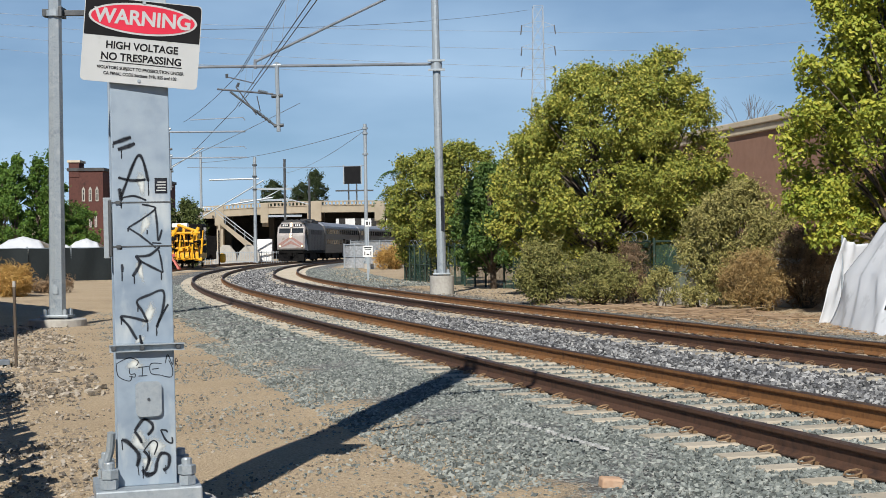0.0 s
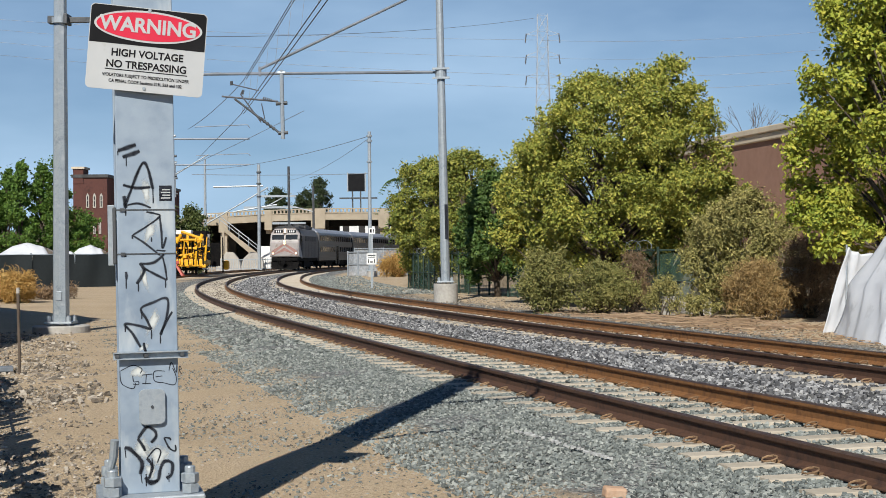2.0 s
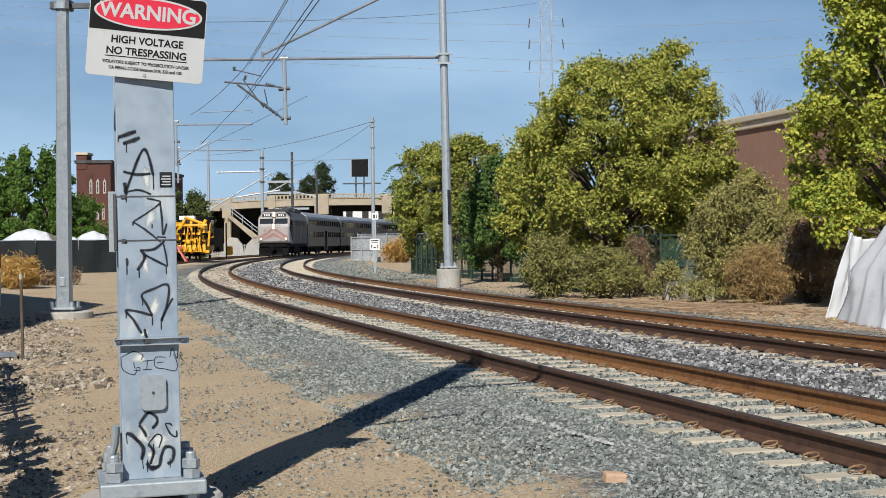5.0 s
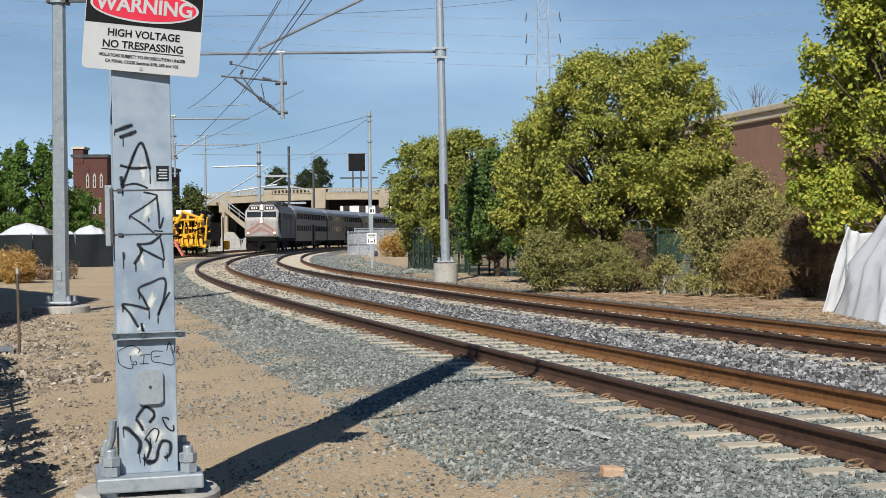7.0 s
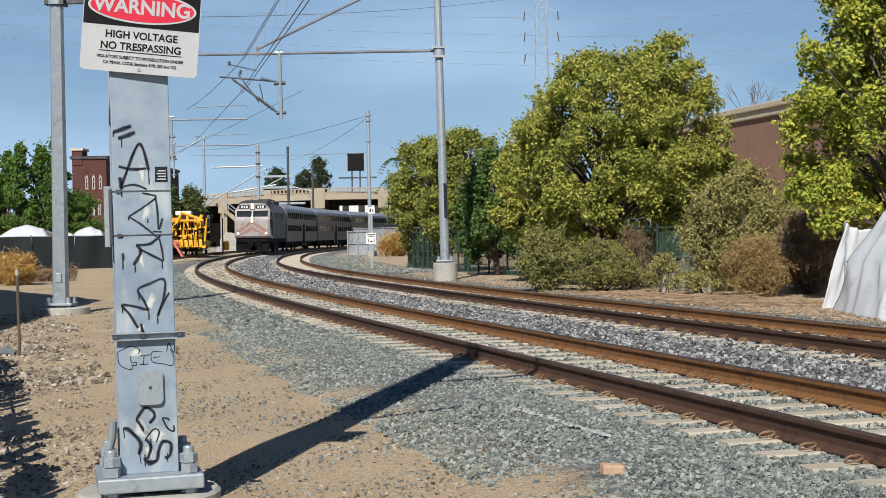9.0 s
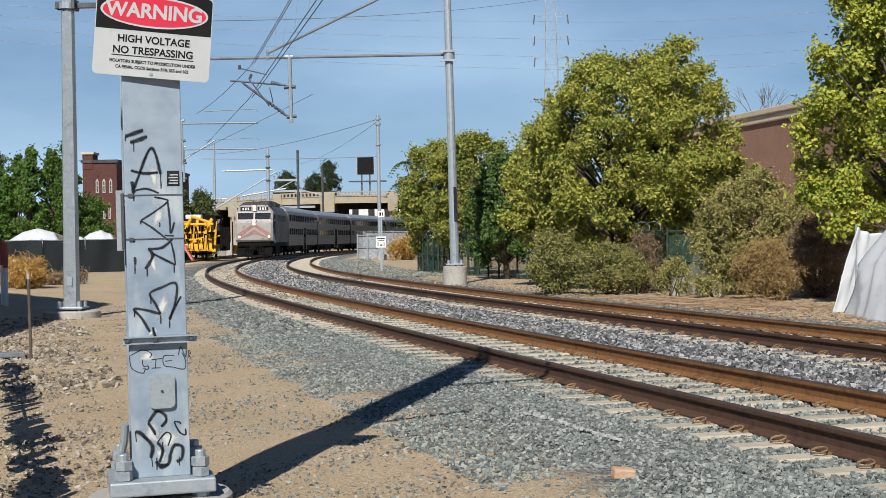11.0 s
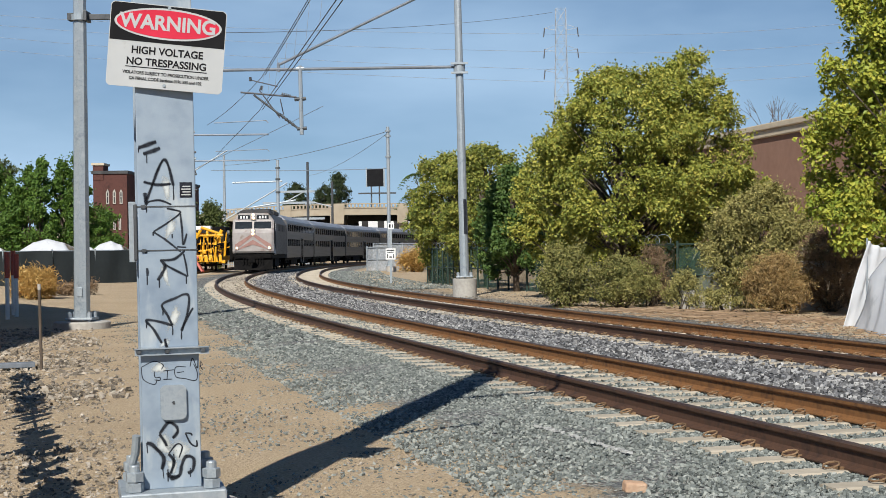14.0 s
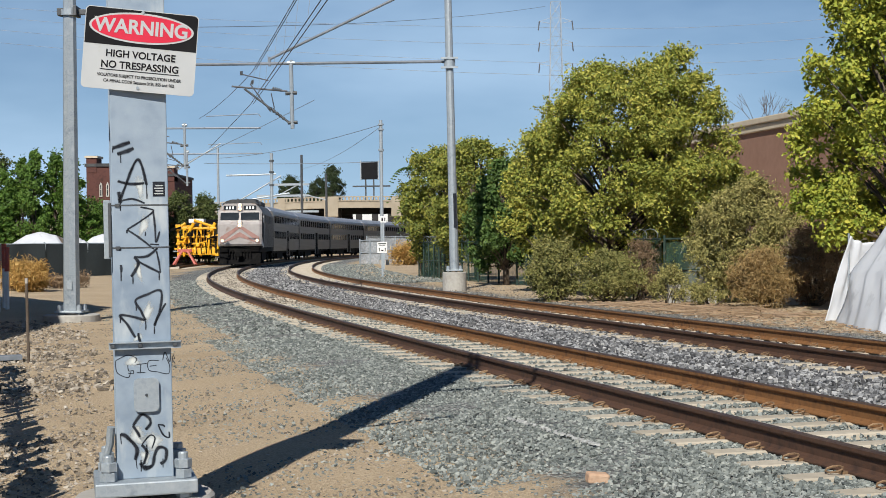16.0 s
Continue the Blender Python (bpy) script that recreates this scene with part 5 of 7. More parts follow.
def frond_tree(label, base, tips, frond, mat, seed):
    """A slender tree whose limb tips carry drooping feathered fronds."""
    tr = thing("tree", label, "tree", Matrix.Translation(base))
    rng = np.random.default_rng(seed)
    bm = bmesh.new()
    V, F = [], []
    for tip in tips:
        tip = Vector(tip)
        mid = Vector((tip.x * 0.4, tip.y * 0.4, tip.z * 0.7))
        add_tube(bm, (0, 0, -0.1), mid, 0.06, 0.04, seg=6)
        add_tube(bm, mid, tip, 0.04, 0.015, seg=5)
        for k in range(11):
            t = 2 * math.pi * (k + rng.random()) / 11
            out = Vector((math.cos(t), math.sin(t), 0))
            L = frond * rng.uniform(0.7, 1.2)
            rise = rng.uniform(0.1, 0.45)
            side = out.cross(Vector((0, 0, 1)))
            for j in range(1, 10):
                f = j / 9
                c_ = tip + out * L * f + Vector((0, 0, L * (rise * f - 1.0 * f * f)))
                for sg in (-1, 1):
                    ll = L * 0.34 * (1 - 0.55 * f)
                    e_ = c_ + side * sg * ll + out * ll * 0.4 - Vector((0, 0, ll * 0.45))
                    m_ = c_.lerp(e_, 0.45)
                    w_ = out * L * 0.085
                    i = len(V)
                    V += [c_[:], (m_ + w_)[:], e_[:], (m_ - w_)[:]]
                    F += [(i, i + 1, i + 2), (i, i + 2, i + 3)]
    part("trunk", bm, M["bark"], tr, smooth=True)
    raw("crown", V, F, mat, tr)
    return tr


frond_tree("slender tree with drooping dark green feathered fronds", (-1.9, 75.0, 0), [(-0.75, 0, 5.7), (-0.2, 0.3, 5.9), (-0.9, -0.2, 4.6), (-0.55, -0.3, 3.8), (-0.2, -0.4, 5.0), (0.2, 0, 4.2), (-0.3, -0.5, 3.0), (0.5, -0.4, 3.4)], 0.8, M["leaf_mid"], 81)

# ---- overhead line: arms, cantilevers, wires ----


def cantilever(parent, dx, dz, mirror=1.0, k=1.0):
    """A drop tube with a hinged, insulated bracket to its left, in the mast's space."""
    dt = part("drop_tube", tubes(((dx, 0, dz + 0.25), (dx, 0, dz - 2.15), 0.07), ((dx - 0.14, 0, dz + 0.15), (dx + 0.14, 0, dz + 0.15), 0.07)), M["galv"], parent)
    g = lambda name, mat, *ts: part(name, tubes(*ts), mat, dt)
    g("hinge", M["steel_dark"], ((dx - 0.22, 0, dz - 0.92), (dx + 0.18, 0, dz - 0.90), 0.065))
    g("hinge", M["steel_dark"], ((dx - 0.16, 0, dz - 1.95), (dx + 0.18, 0, dz - 1.93), 0.06))
    g("top_tube", M["wire"], ((dx - 0.15, 0, dz - 0.84), (dx - 2.1, 0, dz - 0.62), 0.032))
    g("bracket_tube", M["steel_dark"], ((dx - 0.1, 0, dz - 1.95), (dx - 1.65, 0, dz - 0.72), 0.038))
    for q in range(5):
        f0 = 0.12 + q * 0.07
        p = Vector((dx - 0.1, 0, dz - 1.95)).lerp(Vector((dx - 1.65, 0, dz - 0.72)), f0)
        w_ = Vector((dx - 0.1, 0, dz - 1.95)).lerp(Vector((dx - 1.65, 0, dz - 0.72)), f0 + 0.03)
        g("insulator_shed", M["steel_dark"], (tuple(p), tuple(w_), 0.062))
        p = Vector((dx - 0.15, 0, dz - 0.86)).lerp(Vector((dx - 1.1, 0, dz - 0.60)), f0 + 0.1)
        w_ = Vector((dx - 0.15, 0, dz - 0.86)).lerp(Vector((dx - 1.1, 0, dz - 0.60)), f0 + 0.14)
        g("insulator_shed", M["steel_dark"], (tuple(p), tuple(w_), 0.055))
    g("brace", M["wire"], ((dx - 1.45, 0, dz - 0.55), (dx - 0.75, 0, dz - 1.55), 0.022))
    g("steady_arm", M["wire"], ((dx - 0.72, 0, dz - 0.9), (dx - 0.62, 0, dz - 1.42), 0.018), ((dx - 0.62, 0, dz - 1.42), (dx - 0.8, 0, dz - 1.5), 0.016))
    g("tie_rod", M["wire"], ((dx - 0.8, 0, dz - 0.45), (dx - 1.75, 0, dz - 0.20), 0.02))
    g("clamp", M["steel_dark"], ((dx - 1.75, 0, dz - 0.24), (dx - 1.75, 0, dz - 0.10), 0.05))
    g("clamp", M["steel_dark"], ((dx - 1.4, 0, dz - 0.56), (dx - 1.34, 0, dz - 0.42), 0.05))
    return dt


# long arm on the mast between track and fence
arm_z = 7.31
part("bracket_collar", lathe([(0.2, arm_z - 0.14), (0.2, arm_z + 0.14)], 16), M["galv"], ms)
part("clamp_bolts", boxes((-0.3, 0.3, -0.22, -0.16, arm_z - 0.2, arm_z - 0.13), (-0.3, 0.3, -0.22, -0.16, arm_z + 0.12, arm_z + 0.19)), M["galv"], ms)
part("arm", tubes(((-0.1, 0, arm_z + 0.06), (-9.3, 0, arm_z + 0.18), 0.052)), M["arm_grey"], ms, "long horizontal steel arm")
part("stay_tube", tubes(((-0.1, 0, 10.4), (-6.3, 0, arm_z + 0.3), 0.047), ((-6.3, 0, arm_z + 0.05), (-6.3, 0, arm_z + 0.38), 0.05)), M["arm_grey"], ms, "slanting stay tube")
cantilever(ms, -5.55, arm_z)
part("painted_mark", boxes((0.02, 0.125, -0.165, -0.155, 1.55, 2.75)), M["spray_black"], ms, "black spray tag on the mast")

m2 = round_pole(-5.95, 110.0, 0.4, 10.9, 0.15, 0.13)
for z in (8.5, 10.1, 10.5):
    part("collar", lathe([(0.22, z), (0.22, z + 0.12)], 12), M["galv"], m2)
m3 = round_pole(-21.6, 163.0, 0.1, 12.2, 0.20, 0.18, 0, "far galvanised steel catenary mast beside the railway")
for z in (8.4, 9.9, 11.2):
    part("collar", lathe([(0.28, z), (0.28, z + 0.18)], 12), M["steel_dark"], m3)
m4 = round_pole(-29.0, 170.0, 0.1, 13.4, 0.18, 0.14, 0, "far slim galvanised steel mast above the shrubs")
part("slanting_arm", tubes(((-6.0, 0, 10.1), (0.4, 0, 13.9), 0.08)), M["galv"], m4)
part("level_arm", tubes(((1.0, 0, 10.0), (7.0, 0, 10.1), 0.11), ((0, 0, 5.5), (7.6, 0, 9.9), 0.09), ((3.4, 0, 7.0), (8.6, 0, 7.8), 0.1)), M["galv"], m4)
for X_, Y_, L_ in ((-15.9, 73.5, 5.7), (-20.2, 94.0, 7.2)):
    mm = round_pole(X_, Y_, 0.05, 11.5, 0.17, 0.13, 0, "galvanised steel catenary mast with a long arm", 10)
    part("arm", tubes(((-0.1, 0, 7.75), (L_, 0, 7.72), 0.05)), M["wire_far"], mm)
    cantilever(mm, L_ * 0.3, 7.75)
    part("registration_arm", tubes(((L_ * 0.5, 0, 8.35), (L_ * 0.98, 0, 8.45), 0.025), ((L_ * 0.98, 0, 8.45), (L_ * 1.0, 0, 8.3), 0.025)), M["wire_far"], mm)
wp = thing("utility_pole", "dark wooden utility pole with crossarms behind the train", "utility pole", Matrix.Translation((-22.6, 203.0, 0)))
part("pole", tubes(((0, 0, 0), (0, 0, 14.6), 0.22, 0.18)), M["steel_dark"], wp)
part("crossarm", boxes((-2.4, 2.4, -0.1, 0.1, 6.3, 6.6), (-4.0, 1.0, -0.12, 0.12, 10.2, 10.5), (-6.5, 1.0, -0.1, 0.1, 8.6, 8.9)), M["galv"], wp)
part("slanting_brace", tubes(((-3.6, 0, 8.7), (0.4, 0, 10.8), 0.07), ((0, 0, 9.0), (3.4, 0, 8.1), 0.08)), M["galv"], wp)
wp2 = thing("utility_pole", "dark utility pole beside the overpass", "utility pole", Matrix.Translation((-20.4, 217.0, 0)))
part("pole", tubes(((0, 0, 0), (0, 0, 12.4), 0.2, 0.17)), M["steel_dark"], wp2)


def wire(name, label, nodes, r, sag, mat, wires=None):
    """A cable hung from node to node."""
    bm = bmesh.new()
    for p, q in zip(nodes[:-1], nodes[1:]):
        p, q = Vector(p), Vector(q)
        k = 10
        pts = [p.lerp(q, i / k) - Vector((0, 0, sag * 4 * (i / k) * (1 - i / k))) for i in range(k + 1)]
        add_path(bm, pts, r, 5)
    return tagged(part(name, bm, mat), label, "cable")


CONTACT = [(3.5, 0.0, 6.5), (-7.15, 49.2, 6.55), (-12.9, 73.5, 6.75)]
MESSENGER = [(3.75, 0.0, 8.1), (-7.05, 49.2, 7.72), (-13.4, 73.5, 8.3)]
wire("contact_wire", "dark contact wire hung over the near track", CONTACT, 0.012, 0.0, M["wire"])
wire("contact_wire", "dark contact wire hung beside its pair", [(x + 0.14 - 0.02 * i, y, z + 0.05) for i, (x, y, z) in enumerate(CONTACT[:2])], 0.012, 0.05, M["wire"])
wire("messenger_wire", "dark messenger cable above the contact wire", MESSENGER, 0.012, 0.15, M["wire"])
wire("messenger_wire", "dark messenger cable beside its pair", [(x + 0.12, y, z + 0.08) for x, y, z in MESSENGER[:2]], 0.012, 0.12, M["wire"])
for k in range(9):
    f = 0.5 + k * 0.06
    p, q = Vector(CONTACT[0]).lerp(Vector(CONTACT[1]), f), Vector(MESSENGER[0]).lerp(Vector(MESSENGER[1]), f)
    tagged(part("dropper_wire", tubes((p, q, 0.006), seg=4), M["wire_far"]), "thin dropper between contact wire and messenger cable", "cable", "droppers of the overhead line")
wire("guy_wire", "slack cable from a mast top to the utility poles", [(-5.95, 110.0, 10.8), (-22.6, 203.0, 12.6)], 0.02, 0.6, M["wire_far"])
wire("guy_wire", "cable from a mast top over the railway", [(-5.95, 110.0, 10.95), (-29.0, 170.0, 12.2)], 0.025, 0.5, M["wire_far"])
wire("guy_wire", "cable at arm height between two masts", [(-5.95, 110.0, 8.05), (-19.8, 110.0, 8.1)], 0.025, 0.1, M["wire_far"])
wire("cross_wire", "thin cable crossing above the railway", [(-9.2, 49.2, 9.3), (6, 95, 17.5)], 0.012, 0.3, M["wire_far"])
wire("cross_wire", "thin cable slanting over the track", [(-21.0, 94.0, 6.0), (-6.0, 60.0, 7.8)], 0.014, 0.1, M["wire_far"])
for zl, zr in ((64.5, 57.5), (62.0, 52.5), (58.0, 49.0), (66, 62.5)):
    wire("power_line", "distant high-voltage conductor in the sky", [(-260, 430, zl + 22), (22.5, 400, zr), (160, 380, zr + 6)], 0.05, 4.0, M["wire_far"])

# lattice tower
lt = thing("transmission_tower", "distant pale steel lattice transmission tower", "pylon", Matrix.Translation((27.7, 400.0, 0)))
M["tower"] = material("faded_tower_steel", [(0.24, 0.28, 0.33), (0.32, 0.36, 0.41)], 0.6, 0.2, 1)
levels = [(0, 4.2), (20, 3.0), (38, 2.2), (45, 1.9), (50, 1.7), (55, 1.6), (60, 1.5), (65, 1.45), (69.5, 1.4)]
bm = bmesh.new()
for (z0, w0), (z1, w1) in zip(levels[:-1], levels[1:]):
    for i, (sx, sy) in enumerate(((-1, -1), (1, -1), (1, 1), (-1, 1))):
        tx, ty = ((1, -1), (1, 1), (-1, 1), (-1, -1))[i]
        add_tube(bm, (sx * w0, sy * w0, z0), (sx * w1, sy * w1, z1), 0.11, seg=4)
        n_ = max(1, int((z1 - z0) / 4))
        for q in range(n_):
            a0, a1 = q / n_, (q + 1) / n_
            wa, wb, za, zb = w0 + (w1 - w0) * a0, w0 + (w1 - w0) * a1, z0 + (z1 - z0) * a0, z0 + (z1 - z0) * a1
            add_tube(bm, (sx * wa, sy * wa, za), (tx * wb, ty * wb, zb), 0.07, seg=4)
            add_tube(bm, (tx * wa, ty * wa, za), (sx * wb, sy * wb, zb), 0.07, seg=4)
            add_tube(bm, (sx * wb, sy * wb, zb), (tx * wb, ty * wb, zb), 0.06, seg=4)
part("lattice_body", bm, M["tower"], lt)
for z in (51.5, 57.5, 63.5):
    for sx in (-1, 1):
        part("cross_arm", tubes(((sx * 1.5, 0, z), (sx * 4.6, 0, z + 0.6), 0.1), ((sx * 1.5, 0, z + 1.6), (sx * 4.6, 0, z + 0.6), 0.08), seg=4), M["tower"], lt)
        part("insulator_string", tubes(((sx * 4.6, 0, z + 0.7), (sx * 4.9, 0, z - 1.9), 0.17), seg=6), M["wire"], lt)

# ---- overpass ----
M["bridge"] = material("tan_bridge_concrete", [(0.285, 0.24, 0.175), (0.385, 0.33, 0.25)], 0.9, 0, 0.8, 0.35, stain=((0.26, 0.20, 0.14), 0.5, 0.6))
# Near-black concrete: the deep shade under the deck is in its colour.
M["bridge_dark"] = material("shade_dark_concrete", [(0.02, 0.019, 0.018), (0.045, 0.042, 0.04)], 0.9, 0, 0.5)
BY = 238.0
ov = thing("overpass", "tan concrete road overpass with a balustrade crossing the railway", "bridge", Matrix.Translation((0, BY, 0)))


def deck_top(x):
    return 9.75 - 0.0016 * (x + 18) ** 2 * 0.9


def deck_strip(name, y0, y1, below0, below1, mat, lab=""):
    bm = bmesh.new()
    xs = np.arange(-44, 60, 4.0)
    prev = None
    for x in xs:
        t = deck_top(x)
        q = [bm.verts.new((x, yy, t - zz)) for yy, zz in ((y0, below0), (y1, below0), (y1, below1), (y0, below1))]
        if prev:
            for i in range(4):
                bm.faces.new((prev[i], prev[(i + 1) % 4], q[(i + 1) % 4], q[i]))
        else:
            bm.faces.new(q)
        prev = q
    bm.faces.new(prev[::-1])
    return part(name, bm, mat, ov, lab)


deck_strip("deck", 0.4, 20, 0.9, 1.5, M["bridge"])
deck_strip("edge_girder", 0.0, 0.45, 0.75, 1.95, M["bridge"], "tan concrete edge girder")
deck_strip("top_rail", 0.0, 0.3, -0.02, 0.16, M["bridge"])
deck_strip("kerb_rail", -0.12, 0.4, 0.66, 0.8, M["bridge"])
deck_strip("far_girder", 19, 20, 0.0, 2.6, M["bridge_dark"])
bal = bmesh.new()
add_box(bal, -0.14, 0.14, 0.03, 0.27, -0.7, 0.0)
balm = bpy.data.meshes.new("baluster")
bal.to_mesh(balm)
bal.free()
balm.materials.append(M["bridge"])
for k in range(130):
    x = -43.4 + k * 0.62
    b = new("baluster", balm)
    b.parent = ov
    b.location = (x, 0, deck_top(x) - 0.1)
for x, w in ((-37.6, 1.1), (-30.0, 0.9), (-21.6, 1.7), (-10.6, 1.2), (4.0, 1.5), (20, 1.5)):
    t = deck_top(x)
    part("pier", boxes((x - w / 2, x + w / 2, 0.6, 1.9, 0 if w > 1 else t - 4.0, t - 1.4), (x - w * 0.7, x + w * 0.7, -0.1, 0.5, t - 3.4, t - 0.1), bevel=0.05), M["bridge"], ov)
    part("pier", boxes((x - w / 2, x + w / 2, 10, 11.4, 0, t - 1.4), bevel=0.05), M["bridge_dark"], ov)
# Added backdrop: closes the view under the deck with painted shade.
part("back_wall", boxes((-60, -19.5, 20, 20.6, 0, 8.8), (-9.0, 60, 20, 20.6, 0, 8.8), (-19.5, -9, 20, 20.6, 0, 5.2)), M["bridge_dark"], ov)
part("abutment", boxes((-70, -44, 0, 20, 0, 8.2)), M["bridge"], ov)
part("abutment", boxes((58, 90, 0, 20, 0, 7)), M["bridge"], ov)
pale = thing("warehouse", "pale building seen under the overpass", "building", Matrix.Translation((-14, 266, 0)))
part("wall", boxes((-7, 7, 0, 10, 0, 8.4)), M["white_plain"], pale)
for k in range(4):
    part("window", boxes((-5.5 + 3 * k, -4.3 + 3 * k, -0.06, 0.02, 5.6, 8.2)), M["bridge_dark"], pale)
# stair beside the overpass
sr = thing("footbridge_stair", "tan metal stair with railings down from the overpass", "stairs", Matrix.Translation((-30.5, 190, 0)))
bm = prism([(-0.3, 6.4), (-0.3, 5.9), (4.6, 1.6), (5.2, 1.6), (5.2, 2.1)], -0.1, 0.1)
part("stringer", bm, M["bridge"], sr)
part("landing", boxes((-4.5, -0.2, -1.6, 0.2, 5.9, 6.3)), M["bridge"], sr)
part("landing", boxes((4.9, 6.8, -1.5, 0.2, 1.5, 1.9)), M["bridge"], sr)
part("railing", tubes(((-4.4, -0.1, 7.4), (-0.2, -0.1, 7.4), 0.06), ((-0.2, -0.1, 7.4), (5.2, -0.1, 3.1), 0.06), ((-0.2, -0.1, 6.9), (5.2, -0.1, 2.6), 0.05), *[((x, -0.1, 6.2 - max(0, x) * 0.8), (x, -0.1, 7.4 - max(0, x) * 0.8), 0.05) for x in (-4.2, -2.8, -1.4, 0, 1.3, 2.6, 3.9, 5.1)]), M["galv"], sr)
for x, z in ((-3.8, 5.9), (5.8, 1.5), (0.4, 5.1)):
    part("support", boxes((x, x + 0.3, -0.6, -0.3, -0.05, z)), M["bridge"], sr)
hb = thing("equipment_cabinet", "white trackside equipment cabinet", "cabinet", Matrix.Translation((-22.4, 178, -0.03)))
part("body", boxes((-0.95, 0.95, -0.5, 0.5, 0, 3.0), bevel=0.04), M["white_plain"], hb)
part("door", boxes((-0.8, 0.8, -0.53, -0.49, 0.3, 2.8), bevel=0.02), M["white_plain"], hb)
for k, (x, y) in enumerate(((-26.5, 172), (-24.2, 176))):
    mo = thing("concrete_mound", "curved grey concrete barrier beside the siding", "barrier", Matrix.Translation((x, y, 0)))
    part("shell", prism([(-1.5, -0.1), (1.5, -0.1), (1.3, 1.3), (0.6, 2.2), (-0.2, 2.3), (-1.1, 1.4)], -0.4, 0.4), M["concrete"], mo)
# picket railing behind the siding
pf = thing("picket_fence", "grey metal picket railing behind the siding", "fence")
bm = bmesh.new()
add_box(bm, -0.03, 0.03, -0.03, 0.03, 0, 1.5)
pm = bpy.data.meshes.new("picket")
bm.to_mesh(pm)
bm.free()
pm.materials.append(M["galv"])
for k in range(46):
    p_ = new("picket", pm)
    p_.parent = pf
    p_.location = (-29.0 + k * 0.28, 164 + 0.03 * k, -0.04)
part("rail", boxes((-29.1, -16.2, 164.6, 164.66, 1.3, 1.38), (-29.1, -16.2, 164.6, 164.66, 0.25, 0.33)), M["galv"], pf)
# billboard
bb = thing("billboard", "dark billboard panel on steel legs behind the overpass", "billboard", Matrix.Translation((-19.0, 300, 0)))
part("panel", boxes((-1.75, 1.75, -0.2, 0.2, 15.4, 19.2), bevel=0.03), M["black"], bb)
for x in (-2.0, 1.75):
    part("side_post", boxes((x, x + 0.25, -0.25, 0.25, 15.3, 19.4)), M["galv"], bb)
part("leg", boxes((-1.0, -0.7, -0.15, 0.15, 0, 15.4), (0.7, 1.0, -0.15, 0.15, 0, 15.4)), M["steel_dark"], bb)
part("catwalk", boxes((-3.6, 4.4, -0.6, 0.1, 13.8, 14.1)), M["steel_dark"], bb)

# ---- siding, yellow machine, wheel stop ----
M["yellow"] = material("yellow_machine_paint", [(0.60, 0.28, 0.01), (0.80, 0.41, 0.015), (0.70, 0.34, 0.012)], 0.45, 0, 3, 0.35, stain=((0.16, 0.09, 0.02), 2.5, 0.6))
M["red_paint"] = material("faded_red_paint", [(0.34, 0.06, 0.04), (0.46, 0.10, 0.07)], 0.6, 0, 6)
railway_track(C0, "short siding track for maintenance vehicles", 96, 175, 128, 0, 0.0, 96.5)
mc = thing("track_machine", "yellow track maintenance machine with frames and hoses on a siding", "maintenance vehicle", frame_at(110.0, C0 + 0.45, TOP) @ Matrix.Scale(1.16, 4))
part("main_frame", boxes((-1.3, -1.0, 0, 8.5, 0.7, 1.05), (1.0, 1.3, 0, 8.5, 0.7, 1.05), (-1.3, 1.3, -0.1, 0.25, 0.6, 1.1), (-1.3, 1.3, 3.2, 3.5, 0.6, 1.1), bevel=0.03), M["yellow"], mc)
for x in (-1.35, -0.55, 0.25, 1.15):
    part("mast_frame", boxes((x - 0.09, x + 0.09, 0.1, 0.3, 0.5, 2.6 + 0.25 * math.sin(x * 5)), bevel=0.02), M["yellow"], mc)
for z in (1.35, 1.85, 2.45):
    part("cross_bar", boxes((-1.5, 1.4, 0.02, 0.14, z, z + 0.13), bevel=0.02), M["yellow"], mc)
part("boom", tubes(((-1.2, 0.2, 1.0), (-0.2, 0.0, 2.9), 0.11), ((0.4, 0.0, 0.8), (1.3, 0.2, 2.9), 0.13), ((-0.2, 0.1, 3.1), (1.2, 0.2, 2.6), 0.1), ((-1.5, 0.1, 2.4), (-0.8, 0.1, 2.9), 0.1)), M["yellow"], mc)
for x, z in ((-0.9, 1.0), (-0.1, 1.2), (0.8, 1.1), (1.5, 1.5)):
    part("hydraulic_ram", tubes(((x, -0.1, z - 0.5), (x + 0.1, -0.15, z + 0.6), 0.08), ((x + 0.1, -0.15, z + 0.6), (x + 0.16, -0.15, z + 1.2), 0.04)), M["yellow"], mc)
part("engine_cover", boxes((-1.15, 1.1, 1.0, 3.0, 1.0, 2.7), bevel=0.08), M["yellow"], mc, "yellow engine cover")
part("engine_grille", boxes(*[(-1.0 + 0.24 * k, -0.86 + 0.24 * k, 0.96, 1.02, 1.2, 2.4) for k in range(9)]), M["loco_dark"], mc)
part("cab", boxes((-1.2, 1.2, 3.6, 6.0, 1.0, 3.2), bevel=0.06), M["loco_dark"], mc, "dark operator cab")
part("work_lamp", boxes((-1.5, -1.15, -0.1, 0.1, 2.55, 2.8), bevel=0.03), M["yellow"], mc)
part("cab_window", boxes((-1.0, 1.0, 3.54, 3.6, 2.0, 2.95), (1.2, 1.24, 3.9, 5.7, 2.0, 2.95)), M["glass_dark"], mc)
part("rear_panel", boxes((1.6, 2.3, 2.5, 2.6, 0.6, 2.3), (2.4, 2.5, 3.0, 3.1, 0.1, 2.7), bevel=0.02), M["loco_dark"], mc)
part("rear_hopper", boxes((2.35, 2.8, 4.0, 4.6, 0.3, 1.0), bevel=0.15), M["yellow"], mc)
rm = random.Random(4)
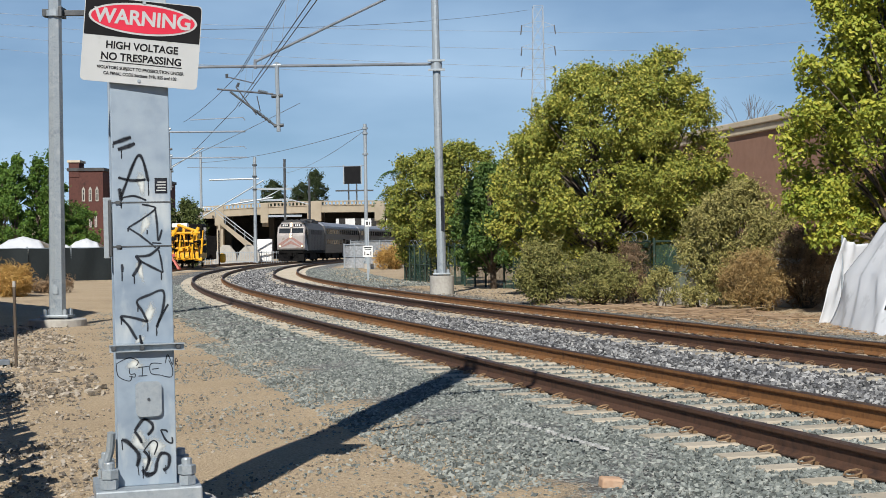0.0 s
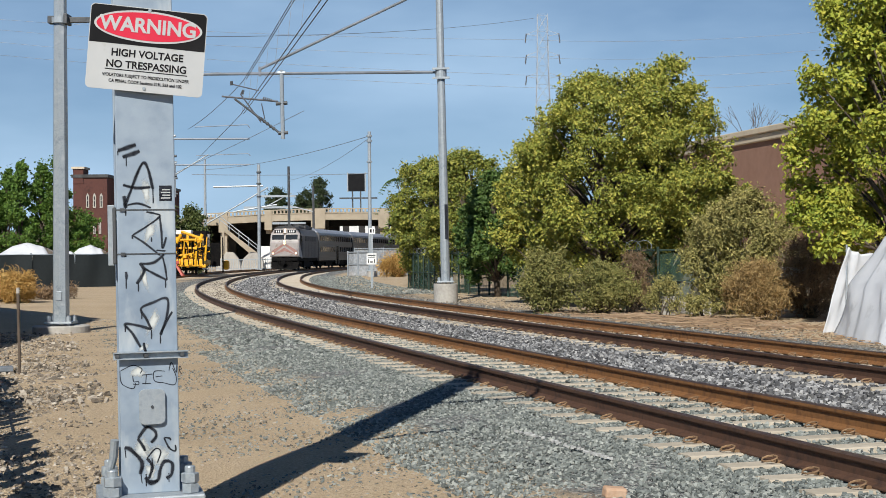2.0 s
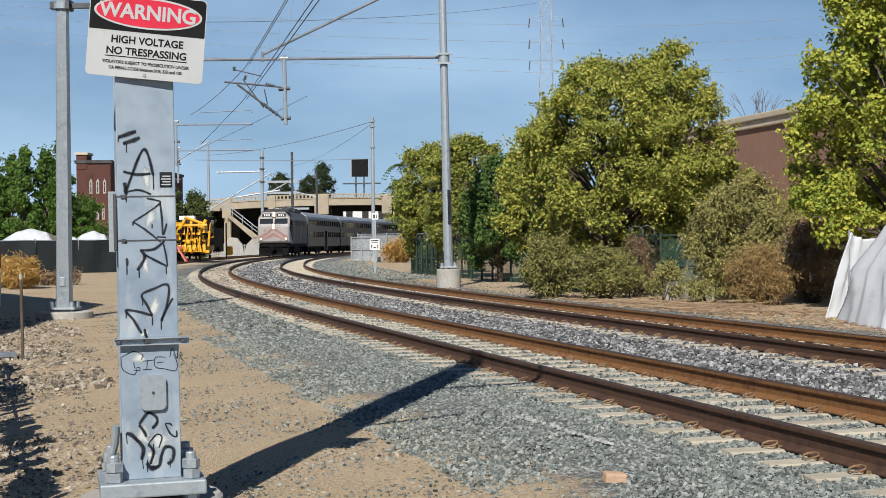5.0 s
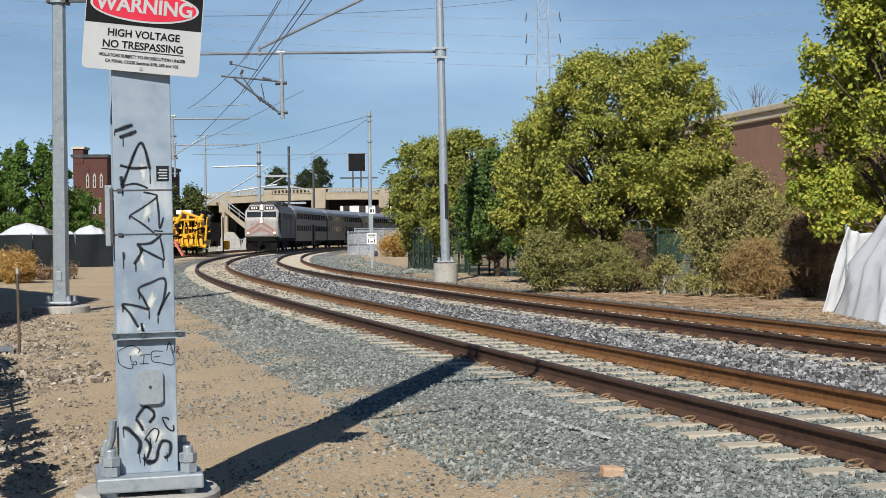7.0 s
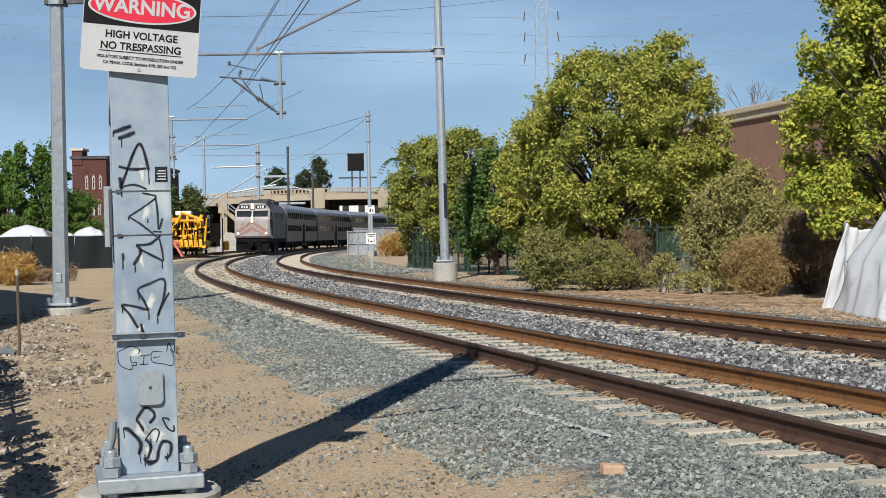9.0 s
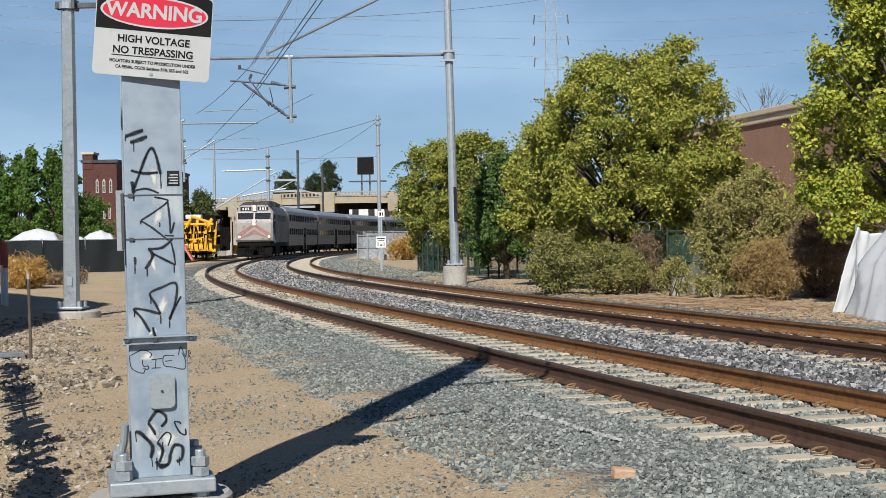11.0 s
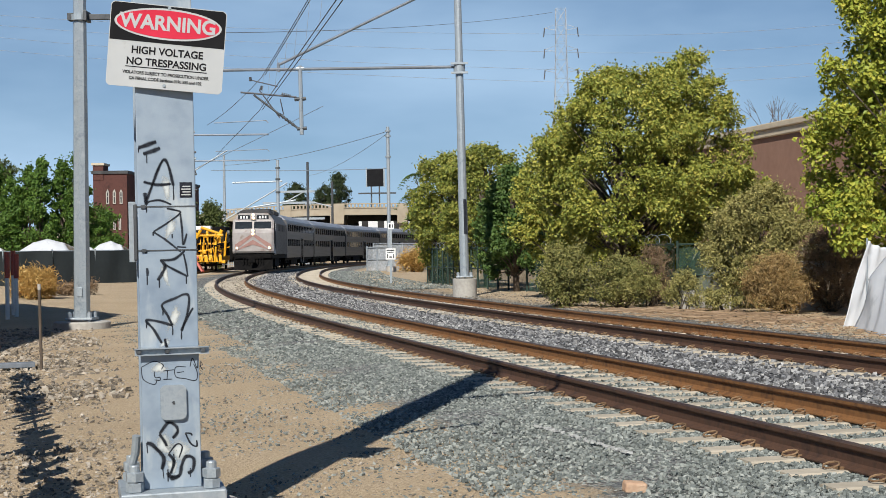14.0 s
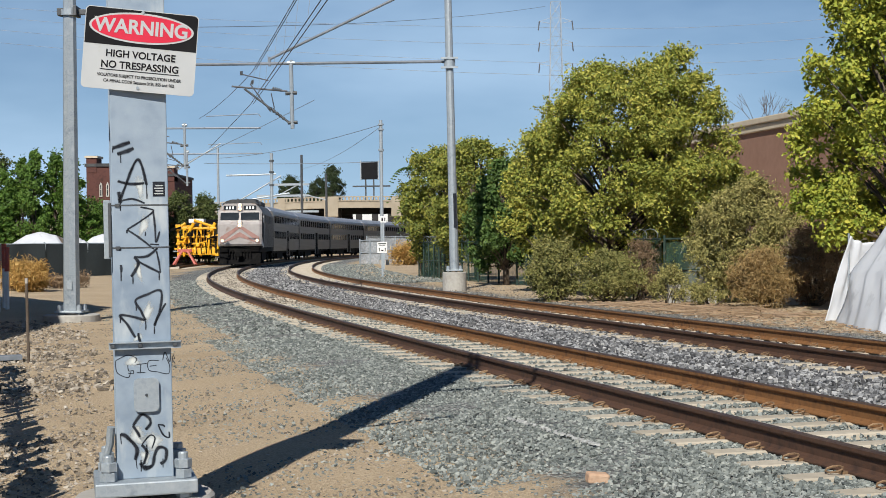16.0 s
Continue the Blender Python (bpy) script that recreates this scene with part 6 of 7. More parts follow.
for k in range(34):
    x, z = rm.uniform(-1.6, 1.6), rm.uniform(0.6, 2.7)
    a_ = rm.choice((0.0, 0.25, -0.3, 1.3, 1.57, 1.8, 1.1))
    L_ = rm.uniform(0.35, 0.9)
    q = Vector((math.cos(a_) * L_ / 2, 0, math.sin(a_) * L_ / 2))
    y = rm.uniform(-0.45, 0.6)
    # Dark bars among the yellow double as black fittings and shaded gaps.
    part("linkage", tubes((Vector((x, y, z)) - q, Vector((x, y, z)) + q, rm.uniform(0.035, 0.075)), seg=6), M["yellow"] if rm.random() < 0.72 else M["loco_dark"], mc)
for k in range(9):
    x, z = rm.uniform(-1.5, 1.5), rm.uniform(0.5, 2.2)
    part("pump_housing", boxes((x - 0.14, x + 0.14, -0.2, 0.2, z, z + rm.uniform(0.2, 0.4)), bevel=0.04), M["yellow"] if k % 3 else M["loco_dark"], mc)
part("white_cover", boxes((-0.6, 0.5, 0.2, 1.2, 2.9, 3.2), bevel=0.05), M["white_plain"], mc)
part("hose_bundle", tubes(*[((-1.2 + 0.35 * k, -0.12, 2.3), (-1.05 + 0.35 * k, -0.2, 0.7), 0.035) for k in range(8)]), M["loco_dark"], mc)
part("step", boxes((-1.7, -1.3, 0.0, 0.5, 0.4, 0.46), (-1.7, -1.3, 0.0, 0.5, 0.85, 0.91), (1.3, 1.7, 0.0, 0.5, 0.4, 0.46)), M["galv"], mc)
for y in (0.9, 7.2):
    w_ = part("wheelset", tubes(((-0.82, y, 0.38), (-0.70, y, 0.38), 0.38), ((0.70, y, 0.38), (0.82, y, 0.38), 0.38), ((-0.75, y, 0.38), (0.75, y, 0.38), 0.07), seg=16), M["loco_dark"], mc)
ws = thing("wheel_stop", "red steel A-frame wheel stop on the siding rails", "wheel stop", frame_at(103.5, C0 + 0.3, TOP))
for sx in (-1, 1):
    part("stop_leg", tubes(((sx * 0.85, -0.5, 0.0), (0.15 * sx, 0.0, 1.15), 0.1), ((sx * 0.85, 0.6, 0.0), (0.15 * sx, 0.0, 1.15), 0.1), seg=4), M["red_paint"], ws)
part("crossbeam", boxes((-0.55, 0.55, -0.1, 0.1, 0.95, 1.2), bevel=0.03), M["red_paint"], ws)

# ---- trackside signs, fences, straw ----
M["mesh_green"] = bpy.data.materials.new("green_screen_mesh")


def screen_material(m, col, alpha, wob=6.0):
    m.use_nodes = True
    n, l = m.node_tree.nodes, m.node_tree.links
    b = n["Principled BSDF"]
    q = n.new("ShaderNodeTexNoise")
    q.inputs["Scale"].default_value, q.inputs["Detail"].default_value = wob, 6
    tc = n.new("ShaderNodeTexCoord")
    l.new(tc.outputs["Object"], q.inputs["Vector"])
    r = n.new("ShaderNodeMapRange")
    r.inputs["From Min"].default_value, r.inputs["From Max"].default_value = 0.3, 0.7
    r.inputs["To Min"].default_value, r.inputs["To Max"].default_value = alpha - 0.15, min(1.0, alpha + 0.15)
    l.new(q.outputs["Fac"], r.inputs["Value"])
    l.new(r.outputs[0], b.inputs["Alpha"])
    rc = n.new("ShaderNodeValToRGB")
    rc.color_ramp.elements[0].color = (*[c * 0.7 for c in col], 1)
    rc.color_ramp.elements[1].color = (*[c * 1.3 for c in col], 1)
    l.new(q.outputs["Fac"], rc.inputs[0])
    l.new(rc.outputs[0], b.inputs["Base Color"])
    b.inputs["Roughness"].default_value = 0.8
    return m


screen_material(M["mesh_green"], (0.03, 0.075, 0.05), 0.52)
M["mesh_grey"] = screen_material(bpy.data.materials.new("grey_chain_link"), (0.30, 0.32, 0.34), 0.7)
M["mesh_dark"] = screen_material(bpy.data.materials.new("dark_privacy_screen"), (0.012, 0.018, 0.02), 1.2)
M["green_post"] = material("dark_green_post", [(0.012, 0.03, 0.022), (0.025, 0.05, 0.038)], 0.6, 0, 8)


def fence(label, nodes, h, gap, post_r, post_mat, cloth, ripple=0.02, top=True, wire_top=False):
    """Posts, rails and a rippled cloth or mesh between the nodes."""
    fe = thing("fence", label, "fence")
    pts = [Vector((x, y, -0.06)) for x, y in nodes]
    for p, q in zip(pts[:-1], pts[1:]):
        L = (q - p).length
        n_ = max(1, round(L / gap))
        side = (q - p).normalized().cross(Vector((0, 0, 1)))
        for i in range(n_):
            b = p.lerp(q, i / n_)
            part("post", tubes((b, b + Vector((0, 0, h + 0.1)), post_r), seg=7), post_mat, fe)
        if top:
            for up, thick in ((h, 0.7), (h * 0.5, 0.5)):
                part("rail", tubes((p + Vector((0, 0, up)), q + Vector((0, 0, up)), post_r * thick), seg=6), post_mat, fe)
        k = n_ * 8
        V, F = [], []
        for i in range(k + 1):
            b = p.lerp(q, i / k) - side * (post_r + 0.01 + ripple * (1 + math.sin(i * 2.1) * math.cos(i * 0.7)))
            for j in range(4):
                zz = 0.06 + (h - 0.06) * j / 3 + (0.02 * math.sin(i * 0.8) if j == 3 else 0)
                V.append((b.x - side.x * ripple * math.sin(i + j), b.y - side.y * ripple * math.sin(i + j), b.z + zz))
        for i in range(k):
            for j in range(3):
                F.append((i * 4 + j, i * 4 + j + 1, (i + 1) * 4 + j + 1, (i + 1) * 4 + j))
        raw("screen", V, F, cloth, fe, smooth=True)
        if wire_top:
            bm = bmesh.new()
            n2 = int(L * 9)
            prev = None
            for i in range(n2):
                c_ = p.lerp(q, i / n2) + Vector((0, 0, h + 0.15))
                t = i * 0.8
                cur = c_ + Vector((side.x * 0.14 * math.cos(t), side.y * 0.14 * math.cos(t), 0.14 * math.sin(t)))
                if prev:
                    add_tube(bm, prev, cur, 0.007, seg=4)
                prev = cur
            part("razor_wire", bm, M["galv"], fe, "coiled wire along the top")
    return fe


fence("green mesh fence with dark posts under the trees", [(-1.9, 70), (0.5, 60.2), (1.7, 56.8), (3.0, 52.5), (4.3, 45.0), (5.7, 38.9)], 1.75, 1.15, 0.04, M["green_post"], M["mesh_green"], 0.03, wire_top=True)
fence("green mesh fence behind the brush", [(6.0, 40.2), (10.0, 39.6), (15.0, 39.0)], 1.75, 1.6, 0.04, M["green_post"], M["mesh_green"], 0.03)
fence("grey chain-link fence with coiled wire on top", [(-7.9, 121), (-5.4, 121), (-1.4, 119), (0.8, 118)], 2.3, 1.4, 0.05, M["galv"], M["mesh_grey"], 0.01, wire_top=True)
fence("grey chain-link gate panel beside the track", [(-8.15, 116.5), (-6.4, 115.5)], 2.0, 0.9, 0.06, M["galv"], M["mesh_grey"], 0.01)
fence("dark privacy screen fence at the edge of the yard", [(-19.0, 90), (-19.2, 82), (-23, 78.2), (-27.5, 75.2), (-36, 72)], 1.9, 2.2, 0.05, M["galv"], M["mesh_dark"], 0.05)
gw = thing("concrete_kerb", "low concrete kerb along the fence foot", "kerb")
part("block", boxes((5.5, 5.85, 36.2, 36.6, -0.1, 0.5), (5.85, 6.9, 36.9, 37.2, -0.1, 0.34), bevel=0.03), M["concrete"], gw)


def panel_sign(label, x, y, z0, w, h, marks, post_h):
    sg = thing("trackside_sign", label, "sign", Matrix.Translation((x, y, 0)))
    part("post", boxes((-0.05, 0.05, 0, 0.06, -0.1, post_h)), M["galv"], sg)
    part("panel", boxes((-w / 2, w / 2, -0.03, -0.005, z0, z0 + h), bevel=0.008), M["white_plain"], sg)
    for (a_, b_, c_, d_) in marks:
        part("mark", boxes((a_, b_, -0.036, -0.03, z0 + c_, z0 + d_)), M["black"], sg)
    return sg


panel_sign("white trackside sign with dark markings on a post", -3.75, 70.5, 1.18, 0.50, 0.56, ((-0.19, 0.19, 0.44, 0.49), (-0.16, 0.16, 0.35, 0.38), (-0.17, -0.13, 0.08, 0.27), (0.13, 0.17, 0.08, 0.27), (-0.06, 0.06, 0.1, 0.16)), 1.7)
panel_sign("small white mileage board with two dark bars", -4.9, 93.0, 3.05, 0.42, 0.42, ((-0.13, -0.02, 0.1, 0.32), (0.06, 0.12, 0.1, 0.32)), 3.4)
bush("tuft of dry golden straw beside the fence", (-3.95, 108, 0), prof(1.05), 1.35, 16, (0.4, 0.6), 6000, 0.35, M["straw"], 31, 0.07, "dry_grass")
bush("dark green shrub at the end of the tree row", (-1.5, 75, 0), prof(1.0), 1.9, 18, (0.35, 0.55), 8000, 0.10, M["leaf_dark"], 32, 0.5)
bush("dry golden weeds in front of the dark screen", (-15.95, 52.5, 0), prof(0.75), 0.8, 30, (0.2, 0.34), 9000, 0.2, M["straw"], 33, 0.08, "dry_grass")
bush("dry golden weeds beside the yard fence", (-16.9, 54, 0), prof(0.75), 0.85, 26, (0.2, 0.36), 8000, 0.2, M["straw"], 34, 0.08, "dry_grass")
bush("low dark weeds under the yard fence", (-16.0, 57, 0), prof(0.9), 0.3, 14, (0.18, 0.3), 4000, 0.14, M["brush"], 35, 0.2, "dry_grass")
bush("small olive weeds by the kerb", (5.55, 36.2, 0), prof(0.45), 0.9, 14, (0.15, 0.28), 4000, 0.07, M["leaf_grey"], 36, 0.35)
bush("small olive weeds near the debris", (6.3, 35.0, 0), prof(0.6), 0.45, 12, (0.15, 0.25), 3500, 0.07, M["leaf_grey"], 37, 0.35)

# ---- buildings ----
M["stucco"] = material("brown_stucco_wall", [(0.23, 0.125, 0.085), (0.29, 0.165, 0.115)], 0.9, 0, 3, 0.35, 0.2, 30)
M["cornice"] = material("beige_cornice", [(0.48, 0.40, 0.29), (0.56, 0.48, 0.36)], 0.85, 0, 3)
M["brick"] = material("dark_red_brick", [(0.05, 0.02, 0.016), (0.095, 0.036, 0.028), (0.07, 0.026, 0.021)], 0.9, 0, 5, 0.35, 0.2, 20)
wb = thing("commercial_building", "brown stucco building with a beige cornice behind trees", "building", Matrix.Translation((11.9, 60.0, 0)) @ Matrix.Rotation(radians(13.2), 4, "Z"))
part("wall", boxes((0, 14, -34, 14, -0.1, 6.05)), M["stucco"], wb)
part("cornice", boxes((-0.22, 14, -34.2, 14.2, 6.35, 6.6), (-0.12, 14, -34.1, 14.1, 6.05, 6.35), bevel=0.04), M["cornice"], wb, "beige stepped cornice")
part("plinth", boxes((-0.06, 0, -34, 14, -0.1, 1.7)), M["cornice"], wb)
lw = thing("garden_wall", "pale block wall behind the green fence", "wall", Matrix.Translation((6.9, 44, 0)) @ Matrix.Rotation(radians(12), 4, "Z"))
part("wall", boxes((-0.12, 0.12, -9, 14, -0.1, 1.15)), M["concrete"], lw)
part("coping", boxes((-0.16, 0.16, -9.05, 14.05, 1.15, 1.22), bevel=0.01), M["concrete"], lw)


def brick_house(name_label, x, y, w, d, h, turn, chimney, windows):
    hs = thing("brick_building", name_label, "building", Matrix.Translation((x, y, 0)) @ Matrix.Rotation(radians(turn), 4, "Z"))
    part("wall", boxes((0, w, 0, d, -0.1, h)), M["brick"], hs)
    part("parapet", boxes((-0.12, w + 0.12, -0.12, d + 0.12, h, h + 0.25)), M["loco_roof"], hs)
    cx, cw, ch = chimney
    ch_ = part("chimney", boxes((cx, cx + cw, -0.05, 1.6, h - 0.5, h + ch), bevel=0.03), M["brick"], hs)
    part("chimney_cap", boxes((cx - 0.1, cx + cw + 0.1, -0.15, 1.7, h + ch, h + ch + 0.18)), M["cornice"], ch_)
    for wx, wz, ww, wh in windows:
        wi = part("window", prism([(wx, wz), (wx + ww, wz), (wx + ww, wz + wh * 0.8), (wx + ww / 2, wz + wh), (wx, wz + wh * 0.8)], -0.06, 0.05), M["concrete"], hs)
        part("pane", boxes((wx + 0.08, wx + ww - 0.08, -0.08, -0.05, wz + 0.1, wz + wh * 0.48), (wx + 0.08, wx + ww - 0.08, -0.08, -0.05, wz + wh * 0.54, wz + wh * 0.78)), M["glass_dark"], wi)
    return hs


brick_house("dark red brick building with arched windows and a chimney", -30.1, 114, 2.75, 10, 8.15, 0, (0.0, 0.85, 0.7), [(1.05 + 0.55 * k, 5.7, 0.24, 1.2) for k in range(3)] + [(1.15 + 0.45 * k, 3.6, 0.2, 1.1) for k in range(3)])
brick_house("dark red brick building with a square chimney behind shrubs", -30.1, 134, 3.1, 9, 8.3, 0, (2.0, 1.1, 0.8), [])
gh = thing("house", "small house with a dark gable roof", "house", Matrix.Translation((-27.6, 118, 0)))
part("wall", boxes((-1.3, 1.3, 0, 6, -0.1, 7.0)), M["cornice"], gh)
part("roof", prism([(-1.6, 6.9), (1.6, 6.9), (0.1, 8.5)], -0.3, 6.3), M["loco_roof"], gh)
part("window", boxes((-0.4, 0.5, -0.05, 0.02, 5.0, 6.2)), M["glass_dark"], gh)

# ---- far and left greenery ----
COLUMNAR = [(0, 0.7), (0.2, 1.0), (0.55, 0.95), (0.8, 0.6), (1, 0.2)]
for k, (x, y, r, h) in enumerate(((-32.4, 97, 1.1, 7.8), (-31.0, 96, 1.0, 6.9), (-29.8, 96, 1.0, 7.6), (-28.6, 95, 1.0, 8.1), (-27.4, 96, 1.0, 7.9), (-26.4, 96, 0.9, 8.2))):
    tree("upright bright green tree behind the yard fence", (x, y, 0), (0.6, h), prof(r, COLUMNAR), 70, (0.2, 0.4), 10500, 0.2, M["leaf_green"], 40 + k, 0.1)
tree("low green tree in front of the brick building", (-25.0, 97, 0), (0.4, 4.6), prof(1.1), 26, (0.4, 0.7), 9000, 0.17, M["leaf_green"], 47, 0.1)
tree("dark green tree beyond the tents", (-35.5, 108, 0), (0.6, 8.6), prof(2.6), 40, (0.6, 1.0), 12000, 0.2, M["leaf_dark"], 46)
for k, (x, y, r, h) in enumerate(((-28.2, 128, 1.9, 5.6), (-25.6, 128, 1.8, 6.3), (-23.4, 130, 1.5, 6.0))):
    tree("dense dark olive tree near the siding", (x, y, 0), (0.3, h), prof(r), 60, (0.4, 0.75), 12000, 0.21, M["leaf_dark"], 50 + k)
CONE = [(0, 1.0), (0.4, 0.95), (0.7, 0.7), (0.9, 0.4), (1, 0.08)]
for k, (x, y, r, h) in enumerate(((-34.6, 290, 3.0, 15.6), (-28.8, 290, 3.2, 15.0), (-26.2, 291, 3.2, 17.6))):
    tree("distant dark conifer behind the overpass", (x, y, 0), (2, h), prof(r * 1.3, CONE), 110, (0.5, 0.9), 14000, 0.55, M["leaf_conifer"], 60 + k, 0.25, 0.3)
bm = bmesh.new()
rng_b = random.Random(5)


def twig(p, d, L, r, n_):
    q = p + d * L
    add_tube(bm, p, q, r, r * 0.6, seg=4)
    if n_ > 0:
        for _ in range(3):
            twig(q, (d + Vector((rng_b.uniform(-0.6, 0.6), rng_b.uniform(-0.6, 0.6), rng_b.uniform(-0.1, 0.4)))).normalized(), L * 0.72, r * 0.6, n_ - 1)


twig(Vector((0, 0, -0.1)), Vector((0, 0, 1)), 4.2, 0.13, 4)
bt = thing("bare_tree", "leafless grey tree behind the building", "tree", Matrix.Translation((20.0, 95.0, 0)))
part("branch_crown", bm, M["bark"], bt)

# ---- tents, stakes, container and unseen shadow casters ----
M["tarp"] = material("white_tarpaulin", [(0.58, 0.60, 0.63), (0.72, 0.73, 0.74)], 0.55, 0, 1.6, 0.35, 0.35, 5, trans=0.12, stain=((0.46, 0.47, 0.48), 2.2, 0.62))


def draped(name, rows, mat, parent, label="", n_=14, amp=0.05, seed=0, hole=None):
    """A cloth hung through rows of support points, with folds."""
    P = np.array(rows, dtype=float)
    r, c = P.shape[:2]
    us, vs = np.linspace(0, r - 1, (r - 1) * n_ + 1), np.linspace(0, c - 1, (c - 1) * n_ + 1)
    V = []
    for u in us:
        i = min(int(u), r - 2)
        for v in vs:
            j = min(int(v), c - 2)
            a_, b_ = u - i, v - j
            q = (P[i, j] * (1 - a_) + P[i + 1, j] * a_) * (1 - b_) + (P[i, j + 1] * (1 - a_) + P[i + 1, j + 1] * a_) * b_
            k = amp * noise.noise(Vector((u * 1.3 + seed, v * 3.0, seed))) + amp * 0.6 * math.sin(v * 9 + u * 2 + seed) * (0.3 + 0.7 * a_)
            V.append((q[0] + k, q[1] - k, q[2] + k * 0.4))
    w = len(vs)
    F = [(i * w + j, i * w + j + 1, (i + 1) * w + j + 1, (i + 1) * w + j) for i in range(len(us) - 1) for j in range(w - 1)
         if not hole or not (hole[0] < us[i] < hole[1] and hole[2] < vs[j] < hole[3])]
    ob = raw(name, V, F, mat, parent, label, smooth=True)
    so = ob.modifiers.new("thickness", "SOLIDIFY")
    so.thickness = 0.012
    return ob


tt = thing("tent", "white tarpaulin shelter with sagging folds on the bank", "tent")
draped("front_sheet", [[(7.44, 27.4, -0.04), (7.40, 25.9, -0.04), (7.43, 24.4, -0.04), (7.95, 23.2, -0.04)],
                       [(7.72, 27.2, 0.95), (7.80, 26.2, 1.0), (7.98, 25.2, 1.0), (8.35, 24.2, 1.0)],
                       [(8.35, 26.7, 1.95), (8.50, 26.1, 2.1), (8.72, 25.6, 2.2), (9.1, 25.1, 2.2)],
                       [(9.3, 27.9, 0.5), (9.6, 27.4, 0.7), (9.9, 26.8, 0.8), (10.3, 26.2, 0.8)]], M["tarp"], tt, amp=0.07, hole=(0.42, 0.86, 2.05, 2.5))
draped("back_sheet", [[(7.47, 28.2, -0.04), (7.9, 28.3, -0.04), (8.7, 28.5, -0.04)], [(7.72, 28.2, 0.8), (8.1, 28.3, 0.75), (8.75, 28.5, 0.75)], [(7.97, 28.2, 1.68), (8.25, 28.3, 1.55), (8.8, 28.5, 1.56)]], M["tarp"], tt, "thin back sheet tied to a pole", amp=0.03, seed=3)
part("pole", tubes(((7.96, 28.24, -0.1), (7.98, 28.24, 1.74), 0.02)), M["galv"], tt)
for k, (x, y, w, h) in enumerate(((-24.9, 84, 3.6, 2.6), (-21.7, 86, 2.6, 2.45), (-28.4, 84, 2.8, 2.3), (-22.9, 85, 1.8, 2.2))):
    t2 = thing("canopy_tent", "white canopy tent behind the dark screen", "tent", Matrix.Translation((x, y, 0)), "tents in the yard")
    draped("canopy", [[(-w / 2, -1.2, h - 0.95), (0, -1.3, h - 0.85), (w / 2, -1.2, h - 1.0)], [(-w / 4, 0, h - 0.2), (0, 0, h), (w / 4, 0, h - 0.25)], [(-w / 2, 1.2, h - 0.75), (0, 1.3, h - 0.7), (w / 2, 1.2, h - 0.8)]], M["tarp"], t2, n_=6, amp=0.06, seed=k)
    for sx in (-1, 1):
        for sy in (-1.2, 1.2):
            part("leg", tubes(((sx * w / 2, sy, -0.05), (sx * w / 2, sy, h - 0.7), 0.03)), M["galv"], t2)
sk = thing("stake", "thin dark metal stake with a pale tip", "stake", Matrix.Translation((-5.98, 19.75, 0)))
part("rod", tubes(((0, 0, -0.1), (-0.02, 0, 1.12), 0.022)), M["bark"], sk)
part("tip", tubes(((-0.02, 0, 1.12), (-0.021, 0, 1.2), 0.024)), M["concrete"], sk)
for k, (x, y, h) in enumerate(((-11.75, 36.0, 1.75), (-11.9, 37.2, 1.7), (-12.4, 38.5, 1.8))):
    rp = thing("marker_post", "white marker post with a red-brown top", "post", Matrix.Translation((x, y, -0.05)), "marker posts by the container")
    part("shaft", tubes(((0, 0, 0), (0, 0, h * 0.62), 0.055)), M["white_plain"], rp)
    part("top", tubes(((0, 0, h * 0.62), (0, 0, h), 0.07)), M["red_paint"], rp, "red-brown post top")
bd = thing("plank", "grey weathered plank lying on gravel", "plank", Matrix.Translation((-6.7, 19.9, 0.06)) @ Matrix.Rotation(radians(22), 4, "Z"))
part("board", boxes((-0.9, 0.55, -0.12, 0.12, -0.05, 0.02), bevel=0.008), M["arm_grey"], bd)
# Out of view; height stretched so its shadow reaches the left pole.
ct = thing("storage_container", "unseen red and white container, heightened to cast the yard shadow", "container", Matrix.Translation((-9.55, 15.6, 0)) @ Matrix.Rotation(radians(5.7), 4, "Z"))
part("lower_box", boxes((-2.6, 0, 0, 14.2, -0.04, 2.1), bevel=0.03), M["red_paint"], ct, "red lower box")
part("upper_box", boxes((-2.6, 0, 0, 14.2, 2.1, 7.0), bevel=0.03), M["white_plain"], ct, "white upper box raised to cast the yard shadow")
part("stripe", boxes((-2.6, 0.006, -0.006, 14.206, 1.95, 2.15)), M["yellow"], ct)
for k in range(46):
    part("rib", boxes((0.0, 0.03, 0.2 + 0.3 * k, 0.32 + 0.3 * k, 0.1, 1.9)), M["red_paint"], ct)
# Unseen block, added only for the far edge of the yard shadow.
sh = thing("storage_shed", "unseen white block added to cast the far yard shadow", "shed", Matrix.Translation((-11.15, 30.1, 0)) @ Matrix.Rotation(radians(31), 4, "Z"))
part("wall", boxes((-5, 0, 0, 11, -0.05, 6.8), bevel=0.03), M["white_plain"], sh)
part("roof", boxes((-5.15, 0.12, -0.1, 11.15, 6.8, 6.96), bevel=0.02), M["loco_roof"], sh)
# Unseen slats, added so broken shadow stripes fall across the left ground.
sf = thing("slat_barrier", "unseen row of wooden slats added to cast striped ground shadow", "fence")
slat = bmesh.new()
add_box(slat, -0.02, 0.02, -0.09, 0.09, 0, 0.5)
slm = bpy.data.meshes.new("slat")
slat.to_mesh(slm)
slat.free()
slm.materials.append(M["bark"])
rs = random.Random(9)
a_, b_ = Vector((-6.15, 18.0, 0)), Vector((-1.6, 4.2, 0))
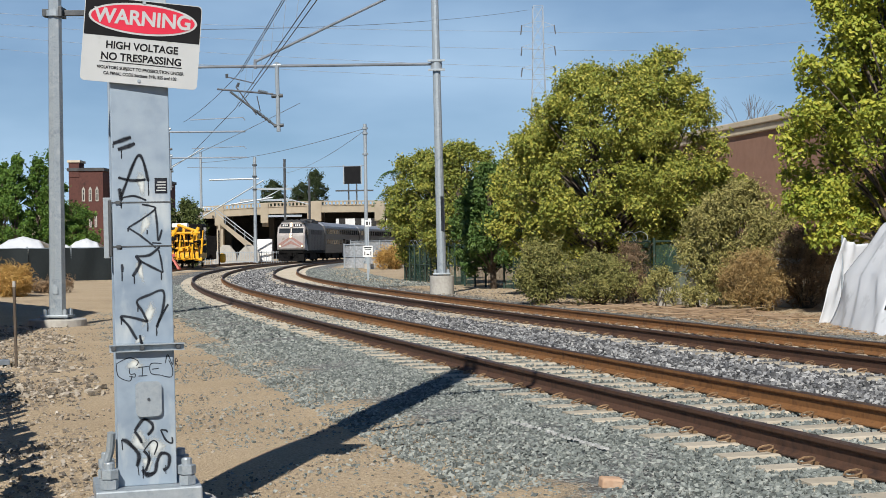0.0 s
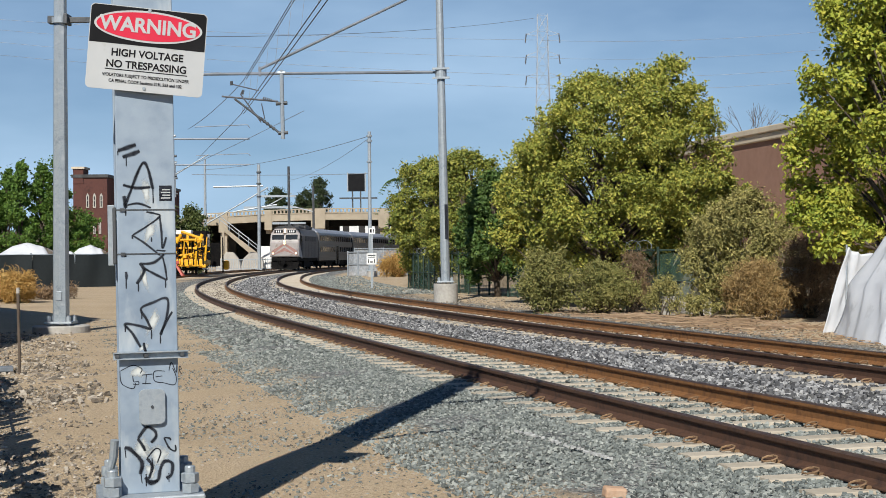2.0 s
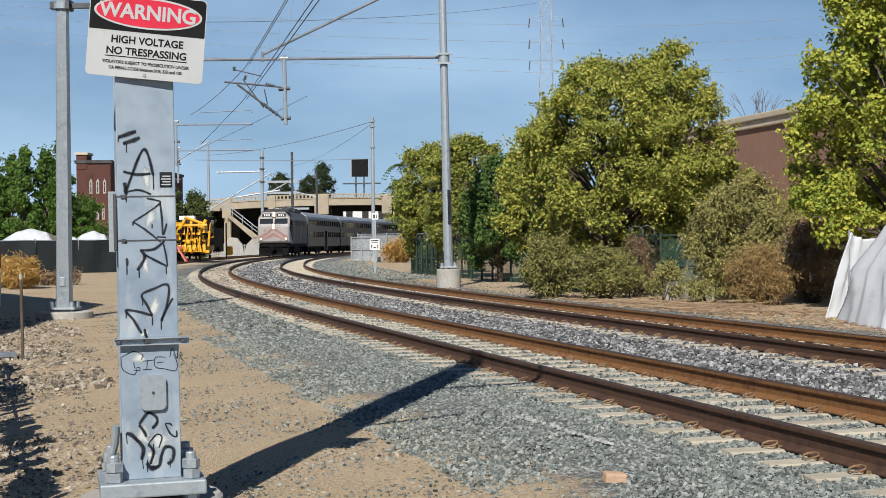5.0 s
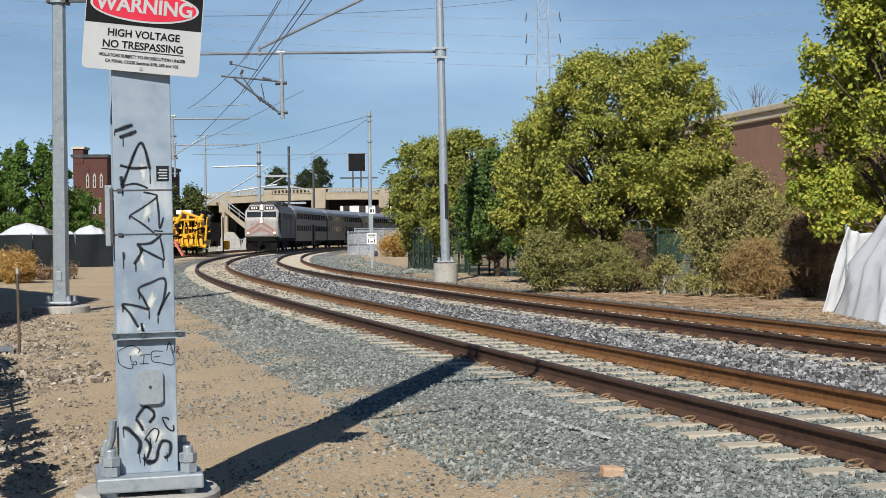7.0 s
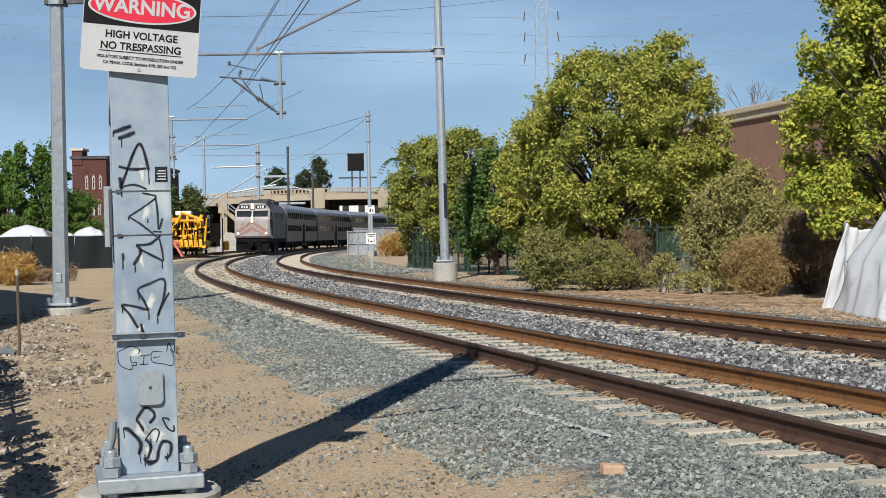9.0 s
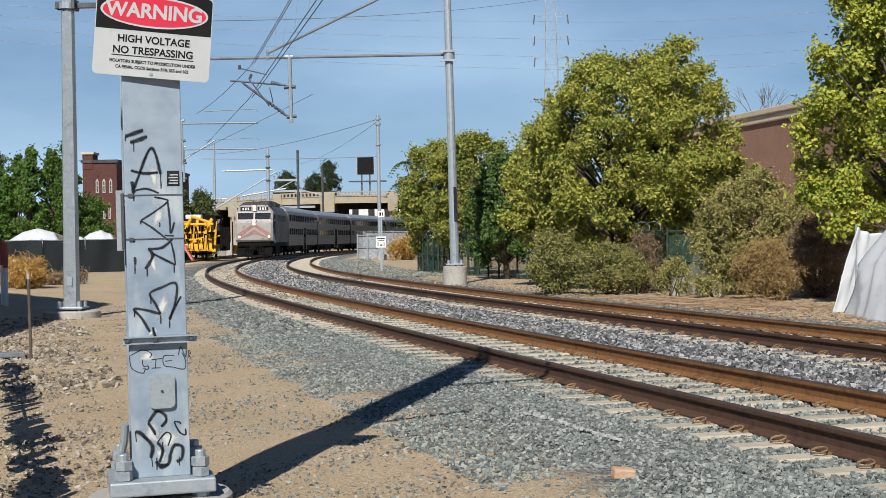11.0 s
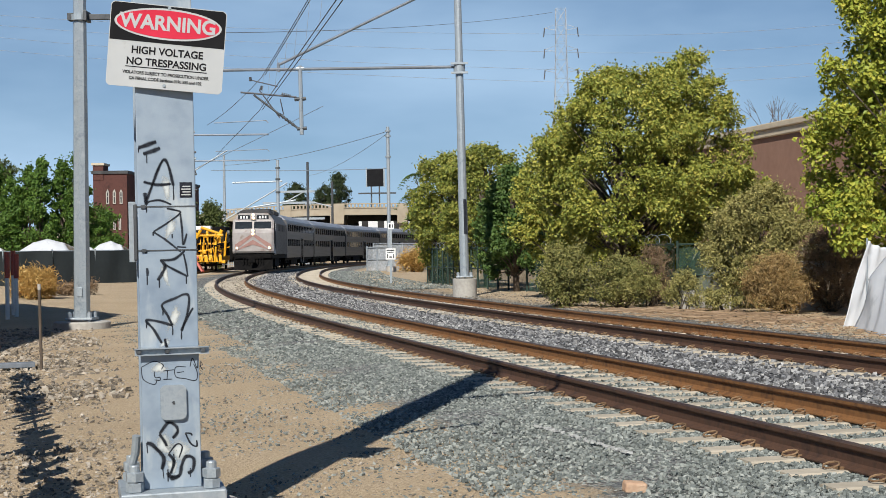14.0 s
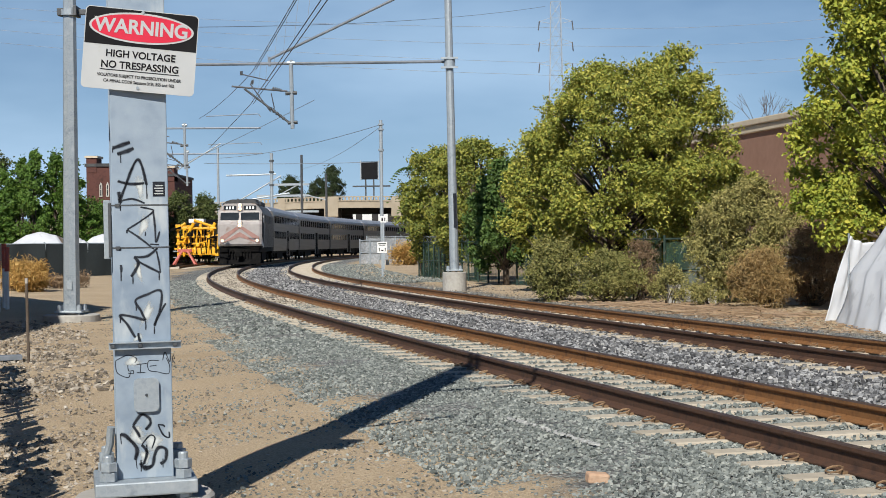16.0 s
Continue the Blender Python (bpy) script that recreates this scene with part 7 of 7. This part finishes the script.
for k in range(110):
    if rs.random() < 0.3:
        continue
    p = a_.lerp(b_, (k + rs.random() * 0.5) / 110)
    o = new("slat", slm)
    o.parent = sf
    o.matrix_basis = Matrix.Translation((p.x, p.y, 0.55 + rs.uniform(-0.08, 0.1))) @ Matrix.Rotation(radians(17 + rs.uniform(-25, 25)), 4, "Z") @ Matrix.Rotation(radians(rs.uniform(-25, 25)), 4, "X")
for k in range(7):
    p = a_.lerp(b_, k / 6)
    part("post", tubes((p + Vector((0, 0, -0.1)), p + Vector((0, 0, 1.0)), 0.025)), M["bark"], sf)
part("wire_rail", tubes((a_ + Vector((0, 0, 0.8)), b_ + Vector((0, 0, 0.8)), 0.015)), M["bark"], sf)
# brick-like stone lying near the rails
bs = bmesh.new()
add_box(bs, -0.075, 0.075, -0.05, 0.05, -0.02, 0.055, bevel=0.015)
bk = part("loose_brick", bs, material("broken_orange_brick", [(0.42, 0.24, 0.14), (0.56, 0.40, 0.28)], 0.9, 0, 20, 0.4, 0.3, 60))
bk.matrix_basis = pose(1.09, 9.36, 0.0, 4, 6, 12)
tagged(bk, "broken orange brick lying on grey gravel", "brick")


def litter(label, x0, x1, y0, y1, n_, length, mat, seed):
    """Fallen twigs and leaf scraps on the bank, thin three-sided sticks."""
    rng = np.random.default_rng(seed)
    f = rng.random(n_)
    y = y0 + (y1 - y0) * f
    h = np.interp(y, RY, RX)
    x = h + x0 + (x1 - x0) * rng.random(n_)
    t, L = rng.random(n_) * 6.283, length * (0.4 + rng.random(n_))
    d = np.stack([np.cos(t), np.sin(t), 0.15 * (rng.random(n_) - 0.3)], 1) * L[:, None]
    p = np.stack([x, y, np.full(n_, 0.01)], 1)
    s_ = np.stack([-np.sin(t), np.cos(t), np.zeros(n_)], 1) * 0.012
    up = np.array([0, 0, 0.02])
    V = np.stack([p - s_, p + s_, p + up, p + d - s_ * 0.5, p + d + s_ * 0.5, p + d + up * 0.6], 1).reshape(-1, 3)
    i = np.arange(n_)[:, None] * 6
    F = np.concatenate([i + np.array([q]) for q in ((0, 1, 4, 3), (1, 2, 5, 4), (2, 0, 3, 5))], 0)
    tagged(raw("twig_litter", V, F, mat), label, "litter", kind="stuff")


litter("brown twigs and leaf litter along the bank", 8.0, 11.5, 24, 40, 1500, 0.12, M["brush"], 71)
litter("pale dead branches lying before the shrubs", 8.6, 11.0, 29, 37, 300, 0.7, M["brush"], 72)

motions()
